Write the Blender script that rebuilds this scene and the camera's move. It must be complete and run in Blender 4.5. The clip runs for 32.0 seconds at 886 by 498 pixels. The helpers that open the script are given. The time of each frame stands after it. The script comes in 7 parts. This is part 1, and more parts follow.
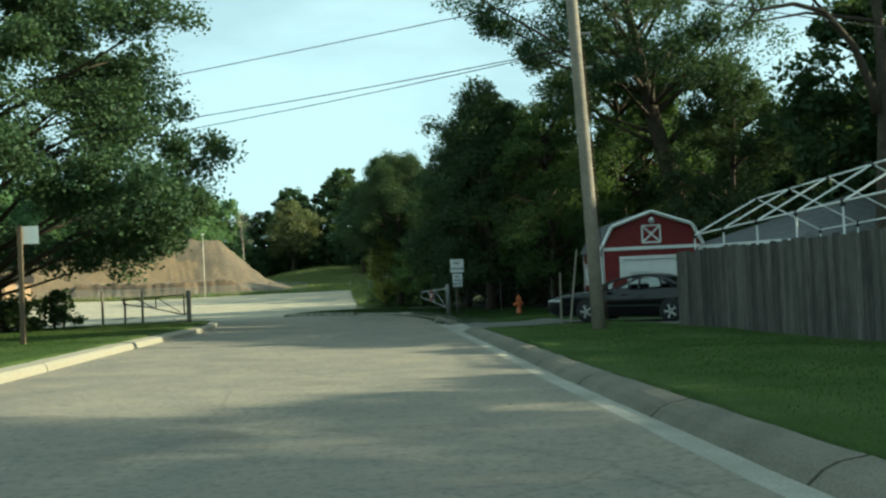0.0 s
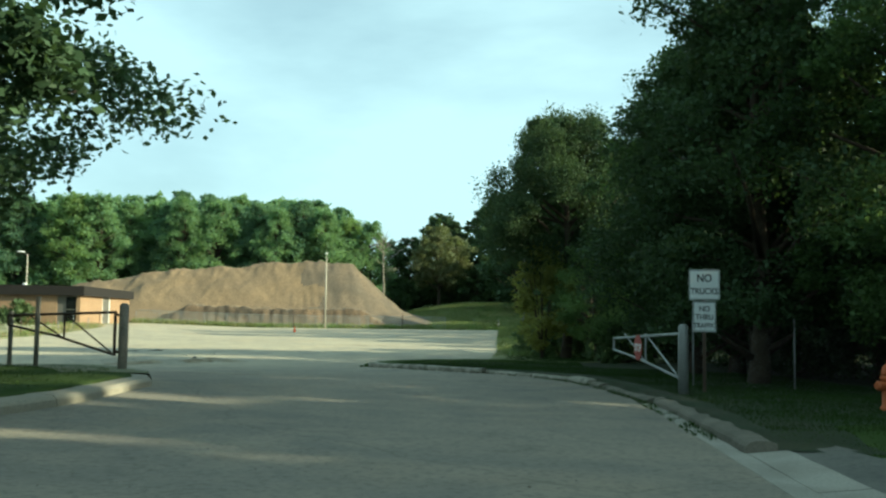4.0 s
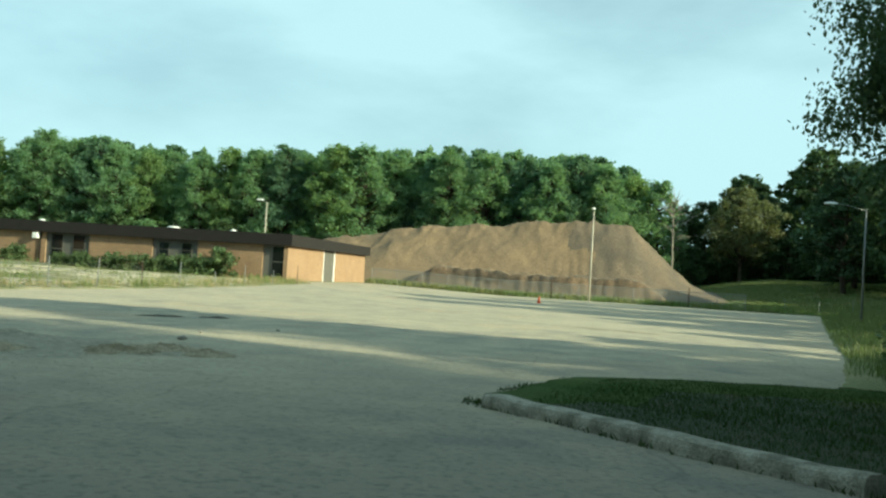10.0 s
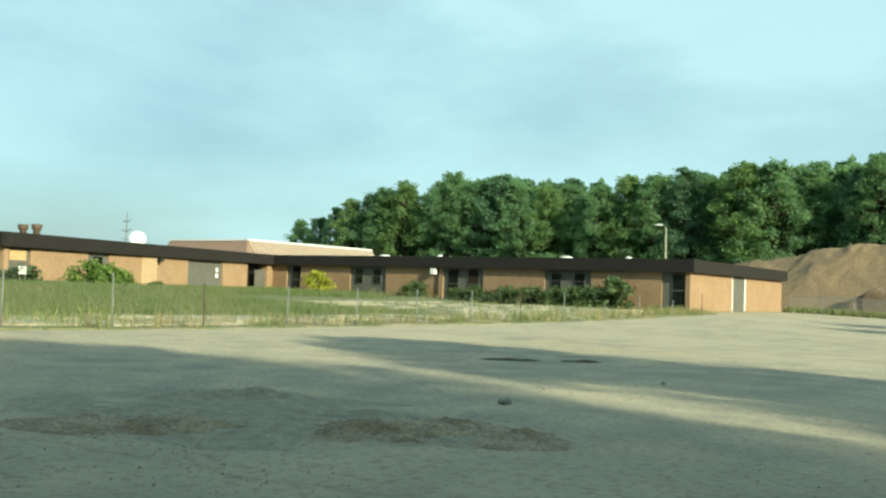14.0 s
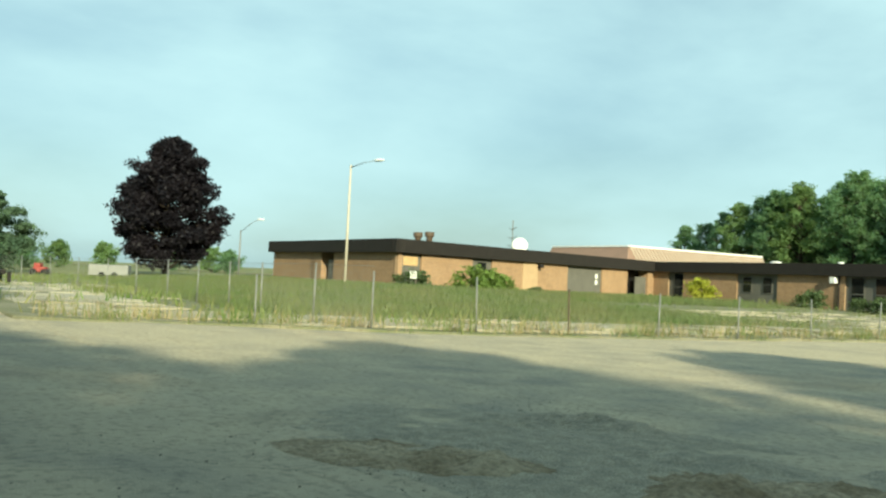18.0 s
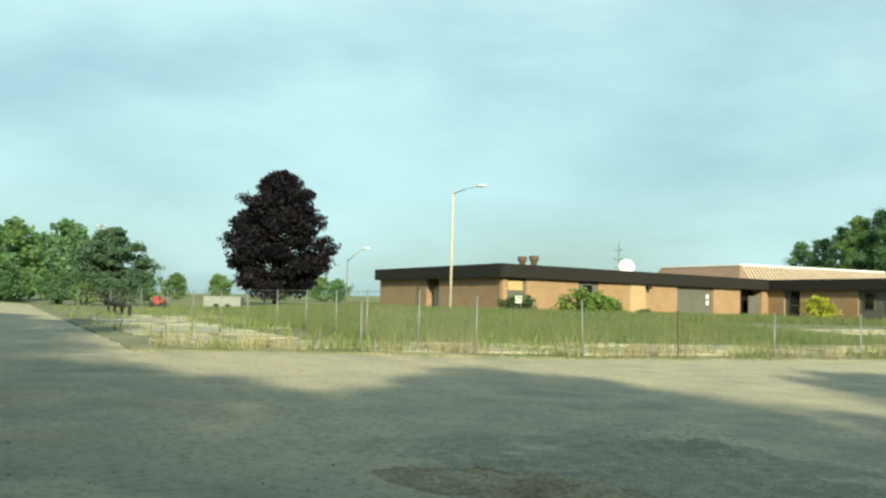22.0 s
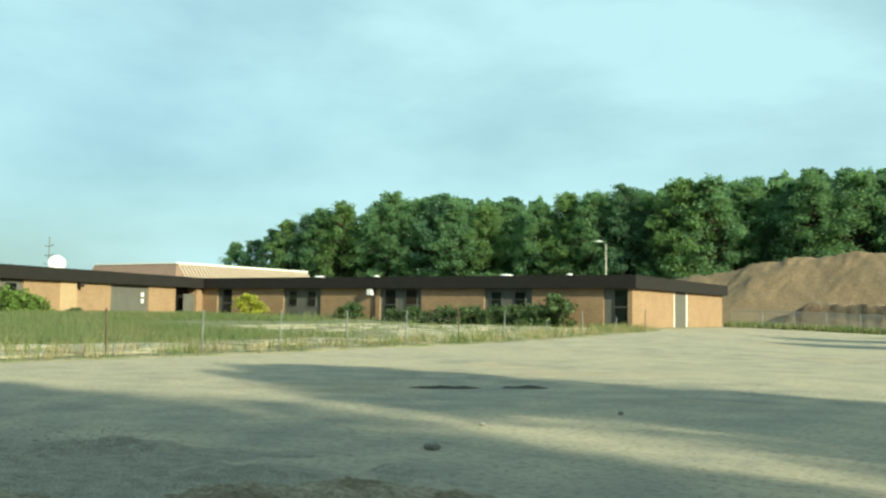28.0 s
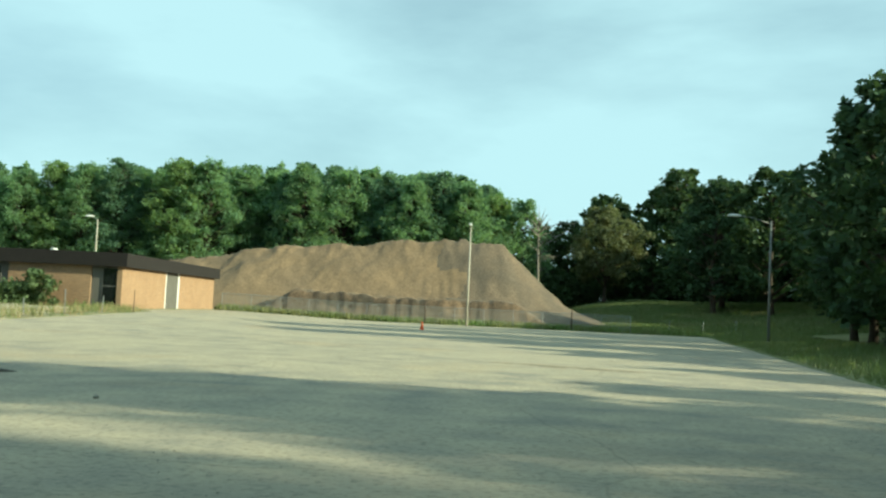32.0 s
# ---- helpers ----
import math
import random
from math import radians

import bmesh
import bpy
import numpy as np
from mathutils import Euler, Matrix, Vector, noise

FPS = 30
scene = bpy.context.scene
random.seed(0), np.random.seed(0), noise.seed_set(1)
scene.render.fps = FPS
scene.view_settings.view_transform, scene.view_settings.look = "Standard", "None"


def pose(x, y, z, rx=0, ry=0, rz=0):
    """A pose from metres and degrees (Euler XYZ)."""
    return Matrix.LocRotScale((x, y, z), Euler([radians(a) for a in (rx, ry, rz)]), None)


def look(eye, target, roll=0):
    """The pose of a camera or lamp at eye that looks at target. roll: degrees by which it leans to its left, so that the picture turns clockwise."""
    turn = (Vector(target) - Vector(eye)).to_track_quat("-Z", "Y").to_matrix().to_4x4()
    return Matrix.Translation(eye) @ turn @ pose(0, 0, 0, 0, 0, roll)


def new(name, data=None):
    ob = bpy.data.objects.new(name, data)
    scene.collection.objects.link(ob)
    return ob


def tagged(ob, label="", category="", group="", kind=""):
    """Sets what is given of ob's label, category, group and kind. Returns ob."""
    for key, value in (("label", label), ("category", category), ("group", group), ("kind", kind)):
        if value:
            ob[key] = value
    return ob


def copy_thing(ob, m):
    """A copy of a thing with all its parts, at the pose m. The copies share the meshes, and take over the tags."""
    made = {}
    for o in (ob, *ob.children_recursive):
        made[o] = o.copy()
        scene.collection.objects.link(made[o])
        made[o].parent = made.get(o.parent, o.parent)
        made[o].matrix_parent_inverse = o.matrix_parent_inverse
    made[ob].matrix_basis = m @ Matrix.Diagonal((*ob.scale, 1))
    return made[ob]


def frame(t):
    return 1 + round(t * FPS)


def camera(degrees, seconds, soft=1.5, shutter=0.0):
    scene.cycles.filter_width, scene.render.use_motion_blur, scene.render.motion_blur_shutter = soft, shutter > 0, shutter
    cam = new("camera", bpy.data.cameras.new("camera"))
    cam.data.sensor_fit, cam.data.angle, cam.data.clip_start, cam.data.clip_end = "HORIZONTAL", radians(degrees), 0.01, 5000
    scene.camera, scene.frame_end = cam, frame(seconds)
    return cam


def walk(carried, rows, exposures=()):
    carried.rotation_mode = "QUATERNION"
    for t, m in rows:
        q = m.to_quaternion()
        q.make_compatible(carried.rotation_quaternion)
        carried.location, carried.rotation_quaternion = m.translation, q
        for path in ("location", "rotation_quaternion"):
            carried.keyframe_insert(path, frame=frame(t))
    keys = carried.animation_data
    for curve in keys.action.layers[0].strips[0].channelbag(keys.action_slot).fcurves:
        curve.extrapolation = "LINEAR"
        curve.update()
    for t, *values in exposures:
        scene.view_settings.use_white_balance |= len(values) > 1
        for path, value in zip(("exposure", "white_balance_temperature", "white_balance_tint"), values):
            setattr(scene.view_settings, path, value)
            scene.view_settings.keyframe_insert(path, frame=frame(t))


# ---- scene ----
cam = camera(50.6, 32.0, soft=2.4)
PATH = [
    (0, (-2.328, -2.599, 2.186), (-1.742, -0.687, 2.230), -2.57),
    (0.5, (-1.728, 0.353, 2.118), (-1.100, 2.251, 2.192), -2.21),
    (1, (-1.072, 3.280, 2.046), (-0.473, 5.186, 2.131), -0.80),
    (1.5, (-0.372, 6.153, 1.973), (0.207, 8.066, 2.045), 0.10),
    (2, (0.316, 8.964, 1.906), (0.843, 10.892, 1.991), 0.80),
    (2.5, (0.983, 11.703, 1.845), (1.381, 13.659, 1.972), 1.48),
    (3, (1.642, 14.348, 1.785), (1.983, 16.314, 1.914), 2.91),
    (3.5, (2.285, 16.898, 1.728), (2.576, 18.871, 1.874), 2.20),
    (5.5, (4.345, 25.469, 1.444), (4.578, 27.454, 1.522), -1.82),
    (6, (4.718, 27.248, 1.406), (4.943, 29.234, 1.458), -0.44),
    (6.5, (5.032, 28.921, 1.381), (5.184, 30.914, 1.431), 0.84),
    (7, (5.321, 30.517, 1.360), (5.452, 32.512, 1.421), 0.37),
    (7.5, (5.528, 32.076, 1.349), (5.591, 34.073, 1.425), 0.89),
    (8, (5.670, 33.545, 1.341), (5.687, 35.544, 1.404), 0.64),
    (8.5, (5.778, 34.923, 1.327), (5.749, 36.923, 1.372), 0.37),
    (9, (5.771, 36.174, 1.334), (5.603, 38.166, 1.387), 1.29),
    (9.5, (5.746, 37.339, 1.335), (5.429, 39.313, 1.378), 2.09),
    (10, (5.647, 38.457, 1.337), (5.279, 40.422, 1.396), 3.59),
    (10.5, (5.478, 39.480, 1.322), (5.012, 41.425, 1.342), 2.50),
    (11, (5.302, 40.414, 1.306), (4.732, 42.331, 1.293), 1.50),
    (11.5, (5.061, 41.290, 1.296), (4.372, 43.167, 1.323), 2.11),
    (12, (4.788, 42.105, 1.284), (4.049, 43.963, 1.270), 2.26),
    (12.5, (4.516, 42.835, 1.280), (3.615, 44.620, 1.302), 1.98),
    (13, (4.285, 43.479, 1.256), (3.315, 45.227, 1.316), 0.92),
    (13.5, (4.030, 44.010, 1.233), (2.977, 45.708, 1.314), 1.43),
    (14, (3.785, 44.447, 1.219), (2.637, 46.082, 1.305), 1.97),
    (14.5, (3.588, 44.806, 1.198), (2.320, 46.350, 1.288), 2.01),
    (15, (3.428, 45.098, 1.181), (2.066, 46.559, 1.286), 1.46),
    (15.5, (3.285, 45.354, 1.166), (1.864, 46.760, 1.233), 1.06),
    (17.5, (2.733, 46.065, 1.214), (1.143, 47.278, 1.263), 1.93),
    (18, (2.715, 46.076, 1.209), (1.013, 47.125, 1.277), 2.80),
    (18.5, (2.711, 46.098, 1.208), (0.964, 47.068, 1.277), 2.61),
    (19, (2.707, 46.118, 1.216), (0.955, 47.079, 1.299), 2.82),
    (19.5, (2.698, 46.130, 1.214), (0.973, 47.139, 1.298), 2.23),
    (20, (2.688, 46.139, 1.212), (0.953, 47.132, 1.294), 1.50),
    (20.5, (2.676, 46.145, 1.210), (0.931, 47.119, 1.280), 0.70),
    (21, (2.669, 46.155, 1.211), (0.846, 46.973, 1.300), 0.90),
    (21.5, (2.673, 46.164, 1.210), (0.826, 46.919, 1.338), 1.24),
    (22, (2.679, 46.171, 1.210), (0.872, 47.020, 1.323), 1.51),
    (22.5, (2.682, 46.171, 1.210), (0.890, 47.053, 1.305), 2.00),
    (23, (2.684, 46.166, 1.210), (0.910, 47.086, 1.288), 1.85),
    (23.5, (2.689, 46.163, 1.209), (0.985, 47.208, 1.276), 2.40),
    (24, (2.696, 46.165, 1.208), (1.070, 47.327, 1.266), 2.87),
    (24.5, (2.700, 46.161, 1.205), (1.142, 47.415, 1.266), 3.02),
    (26.5, (2.820, 46.229, 1.192), (1.479, 47.708, 1.310), 1.97),
    (27, (2.837, 46.236, 1.191), (1.629, 47.826, 1.309), 1.48),
    (27.5, (2.848, 46.241, 1.189), (1.721, 47.889, 1.312), 1.24),
    (28, (2.857, 46.246, 1.189), (1.816, 47.948, 1.323), 0.87),
    (28.5, (2.874, 46.252, 1.185), (1.988, 48.040, 1.309), 2.37),
    (29, (2.888, 46.258, 1.184), (2.125, 48.104, 1.277), 3.17),
    (29.5, (2.906, 46.262, 1.183), (2.371, 48.188, 1.248), 3.40),
    (30, (2.914, 46.258, 1.183), (2.475, 48.207, 1.284), 3.35),
    (30.5, (2.928, 46.256, 1.177), (2.552, 48.217, 1.291), 2.15),
    (31, (2.939, 46.256, 1.179), (2.668, 48.234, 1.295), 1.94),
    (31.5, (2.937, 46.253, 1.191), (2.777, 48.244, 1.306), 2.33),
    (32, (2.935, 46.253, 1.201), (2.890, 48.248, 1.330), 2.74),
]
EXPOSURE = [(0.0, 1.31, 6080, -12), (3.5, 1.34, 5950, -13), (8.0, 1.19, 5950, -14), (15.0, 1.11, 6050, -13), (19.0, 1.11, 6250, -11), (24.0, 1.11, 6250, -11), (27.0, 1.10, 6050, -14), (32.0, 1.12, 5900, -15)]
walk(cam, [(t, look(eye, target, roll)) for t, eye, target, roll in PATH], EXPOSURE)

# ---- sky and sun ----
SUN_AZ, SUN_EL = radians(-15.5), radians(22.0)   # the sun stands low in the east-south-east
world = bpy.data.worlds.new("sky")
scene.world = world
world.use_nodes = True
wt = world.node_tree
wt.nodes.clear()
w_out = wt.nodes.new("ShaderNodeOutputWorld")
w_bg = wt.nodes.new("ShaderNodeBackground")
w_sky = wt.nodes.new("ShaderNodeTexSky")
w_sky.sky_type, w_sky.sun_disc = "NISHITA", False
w_sky.sun_elevation, w_sky.sun_rotation = SUN_EL, radians(90) - SUN_AZ
w_sky.air_density, w_sky.dust_density, w_sky.ozone_density = 1.0, 2.0, 2.0
w_co = wt.nodes.new("ShaderNodeTexCoord")
w_map = wt.nodes.new("ShaderNodeMapping")
w_map.inputs["Scale"].default_value = (1.0, 1.3, 3.2)
w_map.inputs["Rotation"].default_value = (0.35, 0.25, 0.5)
w_n = wt.nodes.new("ShaderNodeTexNoise")
w_n.inputs["Scale"].default_value, w_n.inputs["Detail"].default_value, w_n.inputs["Roughness"].default_value, w_n.inputs["Distortion"].default_value = 1.6, 7.0, 0.52, 0.12
w_r = wt.nodes.new("ShaderNodeValToRGB")
w_r.color_ramp.elements[0].position, w_r.color_ramp.elements[1].position = 0.34, 0.60
w_r.color_ramp.elements[0].color, w_r.color_ramp.elements[1].color = (0.34, 0.34, 0.34, 1), (0.84, 0.84, 0.84, 1)
w_mix = wt.nodes.new("ShaderNodeMix")
w_mix.data_type = "RGBA"
w_mix.inputs["B"].default_value = (7.1, 8.95, 9.7, 1)
wt.links.new(w_co.outputs["Generated"], w_map.inputs["Vector"])
wt.links.new(w_map.outputs["Vector"], w_n.inputs["Vector"])
wt.links.new(w_n.outputs["Fac"], w_r.inputs["Fac"])
wt.links.new(w_r.outputs["Color"], w_mix.inputs["Factor"])
wt.links.new(w_sky.outputs["Color"], w_mix.inputs["A"])
wt.links.new(w_mix.outputs["Result"], w_bg.inputs["Color"])
w_bg.inputs["Strength"].default_value = 0.05
wt.links.new(w_bg.outputs["Background"], w_out.inputs["Surface"])
sun = new("sun", bpy.data.lights.new("sun", "SUN"))
sun.data.energy, sun.data.angle, sun.data.color = 4.3, radians(0.9), (1.0, 0.84, 0.62)
sun.matrix_world = look((80 * math.cos(SUN_AZ), 80 * math.sin(SUN_AZ), 80 * math.tan(SUN_EL)), (0, 0, 0))


# ---- materials ----
def material(name, base, rough=0.8, metal=0.0, spread=0.25, scale=3.0, fine=40.0, bump=0.15, tint=None, obj=0.0, spec=0.3, island=0.0, stretch=None):
    """A surface: base colour varied by a broad and a fine noise, towards tint, with fine relief."""
    m = bpy.data.materials.new(name)
    m.use_nodes = True
    nt = m.node_tree
    b = nt.nodes["Principled BSDF"]
    b.inputs["Roughness"].default_value, b.inputs["Metallic"].default_value = rough, metal
    b.inputs["Specular IOR Level"].default_value = spec
    co = nt.nodes.new("ShaderNodeTexCoord")
    n1, n2 = nt.nodes.new("ShaderNodeTexNoise"), nt.nodes.new("ShaderNodeTexNoise")
    n1.inputs["Scale"].default_value, n1.inputs["Detail"].default_value = scale, 5
    n2.inputs["Scale"].default_value, n2.inputs["Detail"].default_value = fine, 4
    src = co.outputs["Object"]
    if stretch:
        mp = nt.nodes.new("ShaderNodeMapping")
        mp.inputs["Scale"].default_value = stretch
        nt.links.new(src, mp.inputs["Vector"])
        src = mp.outputs["Vector"]
    for n in (n1, n2):
        nt.links.new(src, n.inputs["Vector"])
    tint = tint or tuple(c * (1 - spread) for c in base)
    mix = nt.nodes.new("ShaderNodeMix")
    mix.data_type = "RGBA"
    mix.inputs["A"].default_value, mix.inputs["B"].default_value = (*base, 1), (*tint, 1)
    ramp = nt.nodes.new("ShaderNodeMapRange")
    ramp.inputs["From Min"].default_value, ramp.inputs["From Max"].default_value = 0.35, 0.65
    nt.links.new(n1.outputs["Fac"], ramp.inputs["Value"])
    nt.links.new(ramp.outputs["Result"], mix.inputs["Factor"])
    hsv = nt.nodes.new("ShaderNodeHueSaturation")
    val = nt.nodes.new("ShaderNodeMapRange")
    val.inputs["From Min"].default_value, val.inputs["From Max"].default_value = 0.25, 0.75
    val.inputs["To Min"].default_value, val.inputs["To Max"].default_value = 1 - spread, 1 + spread
    nt.links.new(n2.outputs["Fac"], val.inputs["Value"])
    last = val.outputs["Result"]
    for node, sock, amount in (("ShaderNodeObjectInfo", "Random", obj), ("ShaderNodeNewGeometry", "Random Per Island", island)):
        if amount:
            inf, mr, mul = nt.nodes.new(node), nt.nodes.new("ShaderNodeMapRange"), nt.nodes.new("ShaderNodeMath")
            mr.inputs["To Min"].default_value, mr.inputs["To Max"].default_value = 1 - amount, 1 + amount
            mul.operation = "MULTIPLY"
            nt.links.new(inf.outputs[sock], mr.inputs["Value"])
            nt.links.new(mr.outputs["Result"], mul.inputs[0])
            nt.links.new(last, mul.inputs[1])
            last = mul.outputs["Value"]
    nt.links.new(last, hsv.inputs["Value"])
    nt.links.new(mix.outputs["Result"], hsv.inputs["Color"])
    nt.links.new(hsv.outputs["Color"], b.inputs["Base Color"])
    if bump:
        bp = nt.nodes.new("ShaderNodeBump")
        bp.inputs["Strength"].default_value, bp.inputs["Distance"].default_value = bump, 0.02
        nt.links.new(n2.outputs["Fac"], bp.inputs["Height"])
        nt.links.new(bp.outputs["Normal"], b.inputs["Normal"])
    return m


def leaf_material(name, base, tint, through_light=0.35, spec=0.15):
    m = material(name, base, 0.62, spread=0.22, scale=0.35, fine=3.0, bump=0, tint=tint, island=0.30, obj=0.14, spec=spec)
    nt = m.node_tree
    b = nt.nodes["Principled BSDF"]
    tr = nt.nodes.new("ShaderNodeBsdfTranslucent")
    tr.inputs["Color"].default_value = (base[0] * 1.6, base[1] * 1.5, base[2] * 0.9, 1)
    mx = nt.nodes.new("ShaderNodeMixShader")
    mx.inputs["Fac"].default_value = through_light
    nt.links.new(b.outputs["BSDF"], mx.inputs[1])
    nt.links.new(tr.outputs["BSDF"], mx.inputs[2])
    nt.links.new(mx.outputs["Shader"], nt.nodes["Material Output"].inputs["Surface"])
    return m


def paving_material(name, near, far=None, span=(40.0, 53.0), patch=0.12, crack=0.35, stain=0.5):
    """Old paving: pale dust over darker stone, soil drifts, cracks and loose grit. Palettes are (dark, pale, soil); far takes over towards the open lot, where dust has blown in."""
    dark, pale, soil = near
    m = material(name, dark, 0.93, spread=0.14, scale=1.1, fine=70, bump=0.5, tint=pale, spec=0.2)
    nt = m.node_tree
    b = nt.nodes["Principled BSDF"]
    hsv = b.inputs["Base Color"].links[0].from_node
    co = next(n for n in nt.nodes if n.type == "TEX_COORD")

    def noisy(scale, detail, lo, hi, rough=0.6, stretch=None):
        n, r = nt.nodes.new("ShaderNodeTexNoise"), nt.nodes.new("ShaderNodeMapRange")
        n.inputs["Scale"].default_value, n.inputs["Detail"].default_value, n.inputs["Roughness"].default_value = scale, detail, rough
        r.inputs["From Min"].default_value, r.inputs["From Max"].default_value = lo, hi
        if stretch:
            mp = nt.nodes.new("ShaderNodeMapping")
            mp.inputs["Scale"].default_value = stretch
            nt.links.new(co.outputs["Object"], mp.inputs["Vector"])
            nt.links.new(mp.outputs["Vector"], n.inputs["Vector"])
        else:
            nt.links.new(co.outputs["Object"], n.inputs["Vector"])
        nt.links.new(n.outputs["Fac"], r.inputs["Value"])
        return r.outputs["Result"]
    change = None
    if far:
        sp, wb, ad, mr = nt.nodes.new("ShaderNodeSeparateXYZ"), nt.nodes.new("ShaderNodeMath"), nt.nodes.new("ShaderNodeMath"), nt.nodes.new("ShaderNodeMapRange")
        nt.links.new(co.outputs["Object"], sp.inputs["Vector"])
        wb.operation, wb.inputs[1].default_value = "MULTIPLY", 9.0
        nt.links.new(noisy(0.22, 5, 0.0, 1.0), wb.inputs[0])
        lean = nt.nodes.new("ShaderNodeMath")
        lean.operation, lean.inputs[1].default_value = "MULTIPLY_ADD", -0.6
        nt.links.new(sp.outputs["X"], lean.inputs[0])
        nt.links.new(sp.outputs["Y"], lean.inputs[2])
        nt.links.new(lean.outputs["Value"], ad.inputs[0])
        nt.links.new(wb.outputs["Value"], ad.inputs[1])
        mr.inputs["From Min"].default_value, mr.inputs["From Max"].default_value = span[0] + 4.5, span[1] + 4.5
        nt.links.new(ad.outputs["Value"], mr.inputs["Value"])
        change = mr.outputs["Result"]

    def tone(socket, which, gain=1.0):
        """Sets a colour of the palette, or the change from one palette to the other, on an input."""
        a = tuple(c * gain for c in near[which])
        socket.default_value = (*a, 1)
        if far:
            mx = nt.nodes.new("ShaderNodeMix")
            mx.data_type = "RGBA"
            mx.inputs["A"].default_value, mx.inputs["B"].default_value = (*a, 1), (*(c * gain for c in far[which]), 1)
            nt.links.new(change, mx.inputs["Factor"])
            nt.links.new(mx.outputs["Result"], socket)
    base = hsv.inputs["Color"].links[0].from_node
    tone(base.inputs["A"], 0)
    tone(base.inputs["B"], 1)

    def lay(prev, which, gain, fac, amount):
        mul, mx = nt.nodes.new("ShaderNodeMath"), nt.nodes.new("ShaderNodeMix")
        mul.operation = "MULTIPLY"
        mul.inputs[1].default_value = amount
        mx.data_type = "RGBA"
        tone(mx.inputs["B"], which, gain)
        nt.links.new(fac, mul.inputs[0])
        nt.links.new(mul.outputs["Value"], mx.inputs["Factor"])
        nt.links.new(prev, mx.inputs["A"])
        return mx.outputs["Result"]
    out = hsv.outputs["Color"]
    out = lay(out, 1, 1.0, noisy(patch, 4, 0.42, 0.62, stretch=(1, 1.6, 1)), 0.75)
    out = lay(out, 2, 1.0, noisy(0.21, 5, 0.56, 0.72), 0.55)
    out = lay(out, 0, 0.55, noisy(13.0, 3, 0.50, 0.66), 0.5)
    out = lay(out, 1, 1.25, noisy(19.0, 3, 0.56, 0.70), 0.35)
    out = lay(out, 0, 0.60, noisy(1.7, 6, 0.55, 0.72, 0.7, (1, 2.2, 1)), 0.30)
    out = lay(out, 0, 0.45, noisy(0.5, 7, 0.60, 0.74, 0.7), stain)
    vo, vr = nt.nodes.new("ShaderNodeTexVoronoi"), nt.nodes.new("ShaderNodeMapRange")
    vo.feature = "DISTANCE_TO_EDGE"
    vo.inputs["Scale"].default_value = 0.16
    wob, add = nt.nodes.new("ShaderNodeTexNoise"), nt.nodes.new("ShaderNodeMix")
    add.data_type, add.blend_type = "RGBA", "ADD"
    add.inputs["Factor"].default_value = 1.6
    wob.inputs["Scale"].default_value, wob.inputs["Detail"].default_value = 0.5, 6
    nt.links.new(co.outputs["Object"], wob.inputs["Vector"])
    nt.links.new(co.outputs["Object"], add.inputs["A"])
    nt.links.new(wob.outputs["Color"], add.inputs["B"])
    nt.links.new(add.outputs["Result"], vo.inputs["Vector"])
    vr.inputs["From Min"].default_value, vr.inputs["From Max"].default_value = 0.004, 0.0
    nt.links.new(vo.outputs["Distance"], vr.inputs["Value"])
    out = lay(out, 0, 0.35, vr.outputs["Result"], crack)
    grit, gr = nt.nodes.new("ShaderNodeTexVoronoi"), nt.nodes.new("ShaderNodeMapRange")
    grit.inputs["Scale"].default_value = 9.0
    gr.inputs["From Min"].default_value, gr.inputs["From Max"].default_value = 0.16, 0.10
    nt.links.new(co.outputs["Object"], grit.inputs["Vector"])
    nt.links.new(grit.outputs["Distance"], gr.inputs["Value"])
    out = lay(out, 0, 0.5, gr.outputs["Result"], 0.45)
    nt.links.new(out, b.inputs["Base Color"])
    return m


M_ROAD = paving_material("worn_paving", ((0.172, 0.160, 0.136), (0.250, 0.222, 0.172), (0.275, 0.222, 0.155)), ((0.262, 0.243, 0.196), (0.425, 0.368, 0.258), (0.43, 0.324, 0.197)), crack=0.32)
M_LOT = M_ROAD
M_GRAVEL = paving_material("driveway_gravel", ((0.105, 0.104, 0.092), (0.150, 0.146, 0.125), (0.12, 0.115, 0.09)), crack=0.0)
M_CONC = material("old_concrete", (0.265, 0.248, 0.205), 0.92, spread=0.28, scale=2.2, fine=45, bump=0.6, tint=(0.150, 0.141, 0.112))
# Lawn colour darkened to carry the tree shade by the gate.
M_SHADELAWN = material("shade_darkened_lawn", (0.020, 0.032, 0.011), 0.95, spread=0.3, scale=0.9, fine=30, bump=0.5, tint=(0.031, 0.034, 0.016))
M_LAWN = material("lawn", (0.037, 0.062, 0.018), 1.0, spec=0.02, spread=0.35, scale=0.8, fine=30, bump=0.4, tint=(0.062, 0.084, 0.030))
M_MEADOW = material("dry_meadow", (0.105, 0.130, 0.040), 0.95, spread=0.3, scale=0.25, fine=12, bump=0.4, tint=(0.20, 0.19, 0.085))
M_DIRT = material("sandy_soil", (0.208, 0.146, 0.084), 0.95, spread=0.28, scale=0.22, fine=5, bump=0.9, tint=(0.156, 0.114, 0.071), stretch=(1.0, 0.7, 0.8))
M_DIRT2 = material("grey_soil", (0.098, 0.080, 0.058), 0.95, spread=0.28, scale=0.4, fine=6, bump=0.9, tint=(0.145, 0.110, 0.074), stretch=(1.0, 0.7, 0.8))
M_UNDERCUT = material("undercut_shade_soil", (0.062, 0.053, 0.040), 0.95, spread=0.4, scale=0.45, fine=4, bump=1.0, tint=(0.165, 0.115, 0.072))
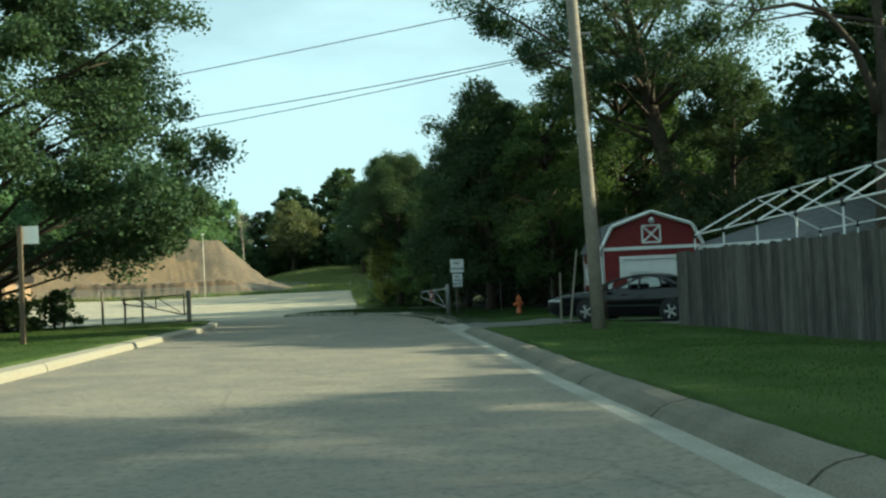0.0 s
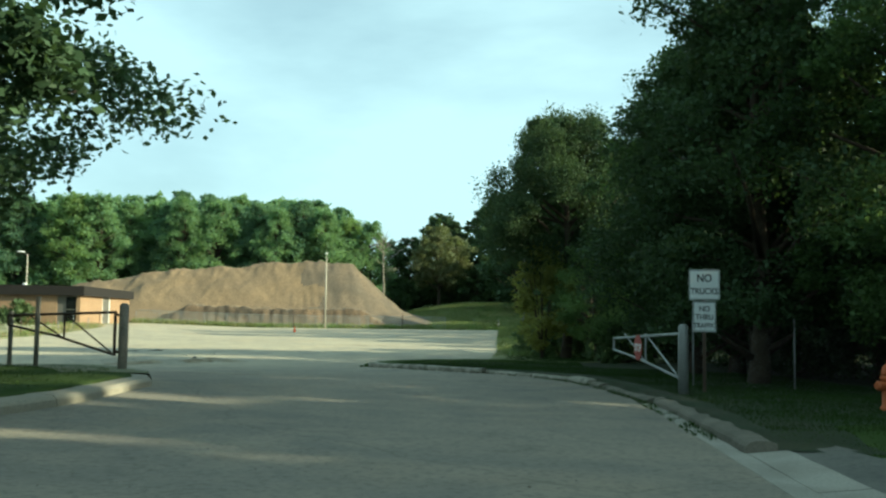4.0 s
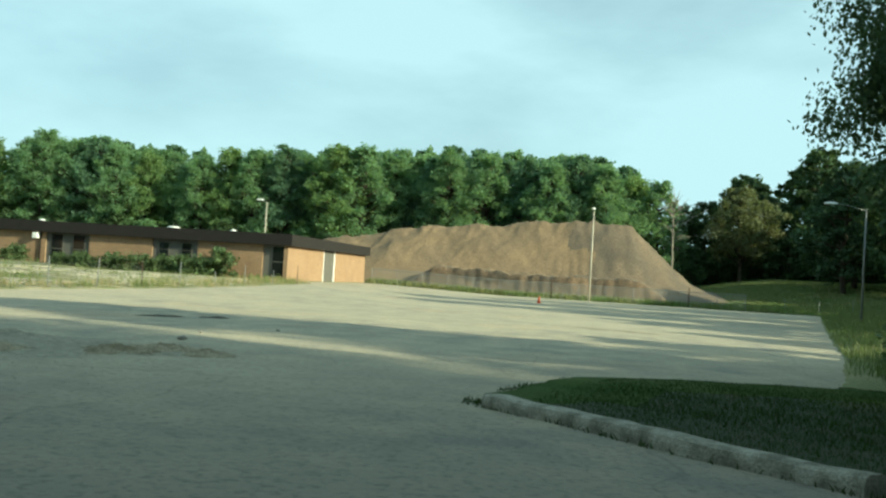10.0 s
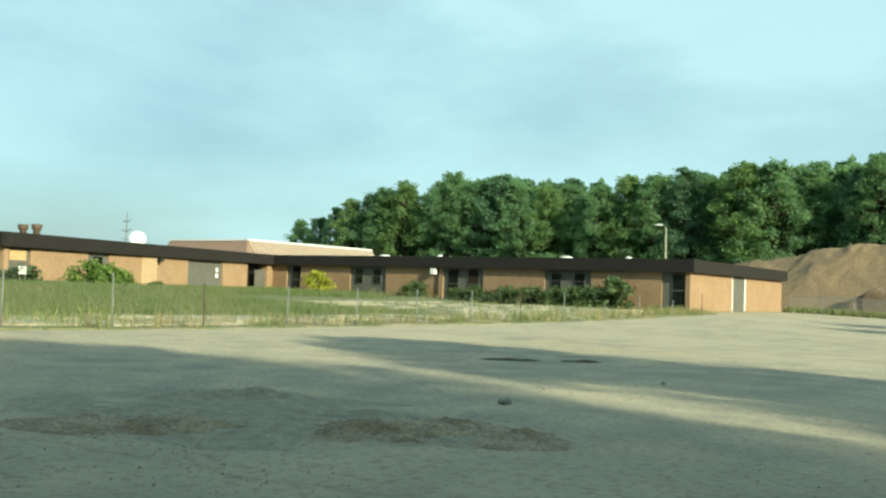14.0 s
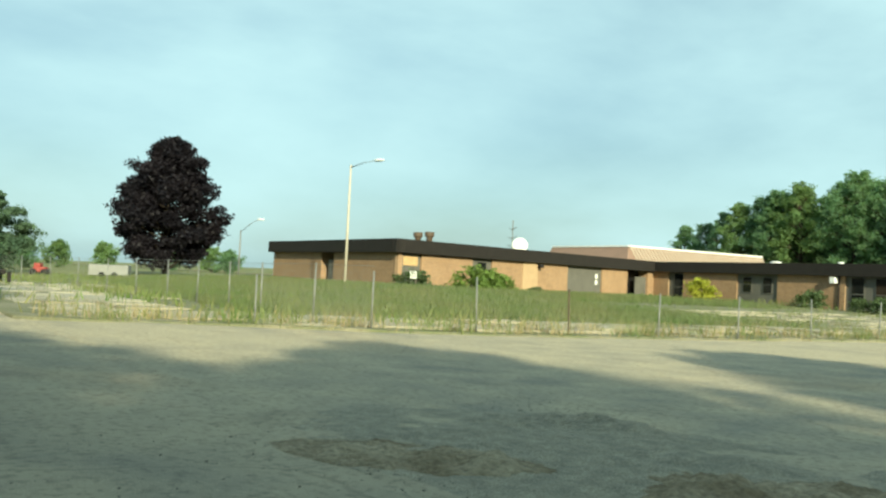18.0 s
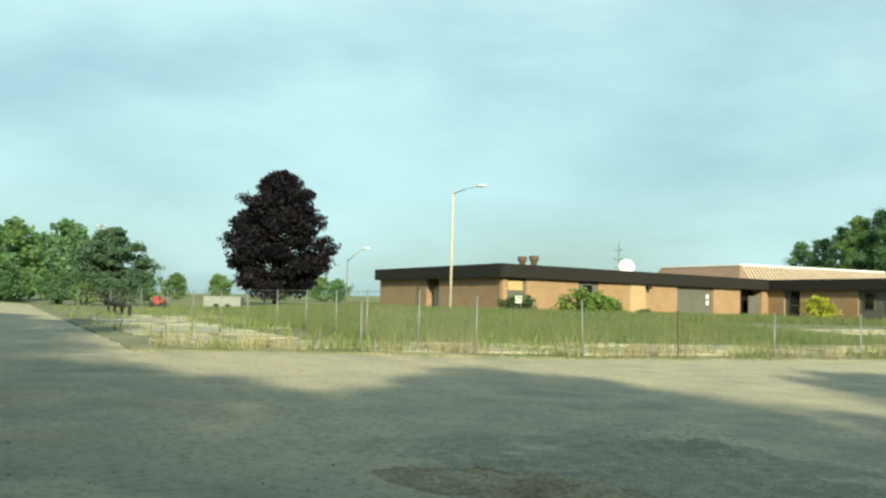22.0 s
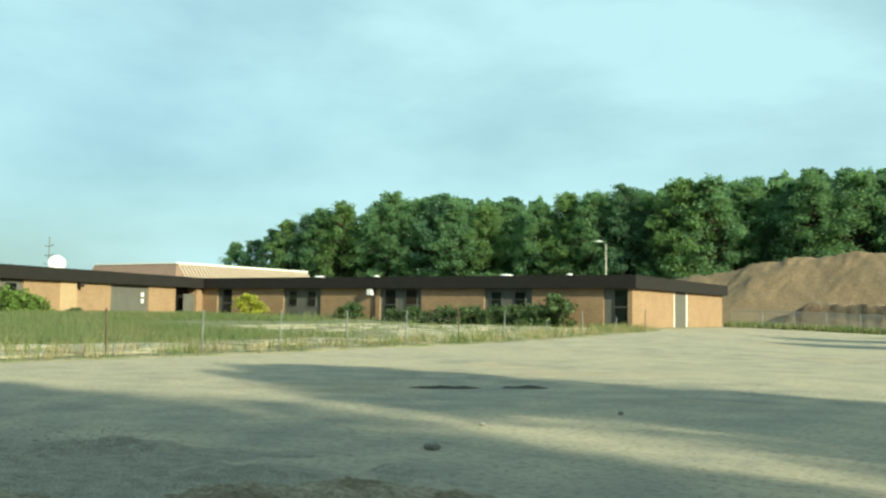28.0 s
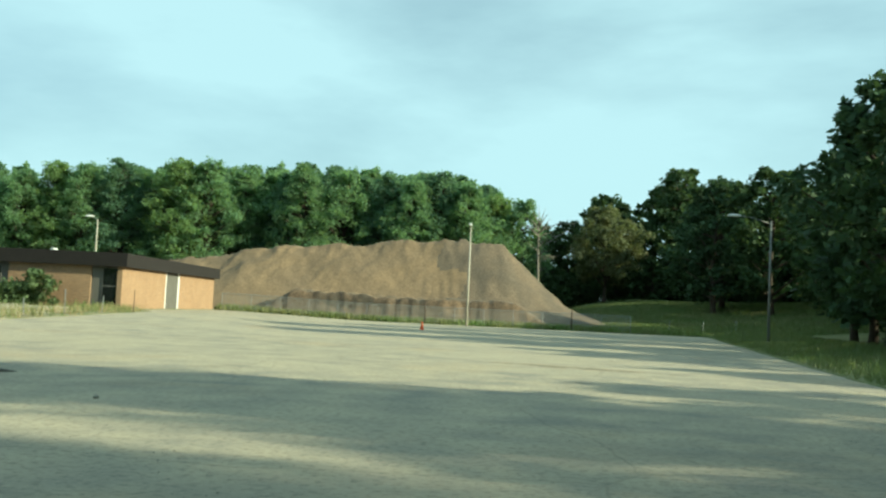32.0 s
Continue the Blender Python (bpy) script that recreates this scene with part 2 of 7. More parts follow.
M_SLAB = material("weedy_soil", (0.20, 0.185, 0.125), 0.95, spread=0.3, scale=0.8, fine=14, bump=0.4, tint=(0.11, 0.125, 0.055))
M_OLDSLAB = material("broken_concrete", (0.37, 0.335, 0.250), 0.9, spread=0.16, scale=0.6, fine=18, bump=0.3, tint=(0.29, 0.265, 0.195), obj=0.14)
M_BRICK = material("tan_brick", (0.285, 0.186, 0.110), 0.85, spread=0.14, scale=0.8, fine=9, bump=0.3, tint=(0.250, 0.160, 0.094))
nt = M_BRICK.node_tree
bk, sp, cb = nt.nodes.new("ShaderNodeTexBrick"), nt.nodes.new("ShaderNodeSeparateXYZ"), nt.nodes.new("ShaderNodeCombineXYZ")
bm_, bsdf = nt.nodes.new("ShaderNodeMix"), nt.nodes["Principled BSDF"]
bk.inputs["Scale"].default_value, bk.inputs["Brick Width"].default_value, bk.inputs["Row Height"].default_value, bk.inputs["Mortar Size"].default_value = 1.0, 0.22, 0.085, 0.012
bk.inputs["Color1"].default_value, bk.inputs["Color2"].default_value, bk.inputs["Mortar"].default_value = (1.12, 1.08, 1.0, 1), (0.82, 0.80, 0.80, 1), (1.15, 1.25, 1.35, 1)
nt.links.new(next(n for n in nt.nodes if n.type == "TEX_COORD").outputs["Object"], sp.inputs["Vector"])
nt.links.new(sp.outputs["X"], cb.inputs["X"])
nt.links.new(sp.outputs["Z"], cb.inputs["Y"])
nt.links.new(cb.outputs["Vector"], bk.inputs["Vector"])
bm_.data_type, bm_.blend_type = "RGBA", "MULTIPLY"
bm_.inputs["Factor"].default_value = 1.0
nt.links.new(bsdf.inputs["Base Color"].links[0].from_socket, bm_.inputs["A"])
nt.links.new(bk.outputs["Color"], bm_.inputs["B"])
nt.links.new(bm_.outputs["Result"], bsdf.inputs["Base Color"])
M_FASCIA = material("dark_brown_fascia", (0.017, 0.0145, 0.013), 0.8, spread=0.2, scale=2, fine=15, bump=0.1)
M_PANEL = material("grey_bay_panel", (0.120, 0.115, 0.100), 0.7, spread=0.15, scale=2, fine=18, bump=0.1)
M_RECESSSHADE = material("recess_shade", (0.012, 0.012, 0.012), 0.5, spread=0.1)
M_WHITE = material("white_paint", (0.72, 0.72, 0.70), 0.55, spread=0.08, scale=3, fine=30, bump=0.05)
M_ROOF = material("gravel_roof", (0.30, 0.28, 0.25), 0.9, spread=0.2, scale=1, fine=30)
M_STACK = material("brown_stack", (0.10, 0.072, 0.050), 0.7, spread=0.3, scale=4, fine=20)
M_POST = material("cream_post", (0.46, 0.42, 0.34), 0.6, spread=0.15, scale=2, fine=20, bump=0.05)
M_TANMETAL = material("tan_roof_metal", (0.235, 0.152, 0.112), 0.55, spread=0.1, scale=1, fine=8, bump=0.05)
M_GALV = material("galvanised_steel", (0.21, 0.215, 0.205), 0.55, 0.4, spread=0.15, scale=3, fine=30, bump=0.05)
M_RUST = material("rusty_steel", (0.10, 0.07, 0.05), 0.75, 0.3, spread=0.3, scale=6, fine=40)
M_BARK = material("bark", (0.075, 0.058, 0.042), 0.95, spread=0.35, scale=4, fine=18, bump=0.8)
M_POLE = material("weathered_pole", (0.26, 0.225, 0.18), 0.9, spread=0.25, scale=2, fine=25, bump=0.4, tint=(0.19, 0.17, 0.14))
M_PLANK = material("grey_fence_wood", (0.105, 0.098, 0.085), 0.9, spread=0.35, scale=2, fine=9, bump=0.4, tint=(0.060, 0.057, 0.050), obj=0.35, stretch=(4, 4, 0.35))
M_RED = material("barn_red", (0.155, 0.016, 0.016), 0.6, spread=0.15, scale=2, fine=14, bump=0.1)
M_SHINGLE = material("grey_shingle", (0.15, 0.15, 0.15), 0.9, spread=0.25, scale=3, fine=14, bump=0.4)
M_CAR = material("black_car_paint", (0.006, 0.006, 0.008), 0.12, spread=0.05, bump=0, spec=0.35)
M_GLASS = material("dark_glass", (0.010, 0.012, 0.012), 0.05, spread=0.05, bump=0, spec=0.4)
M_TYRE = material("tyre_rubber", (0.018, 0.018, 0.018), 0.85, spread=0.1, bump=0.1)
M_RIM = material("alloy_rim", (0.55, 0.55, 0.55), 0.3, 0.8, spread=0.05, bump=0)
M_LAMP = material("headlamp_plastic", (0.42, 0.43, 0.43), 0.15, spread=0.1, bump=0, spec=0.6)
M_ORANGE = material("hydrant_orange", (0.42, 0.11, 0.035), 0.6, spread=0.2, scale=8, fine=40)
M_SIGN = material("sign_white", (0.62, 0.64, 0.62), 0.5, spread=0.06, bump=0)
M_BLACK = material("black_print", (0.02, 0.02, 0.02), 0.6, spread=0.05, bump=0)
M_SIGNRED = material("faded_red_sign", (0.30, 0.055, 0.045), 0.6, spread=0.25, scale=8, bump=0)
M_CONE = material("cone_orange", (0.65, 0.10, 0.03), 0.6, spread=0.1, bump=0)
M_KERBWEST = material("sandy_kerb", (0.27, 0.245, 0.19), 0.9, spread=0.2, scale=1.0, fine=30, bump=0.3, tint=(0.26, 0.235, 0.18))
M_WEED = leaf_material("weeds", (0.105, 0.165, 0.046), (0.20, 0.195, 0.088), 0.3)
M_BLADE = leaf_material("grass_blades", (0.044, 0.080, 0.019), (0.068, 0.100, 0.030), 0.25, 0.04)
# Darker copy of the grass blades, with tree shade in its colour.
M_SHADEBLADE = leaf_material("shade_darkened_blades", (0.026, 0.050, 0.013), (0.040, 0.064, 0.020), 0.15, 0.02)
L_OAK = leaf_material("oak_leaves", (0.048, 0.084, 0.045), (0.064, 0.104, 0.050), 0.28)
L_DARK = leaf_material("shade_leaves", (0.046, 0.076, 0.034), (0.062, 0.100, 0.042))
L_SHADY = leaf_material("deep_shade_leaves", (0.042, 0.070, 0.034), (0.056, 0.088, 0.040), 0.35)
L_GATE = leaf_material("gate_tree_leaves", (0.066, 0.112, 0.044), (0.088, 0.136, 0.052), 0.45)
# Far leaf colours lifted paler and bluer to carry the distance haze.
L_MID = leaf_material("hazy_wood_leaves", (0.150, 0.248, 0.146), (0.176, 0.270, 0.146), 0.6)
L_WOOD = leaf_material("hazy_deep_wood_leaves", (0.116, 0.200, 0.140), (0.136, 0.220, 0.140), 0.58)
L_LIGHT = leaf_material("light_leaves", (0.150, 0.235, 0.102), (0.176, 0.255, 0.106), 0.5)
L_LONE = leaf_material("lone_tree_leaves", (0.105, 0.130, 0.066), (0.150, 0.150, 0.080), 0.4)
L_BUSH = leaf_material("bush_leaves", (0.13, 0.20, 0.05), (0.17, 0.235, 0.06))
L_DULL = leaf_material("dull_shrub_leaves", (0.078, 0.118, 0.056), (0.105, 0.145, 0.062))
L_YELLOW = leaf_material("yellow_bush_leaves", (0.30, 0.33, 0.045), (0.36, 0.36, 0.06))
L_COPPER = leaf_material("copper_leaves", (0.0095, 0.0088, 0.0125), (0.013, 0.0105, 0.014), 0.06)
L_PINE = leaf_material("pine_needles", (0.078, 0.128, 0.082), (0.098, 0.150, 0.088), 0.3)


# ---- mesh helpers ----
def mesh_of(name, verts, faces, mat, smooth=False):
    me = bpy.data.meshes.new(name)
    me.from_pydata([tuple(v) for v in verts], [], faces)
    me.materials.append(mat)
    if smooth:
        me.shade_smooth()
    return me


def quads(name, corners, mat):
    """A mesh of separate quads from an array of shape (n, 4, 3)."""
    n = len(corners)
    me = bpy.data.meshes.new(name)
    me.vertices.add(4 * n)
    me.vertices.foreach_set("co", np.ascontiguousarray(corners, dtype=np.float32).ravel())
    me.loops.add(4 * n)
    me.loops.foreach_set("vertex_index", np.arange(4 * n, dtype=np.int32))
    me.polygons.add(n)
    me.polygons.foreach_set("loop_start", np.arange(0, 4 * n, 4, dtype=np.int32))
    me.update(calc_edges=True)
    me.materials.append(mat)
    return me


def part(name, bm, mat, parent, label="", smooth=False):
    """Links a bmesh or a mesh as one mesh object under a thing or a part."""
    if isinstance(bm, bpy.types.Mesh):
        me = bm
    else:
        me = bpy.data.meshes.new(name)
        bmesh.ops.recalc_face_normals(bm, faces=bm.faces)
        bm.to_mesh(me)
        bm.free()
        if mat is not None:
            me.materials.append(mat)
        if smooth:
            me.shade_smooth()
    ob = new(name, me)
    ob.parent = parent
    if label:
        ob["label"] = label
    return ob


def thing(name, label, category, at=(0, 0, 0), turn=0.0, group="", kind=""):
    e = new(name)
    e.matrix_world = pose(*at, 0, 0, turn)
    return tagged(e, label, category, group, kind)


def box(x0, x1, y0, y1, z0, z1, bm=None, bevel=0.0):
    bm = bm or bmesh.new()
    r = bmesh.ops.create_cube(bm, size=1)
    for v in r["verts"]:
        v.co = Vector((x0 + (v.co.x + 0.5) * (x1 - x0), y0 + (v.co.y + 0.5) * (y1 - y0), z0 + (v.co.z + 0.5) * (z1 - z0)))
    if bevel:
        bmesh.ops.bevel(bm, geom=list({e for v in r["verts"] for e in v.link_edges}), offset=bevel, segments=1, affect="EDGES")
    return bm


def tube(points, radii, sides=8, bm=None, caps=True):
    """A round bar along points, with a radius at each."""
    bm = bm or bmesh.new()
    pts = [Vector(p) for p in points]
    if not hasattr(radii, "__len__"):
        radii = [radii] * len(pts)
    radii = [float(r) for r in radii]
    rings = []
    for i, p in enumerate(pts):
        d = (pts[min(i + 1, len(pts) - 1)] - pts[max(i - 1, 0)]).normalized()
        u = d.cross(Vector((0, 0, 1)))
        u = d.cross(Vector((1, 0, 0))) if u.length < 0.2 else u
        u.normalize()
        w = d.cross(u)
        rings.append([bm.verts.new(p + radii[i] * (math.cos(a) * u + math.sin(a) * w)) for a in [2 * math.pi * k / sides for k in range(sides)]])
    for a, b in zip(rings, rings[1:]):
        for k in range(sides):
            bm.faces.new((a[k], a[(k + 1) % sides], b[(k + 1) % sides], b[k]))
    if caps:
        bm.faces.new(rings[0][::-1])
        bm.faces.new(rings[-1])
    return bm


def lathe(profile, sides=16, bm=None, at=(0, 0, 0)):
    """A turned body from (radius, height) pairs."""
    bm = bm or bmesh.new()
    rings = [[bm.verts.new((at[0] + max(r, 1e-4) * math.cos(2 * math.pi * k / sides), at[1] + max(r, 1e-4) * math.sin(2 * math.pi * k / sides), at[2] + z)) for k in range(sides)] for r, z in profile]
    for a, b in zip(rings, rings[1:]):
        for k in range(sides):
            bm.faces.new((a[k], a[(k + 1) % sides], b[(k + 1) % sides], b[k]))
    bm.faces.new(rings[0][::-1])
    bm.faces.new(rings[-1])
    return bm


def prism(outline, depth, bm=None):
    """A solid from an outline in x and z, from y = 0 to depth."""
    bm = bm or bmesh.new()
    a = [bm.verts.new((x, 0, z)) for x, z in outline]
    b = [bm.verts.new((x, depth, z)) for x, z in outline]
    bm.faces.new(a)
    bm.faces.new(b[::-1])
    for i in range(len(a)):
        j = (i + 1) % len(a)
        bm.faces.new((a[i], b[i], b[j], a[j]))
    return bm


# ---- the lie of the land ----
def ss(v, a, b):
    t = np.clip((np.asarray(v, dtype=float) - a) / (b - a), 0, 1)
    return t * t * (3 - 2 * t)


R_Y = (-60, -2, 9, 17, 23, 27, 33, 37, 45, 52)
R_Z = (1.9, 1.02, 0.74, 0.59, 0.46, 0.36, 0.22, 0.15, 0.04, 0.0)


def gz(x, y):
    """Height of the paved level at a place."""
    x, y = np.asarray(x, dtype=float), np.asarray(y, dtype=float)
    z = np.interp(y, R_Y, R_Z) + 0.03 * np.clip(2 - x + 0.2 * (y - 17), -4, 7) * (1 - ss(y, 38, 50))
    z = z + np.maximum(0.32 * ss(-x, 3, 17) * ss(y, 62, 95), 0.62 * ss(-x, 17, 42) * ss(y, 55, 71))
    z = z + 3.3 * ss(y, 124, 176) * ss(x, 6, 26) + 1.6 * ss(x, 26, 48) * ss(y, 70, 125) * (1 - ss(y, 150, 176))
    return z + 2.2 * ss(y, 150, 190) * ss(-x, -8, 6)


E_Y = (-60, 1.8, 7.5, 12.5, 22.9, 28.4, 33.7, 36.0, 38.0, 39.9, 41.2, 42.2, 43.5, 44.5, 45.35, 46.2, 47.35, 48.0, 48.35, 49.0, 50.2, 51.2, 51.9, 52.25, 52.45, 52.65, 52.85, 53.05, 53.5, 57.0, 60.7, 73.3, 101.0, 116.0, 121.0, 122.0)
E_X = (-12.9, 1.15, 2.45, 3.60, 5.98, 7.30, 8.55, 8.98, 9.16, 9.24, 9.20, 9.05, 8.60, 8.05, 7.28, 6.25, 5.22, 4.45, 4.26, 4.36, 4.62, 4.85, 5.12, 5.50, 6.2, 7.0, 7.8, 8.7, 9.15, 9.95, 10.8, 13.15, 18.5, 21.5, 22.0, 22.1)
W_Y = (-60, 12, 32.2, 36.4, 37.6, 38.9, 41.4, 41.6, 48.5, 48.8, 51.5, 53.5, 55.9, 58.1, 60.3, 64.5, 69.0, 74.0, 80.0, 84.0, 91.0, 99.0, 103.0, 121.0, 122.0)
W_X = (-19.1, -4.5, -0.41, -0.02, -0.30, -0.80, -2.0, -92, -92, -17.6, -17.8, -16.8, -15.7, -15.2, -14.85, -14.5, -14.1, -13.4, -13.1, -13.2, -13.7, -14.6, -16.9, -16.9, -16.9)


def east_edge(y):
    return np.interp(y, E_Y, E_X)


def west_edge(y):
    return np.interp(y, W_Y, W_X)


def paved(x, y, margin=0.0):
    return (x < east_edge(y) - margin) & (x > west_edge(y) + margin) & (y < 121.3 - margin)


def sheet(name, xs, ys, zf, mats, pick=None):
    """A sheet over a grid; pick gives each face its material's number."""
    X, Y = np.meshgrid(xs, ys)
    Z = zf(X, Y)
    nx, ny = len(xs), len(ys)
    idx = np.arange(nx * ny).reshape(ny, nx)
    f = np.stack([idx[:-1, :-1], idx[:-1, 1:], idx[1:, 1:], idx[1:, :-1]], -1).reshape(-1, 4)
    me = bpy.data.meshes.new(name)
    me.vertices.add(nx * ny)
    me.vertices.foreach_set("co", np.stack([X, Y, Z], -1).astype(np.float32).ravel())
    me.loops.add(f.size)
    me.loops.foreach_set("vertex_index", f.astype(np.int32).ravel())
    me.polygons.add(len(f))
    me.polygons.foreach_set("loop_start", np.arange(0, f.size, 4, dtype=np.int32))
    for m in mats:
        me.materials.append(m)
    if pick is not None:
        cx, cy = (X[:-1, :-1] + X[1:, 1:]) / 2, (Y[:-1, :-1] + Y[1:, 1:]) / 2
        me.polygons.foreach_set("material_index", pick(cx, cy).astype(np.int32).ravel())
    me.update(calc_edges=True)
    me.shade_smooth()
    return new(name, me)


def wave(x, y, s, seed=0.0):
    return np.sin(x * s + 1.3 * np.sin(y * s * 0.7 + seed)) * np.cos(y * s * 1.1 + 1.7 * np.sin(x * s * 0.6 + seed * 2))


def lift_of(x, y):
    """How far the open ground stands above the paved level."""
    lift = 0.13 * (1 - ss(y, 40, 49)) + 0.035 + 0.02 * wave(x, y, 0.9) + 0.012 * wave(x, y, 2.3, 1)
    drive = np.maximum(ss(y, 20.5, 22.5), ss(x, 9.8, 10.8) * ss(y, 17.6, 18.8)) * (1 - ss(y, 25.6, 27.6)) * ss(x, 6.5, 7.5) * (1 - ss(x, 14, 17))
    off = x - east_edge(y)
    drive = np.maximum(drive, ss(y, 21.6, 22.6) * (1 - ss(y, 29.2, 30.0)) * (1 - ss(off, 2.0, 4.0)) * (off > -2))
    return lift * (1 - 0.75 * drive) + 0.30 * ss(x - east_edge(y), 0.8, 6) * ss(y, 60, 75)


def land(x, y):
    z = gz(x, y)
    mouth = (y > 23.95) & (y < 29.4) & (x - east_edge(y) < 1.0) & (x > east_edge(y) - 1)
    return np.where(paved(x, y, -0.55) | mouth, z - 0.16, z + lift_of(x, y))


def axis(a, b, step, far):
    mid = np.arange(a, b, step)
    out = np.array([4, 9, 16, 26, 40, 60, 90, 140, 220, 340, 520, far])
    return np.concatenate([a - out[::-1], mid, mid[-1] + out])


def land_kind(x, y):
    fenced = (x < west_edge(y)) & (y > 48.7) & (y < 100)
    k = np.zeros(x.shape)
    k = np.where(fenced | (y > 121) | (x > east_edge(y)) & (y > 52), 1, k)
    k = np.where(fenced & (x > west_edge(y) - 6.6) & (wave(x, y, 0.8, 3) > -0.25), 2, k)
    k = np.where((x < -18) & (y > 48.7) & (y < 57.5 + 1.2 * wave(x, y, 0.4, 1)), 2, k)
    k = np.where(fenced & (y > 77) & (x > -36), 2, k)
    k = np.where((y > 124) & (y < 150) & (x < 16), 3, k)
    # ground under the gate trees takes the shade-darkened lawn colour
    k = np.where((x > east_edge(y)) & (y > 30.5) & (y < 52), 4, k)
    return k


ground = sheet("ground", axis(-95, 45, 0.45, 1400), axis(-40, 180, 0.45, 1400), land, (M_LAWN, M_MEADOW, M_SLAB, M_DIRT, M_SHADELAWN), land_kind)
tagged(ground, "mown lawn, dry meadow and sandy soil", "ground", kind="structure")


def paving(name, y0, y1, step, n, mat, label):
    ys = np.arange(y0, y1 + 1e-6, step)
    V, F = [], []
    for y in ys:
        a, b = float(west_edge(y)), float(east_edge(y))
        x = a + (b - a) * (np.linspace(0, 1, n) if a > -50 else np.concatenate([np.linspace(0, 0.7, n // 3, endpoint=False), np.linspace(0.7, 1, n - n // 3)]))
        z = gz(x, y) + (0.012 * wave(x, np.full_like(x, y), 0.5) + 0.006 * wave(x, np.full_like(x, y), 1.9, 2)) * np.clip(np.minimum(x - a, b - x) - 0.4, 0, 1)
        V += list(zip(x, [y] * n, z))
    for j in range(len(ys) - 1):
        for i in range(n - 1):
            F.append((j * n + i, j * n + i + 1, (j + 1) * n + i + 1, (j + 1) * n + i))
    ob = new(name, mesh_of(name, V, F, mat, True))
    return tagged(ob, label, "pavement", kind="structure")


paving("road", -60, 38.0, 0.5, 24, M_ROAD, "worn grey asphalt street with light patches")
paving("parking_lot", 38.0, 121.5, 0.25, 110, M_LOT, "dusty cracked asphalt lot with loose gravel")


# ---- kerbs ----
def sweep(name, pts, profile, mat, parent, lift=0.0):
    """A strip with a cross-section (outward offset, height) along points of the paved level, to the right of the way."""
    bm = bmesh.new()
    rows = []
    for i, (x, y) in enumerate(pts):
        a, b = pts[max(i - 1, 0)], pts[min(i + 1, len(pts) - 1)]
        dx, dy = b[0] - a[0], b[1] - a[1]
        s = math.hypot(dx, dy)
        nx, ny = dy / s, -dx / s
        z = float(gz(x, y)) + lift
        j = 0.012 * math.sin(7.1 * x + 3.3 * y) + 0.008 * math.sin(17 * y + 5 * x) + 0.006 * math.sin(41 * y + 23 * x)
        j *= 0.6 if lift else 0.3
        rows.append([bm.verts.new((x + nx * (o + j), y + ny * (o + j), z + h * (1 + 6 * j * (h > 0.05)))) for o, h in profile])
    for a, b in zip(rows, rows[1:]):
        for k in range(len(profile) - 1):
            bm.faces.new((a[k], a[k + 1], b[k + 1], b[k]))
    bm.faces.new(rows[0])
    bm.faces.new(rows[-1][::-1])
    return part(name, bm, mat, parent, smooth=False)


def kerb(name, label, ys, edge, profile, mat, flip=False, piece=3.0, rough=0.0):
    k = thing(name, label, "kerb", kind="structure")
    a = ys[0]
    while a < ys[1] - 0.05:
        wob = (a * 7.31) % 1
        b = min(a + piece * (1 + rough * 3 * (wob - 0.5)), ys[1])
        push = rough * 0.5 * ((a * 3.77) % 1 - 0.5)
        n = max(2, int((b - a) / (0.13 if rough else 0.3)) + 1)
        pts = [(float(edge(y)) + push, float(y)) for y in np.linspace(a, b - 0.02 - (0.03 + rough) * wob, n)]
        sweep("kerb_stone", pts[::-1] if flip else pts, profile, mat, k, -rough * 0.45 * ((a * 5.13) % 1))
        a = b
    return k


def along(px, py, a, b, step=0.4):
    """Points at even steps along a line of corners."""
    p = np.stack([px, py], 1)
    d = np.concatenate([[0], np.cumsum(np.hypot(*np.diff(p, axis=0).T))])
    t = np.arange(0, d[-1], step)
    q = np.stack([np.interp(t, d, p[:, 0]), np.interp(t, d, p[:, 1])], 1)
    q[1:-1] = (q[:-2] + 2 * q[1:-1] + q[2:]) / 4
    return [(float(x), float(y)) for x, y in q if a <= y <= b]


def verge(name, label, pts, start, mat):
    """A strip of turf from the paving's edge into the open ground, with an uneven lip."""
    bm = bmesh.new()
    rows = []
    rng = np.random.default_rng(3)
    for i, (x, y) in enumerate(pts):
        a, b = pts[max(i - 1, 0)], pts[min(i + 1, len(pts) - 1)]
        s = math.hypot(b[0] - a[0], b[1] - a[1])
        nx, ny = (b[1] - a[1]) / s, -(b[0] - a[0]) / s
        row = []
        for k, (o, h) in enumerate(((start, -0.12), (start + 0.02, 0.0), (start + 0.15, 0.012), (0.9, 0.01), (1.5, 0.005), (2.3, -0.10))):
            o += rng.uniform(-0.07, 0.07) if 0 < k < 3 else 0
            qx, qy = x + nx * o, y + ny * o
            row.append(bm.verts.new((qx, qy, float(gz(qx, qy) + lift_of(qx, qy)) + h)))
        rows.append(row)
    for a, b in zip(rows, rows[1:]):
        for k in range(5):
            bm.faces.new((a[k], a[k + 1], b[k + 1], b[k]))
    me = bpy.data.meshes.new(name)
    bm.to_mesh(me)
    bm.free()
    me.materials.append(mat)
    me.shade_smooth()
    return tagged(new(name, me), label, "verge", kind="structure")


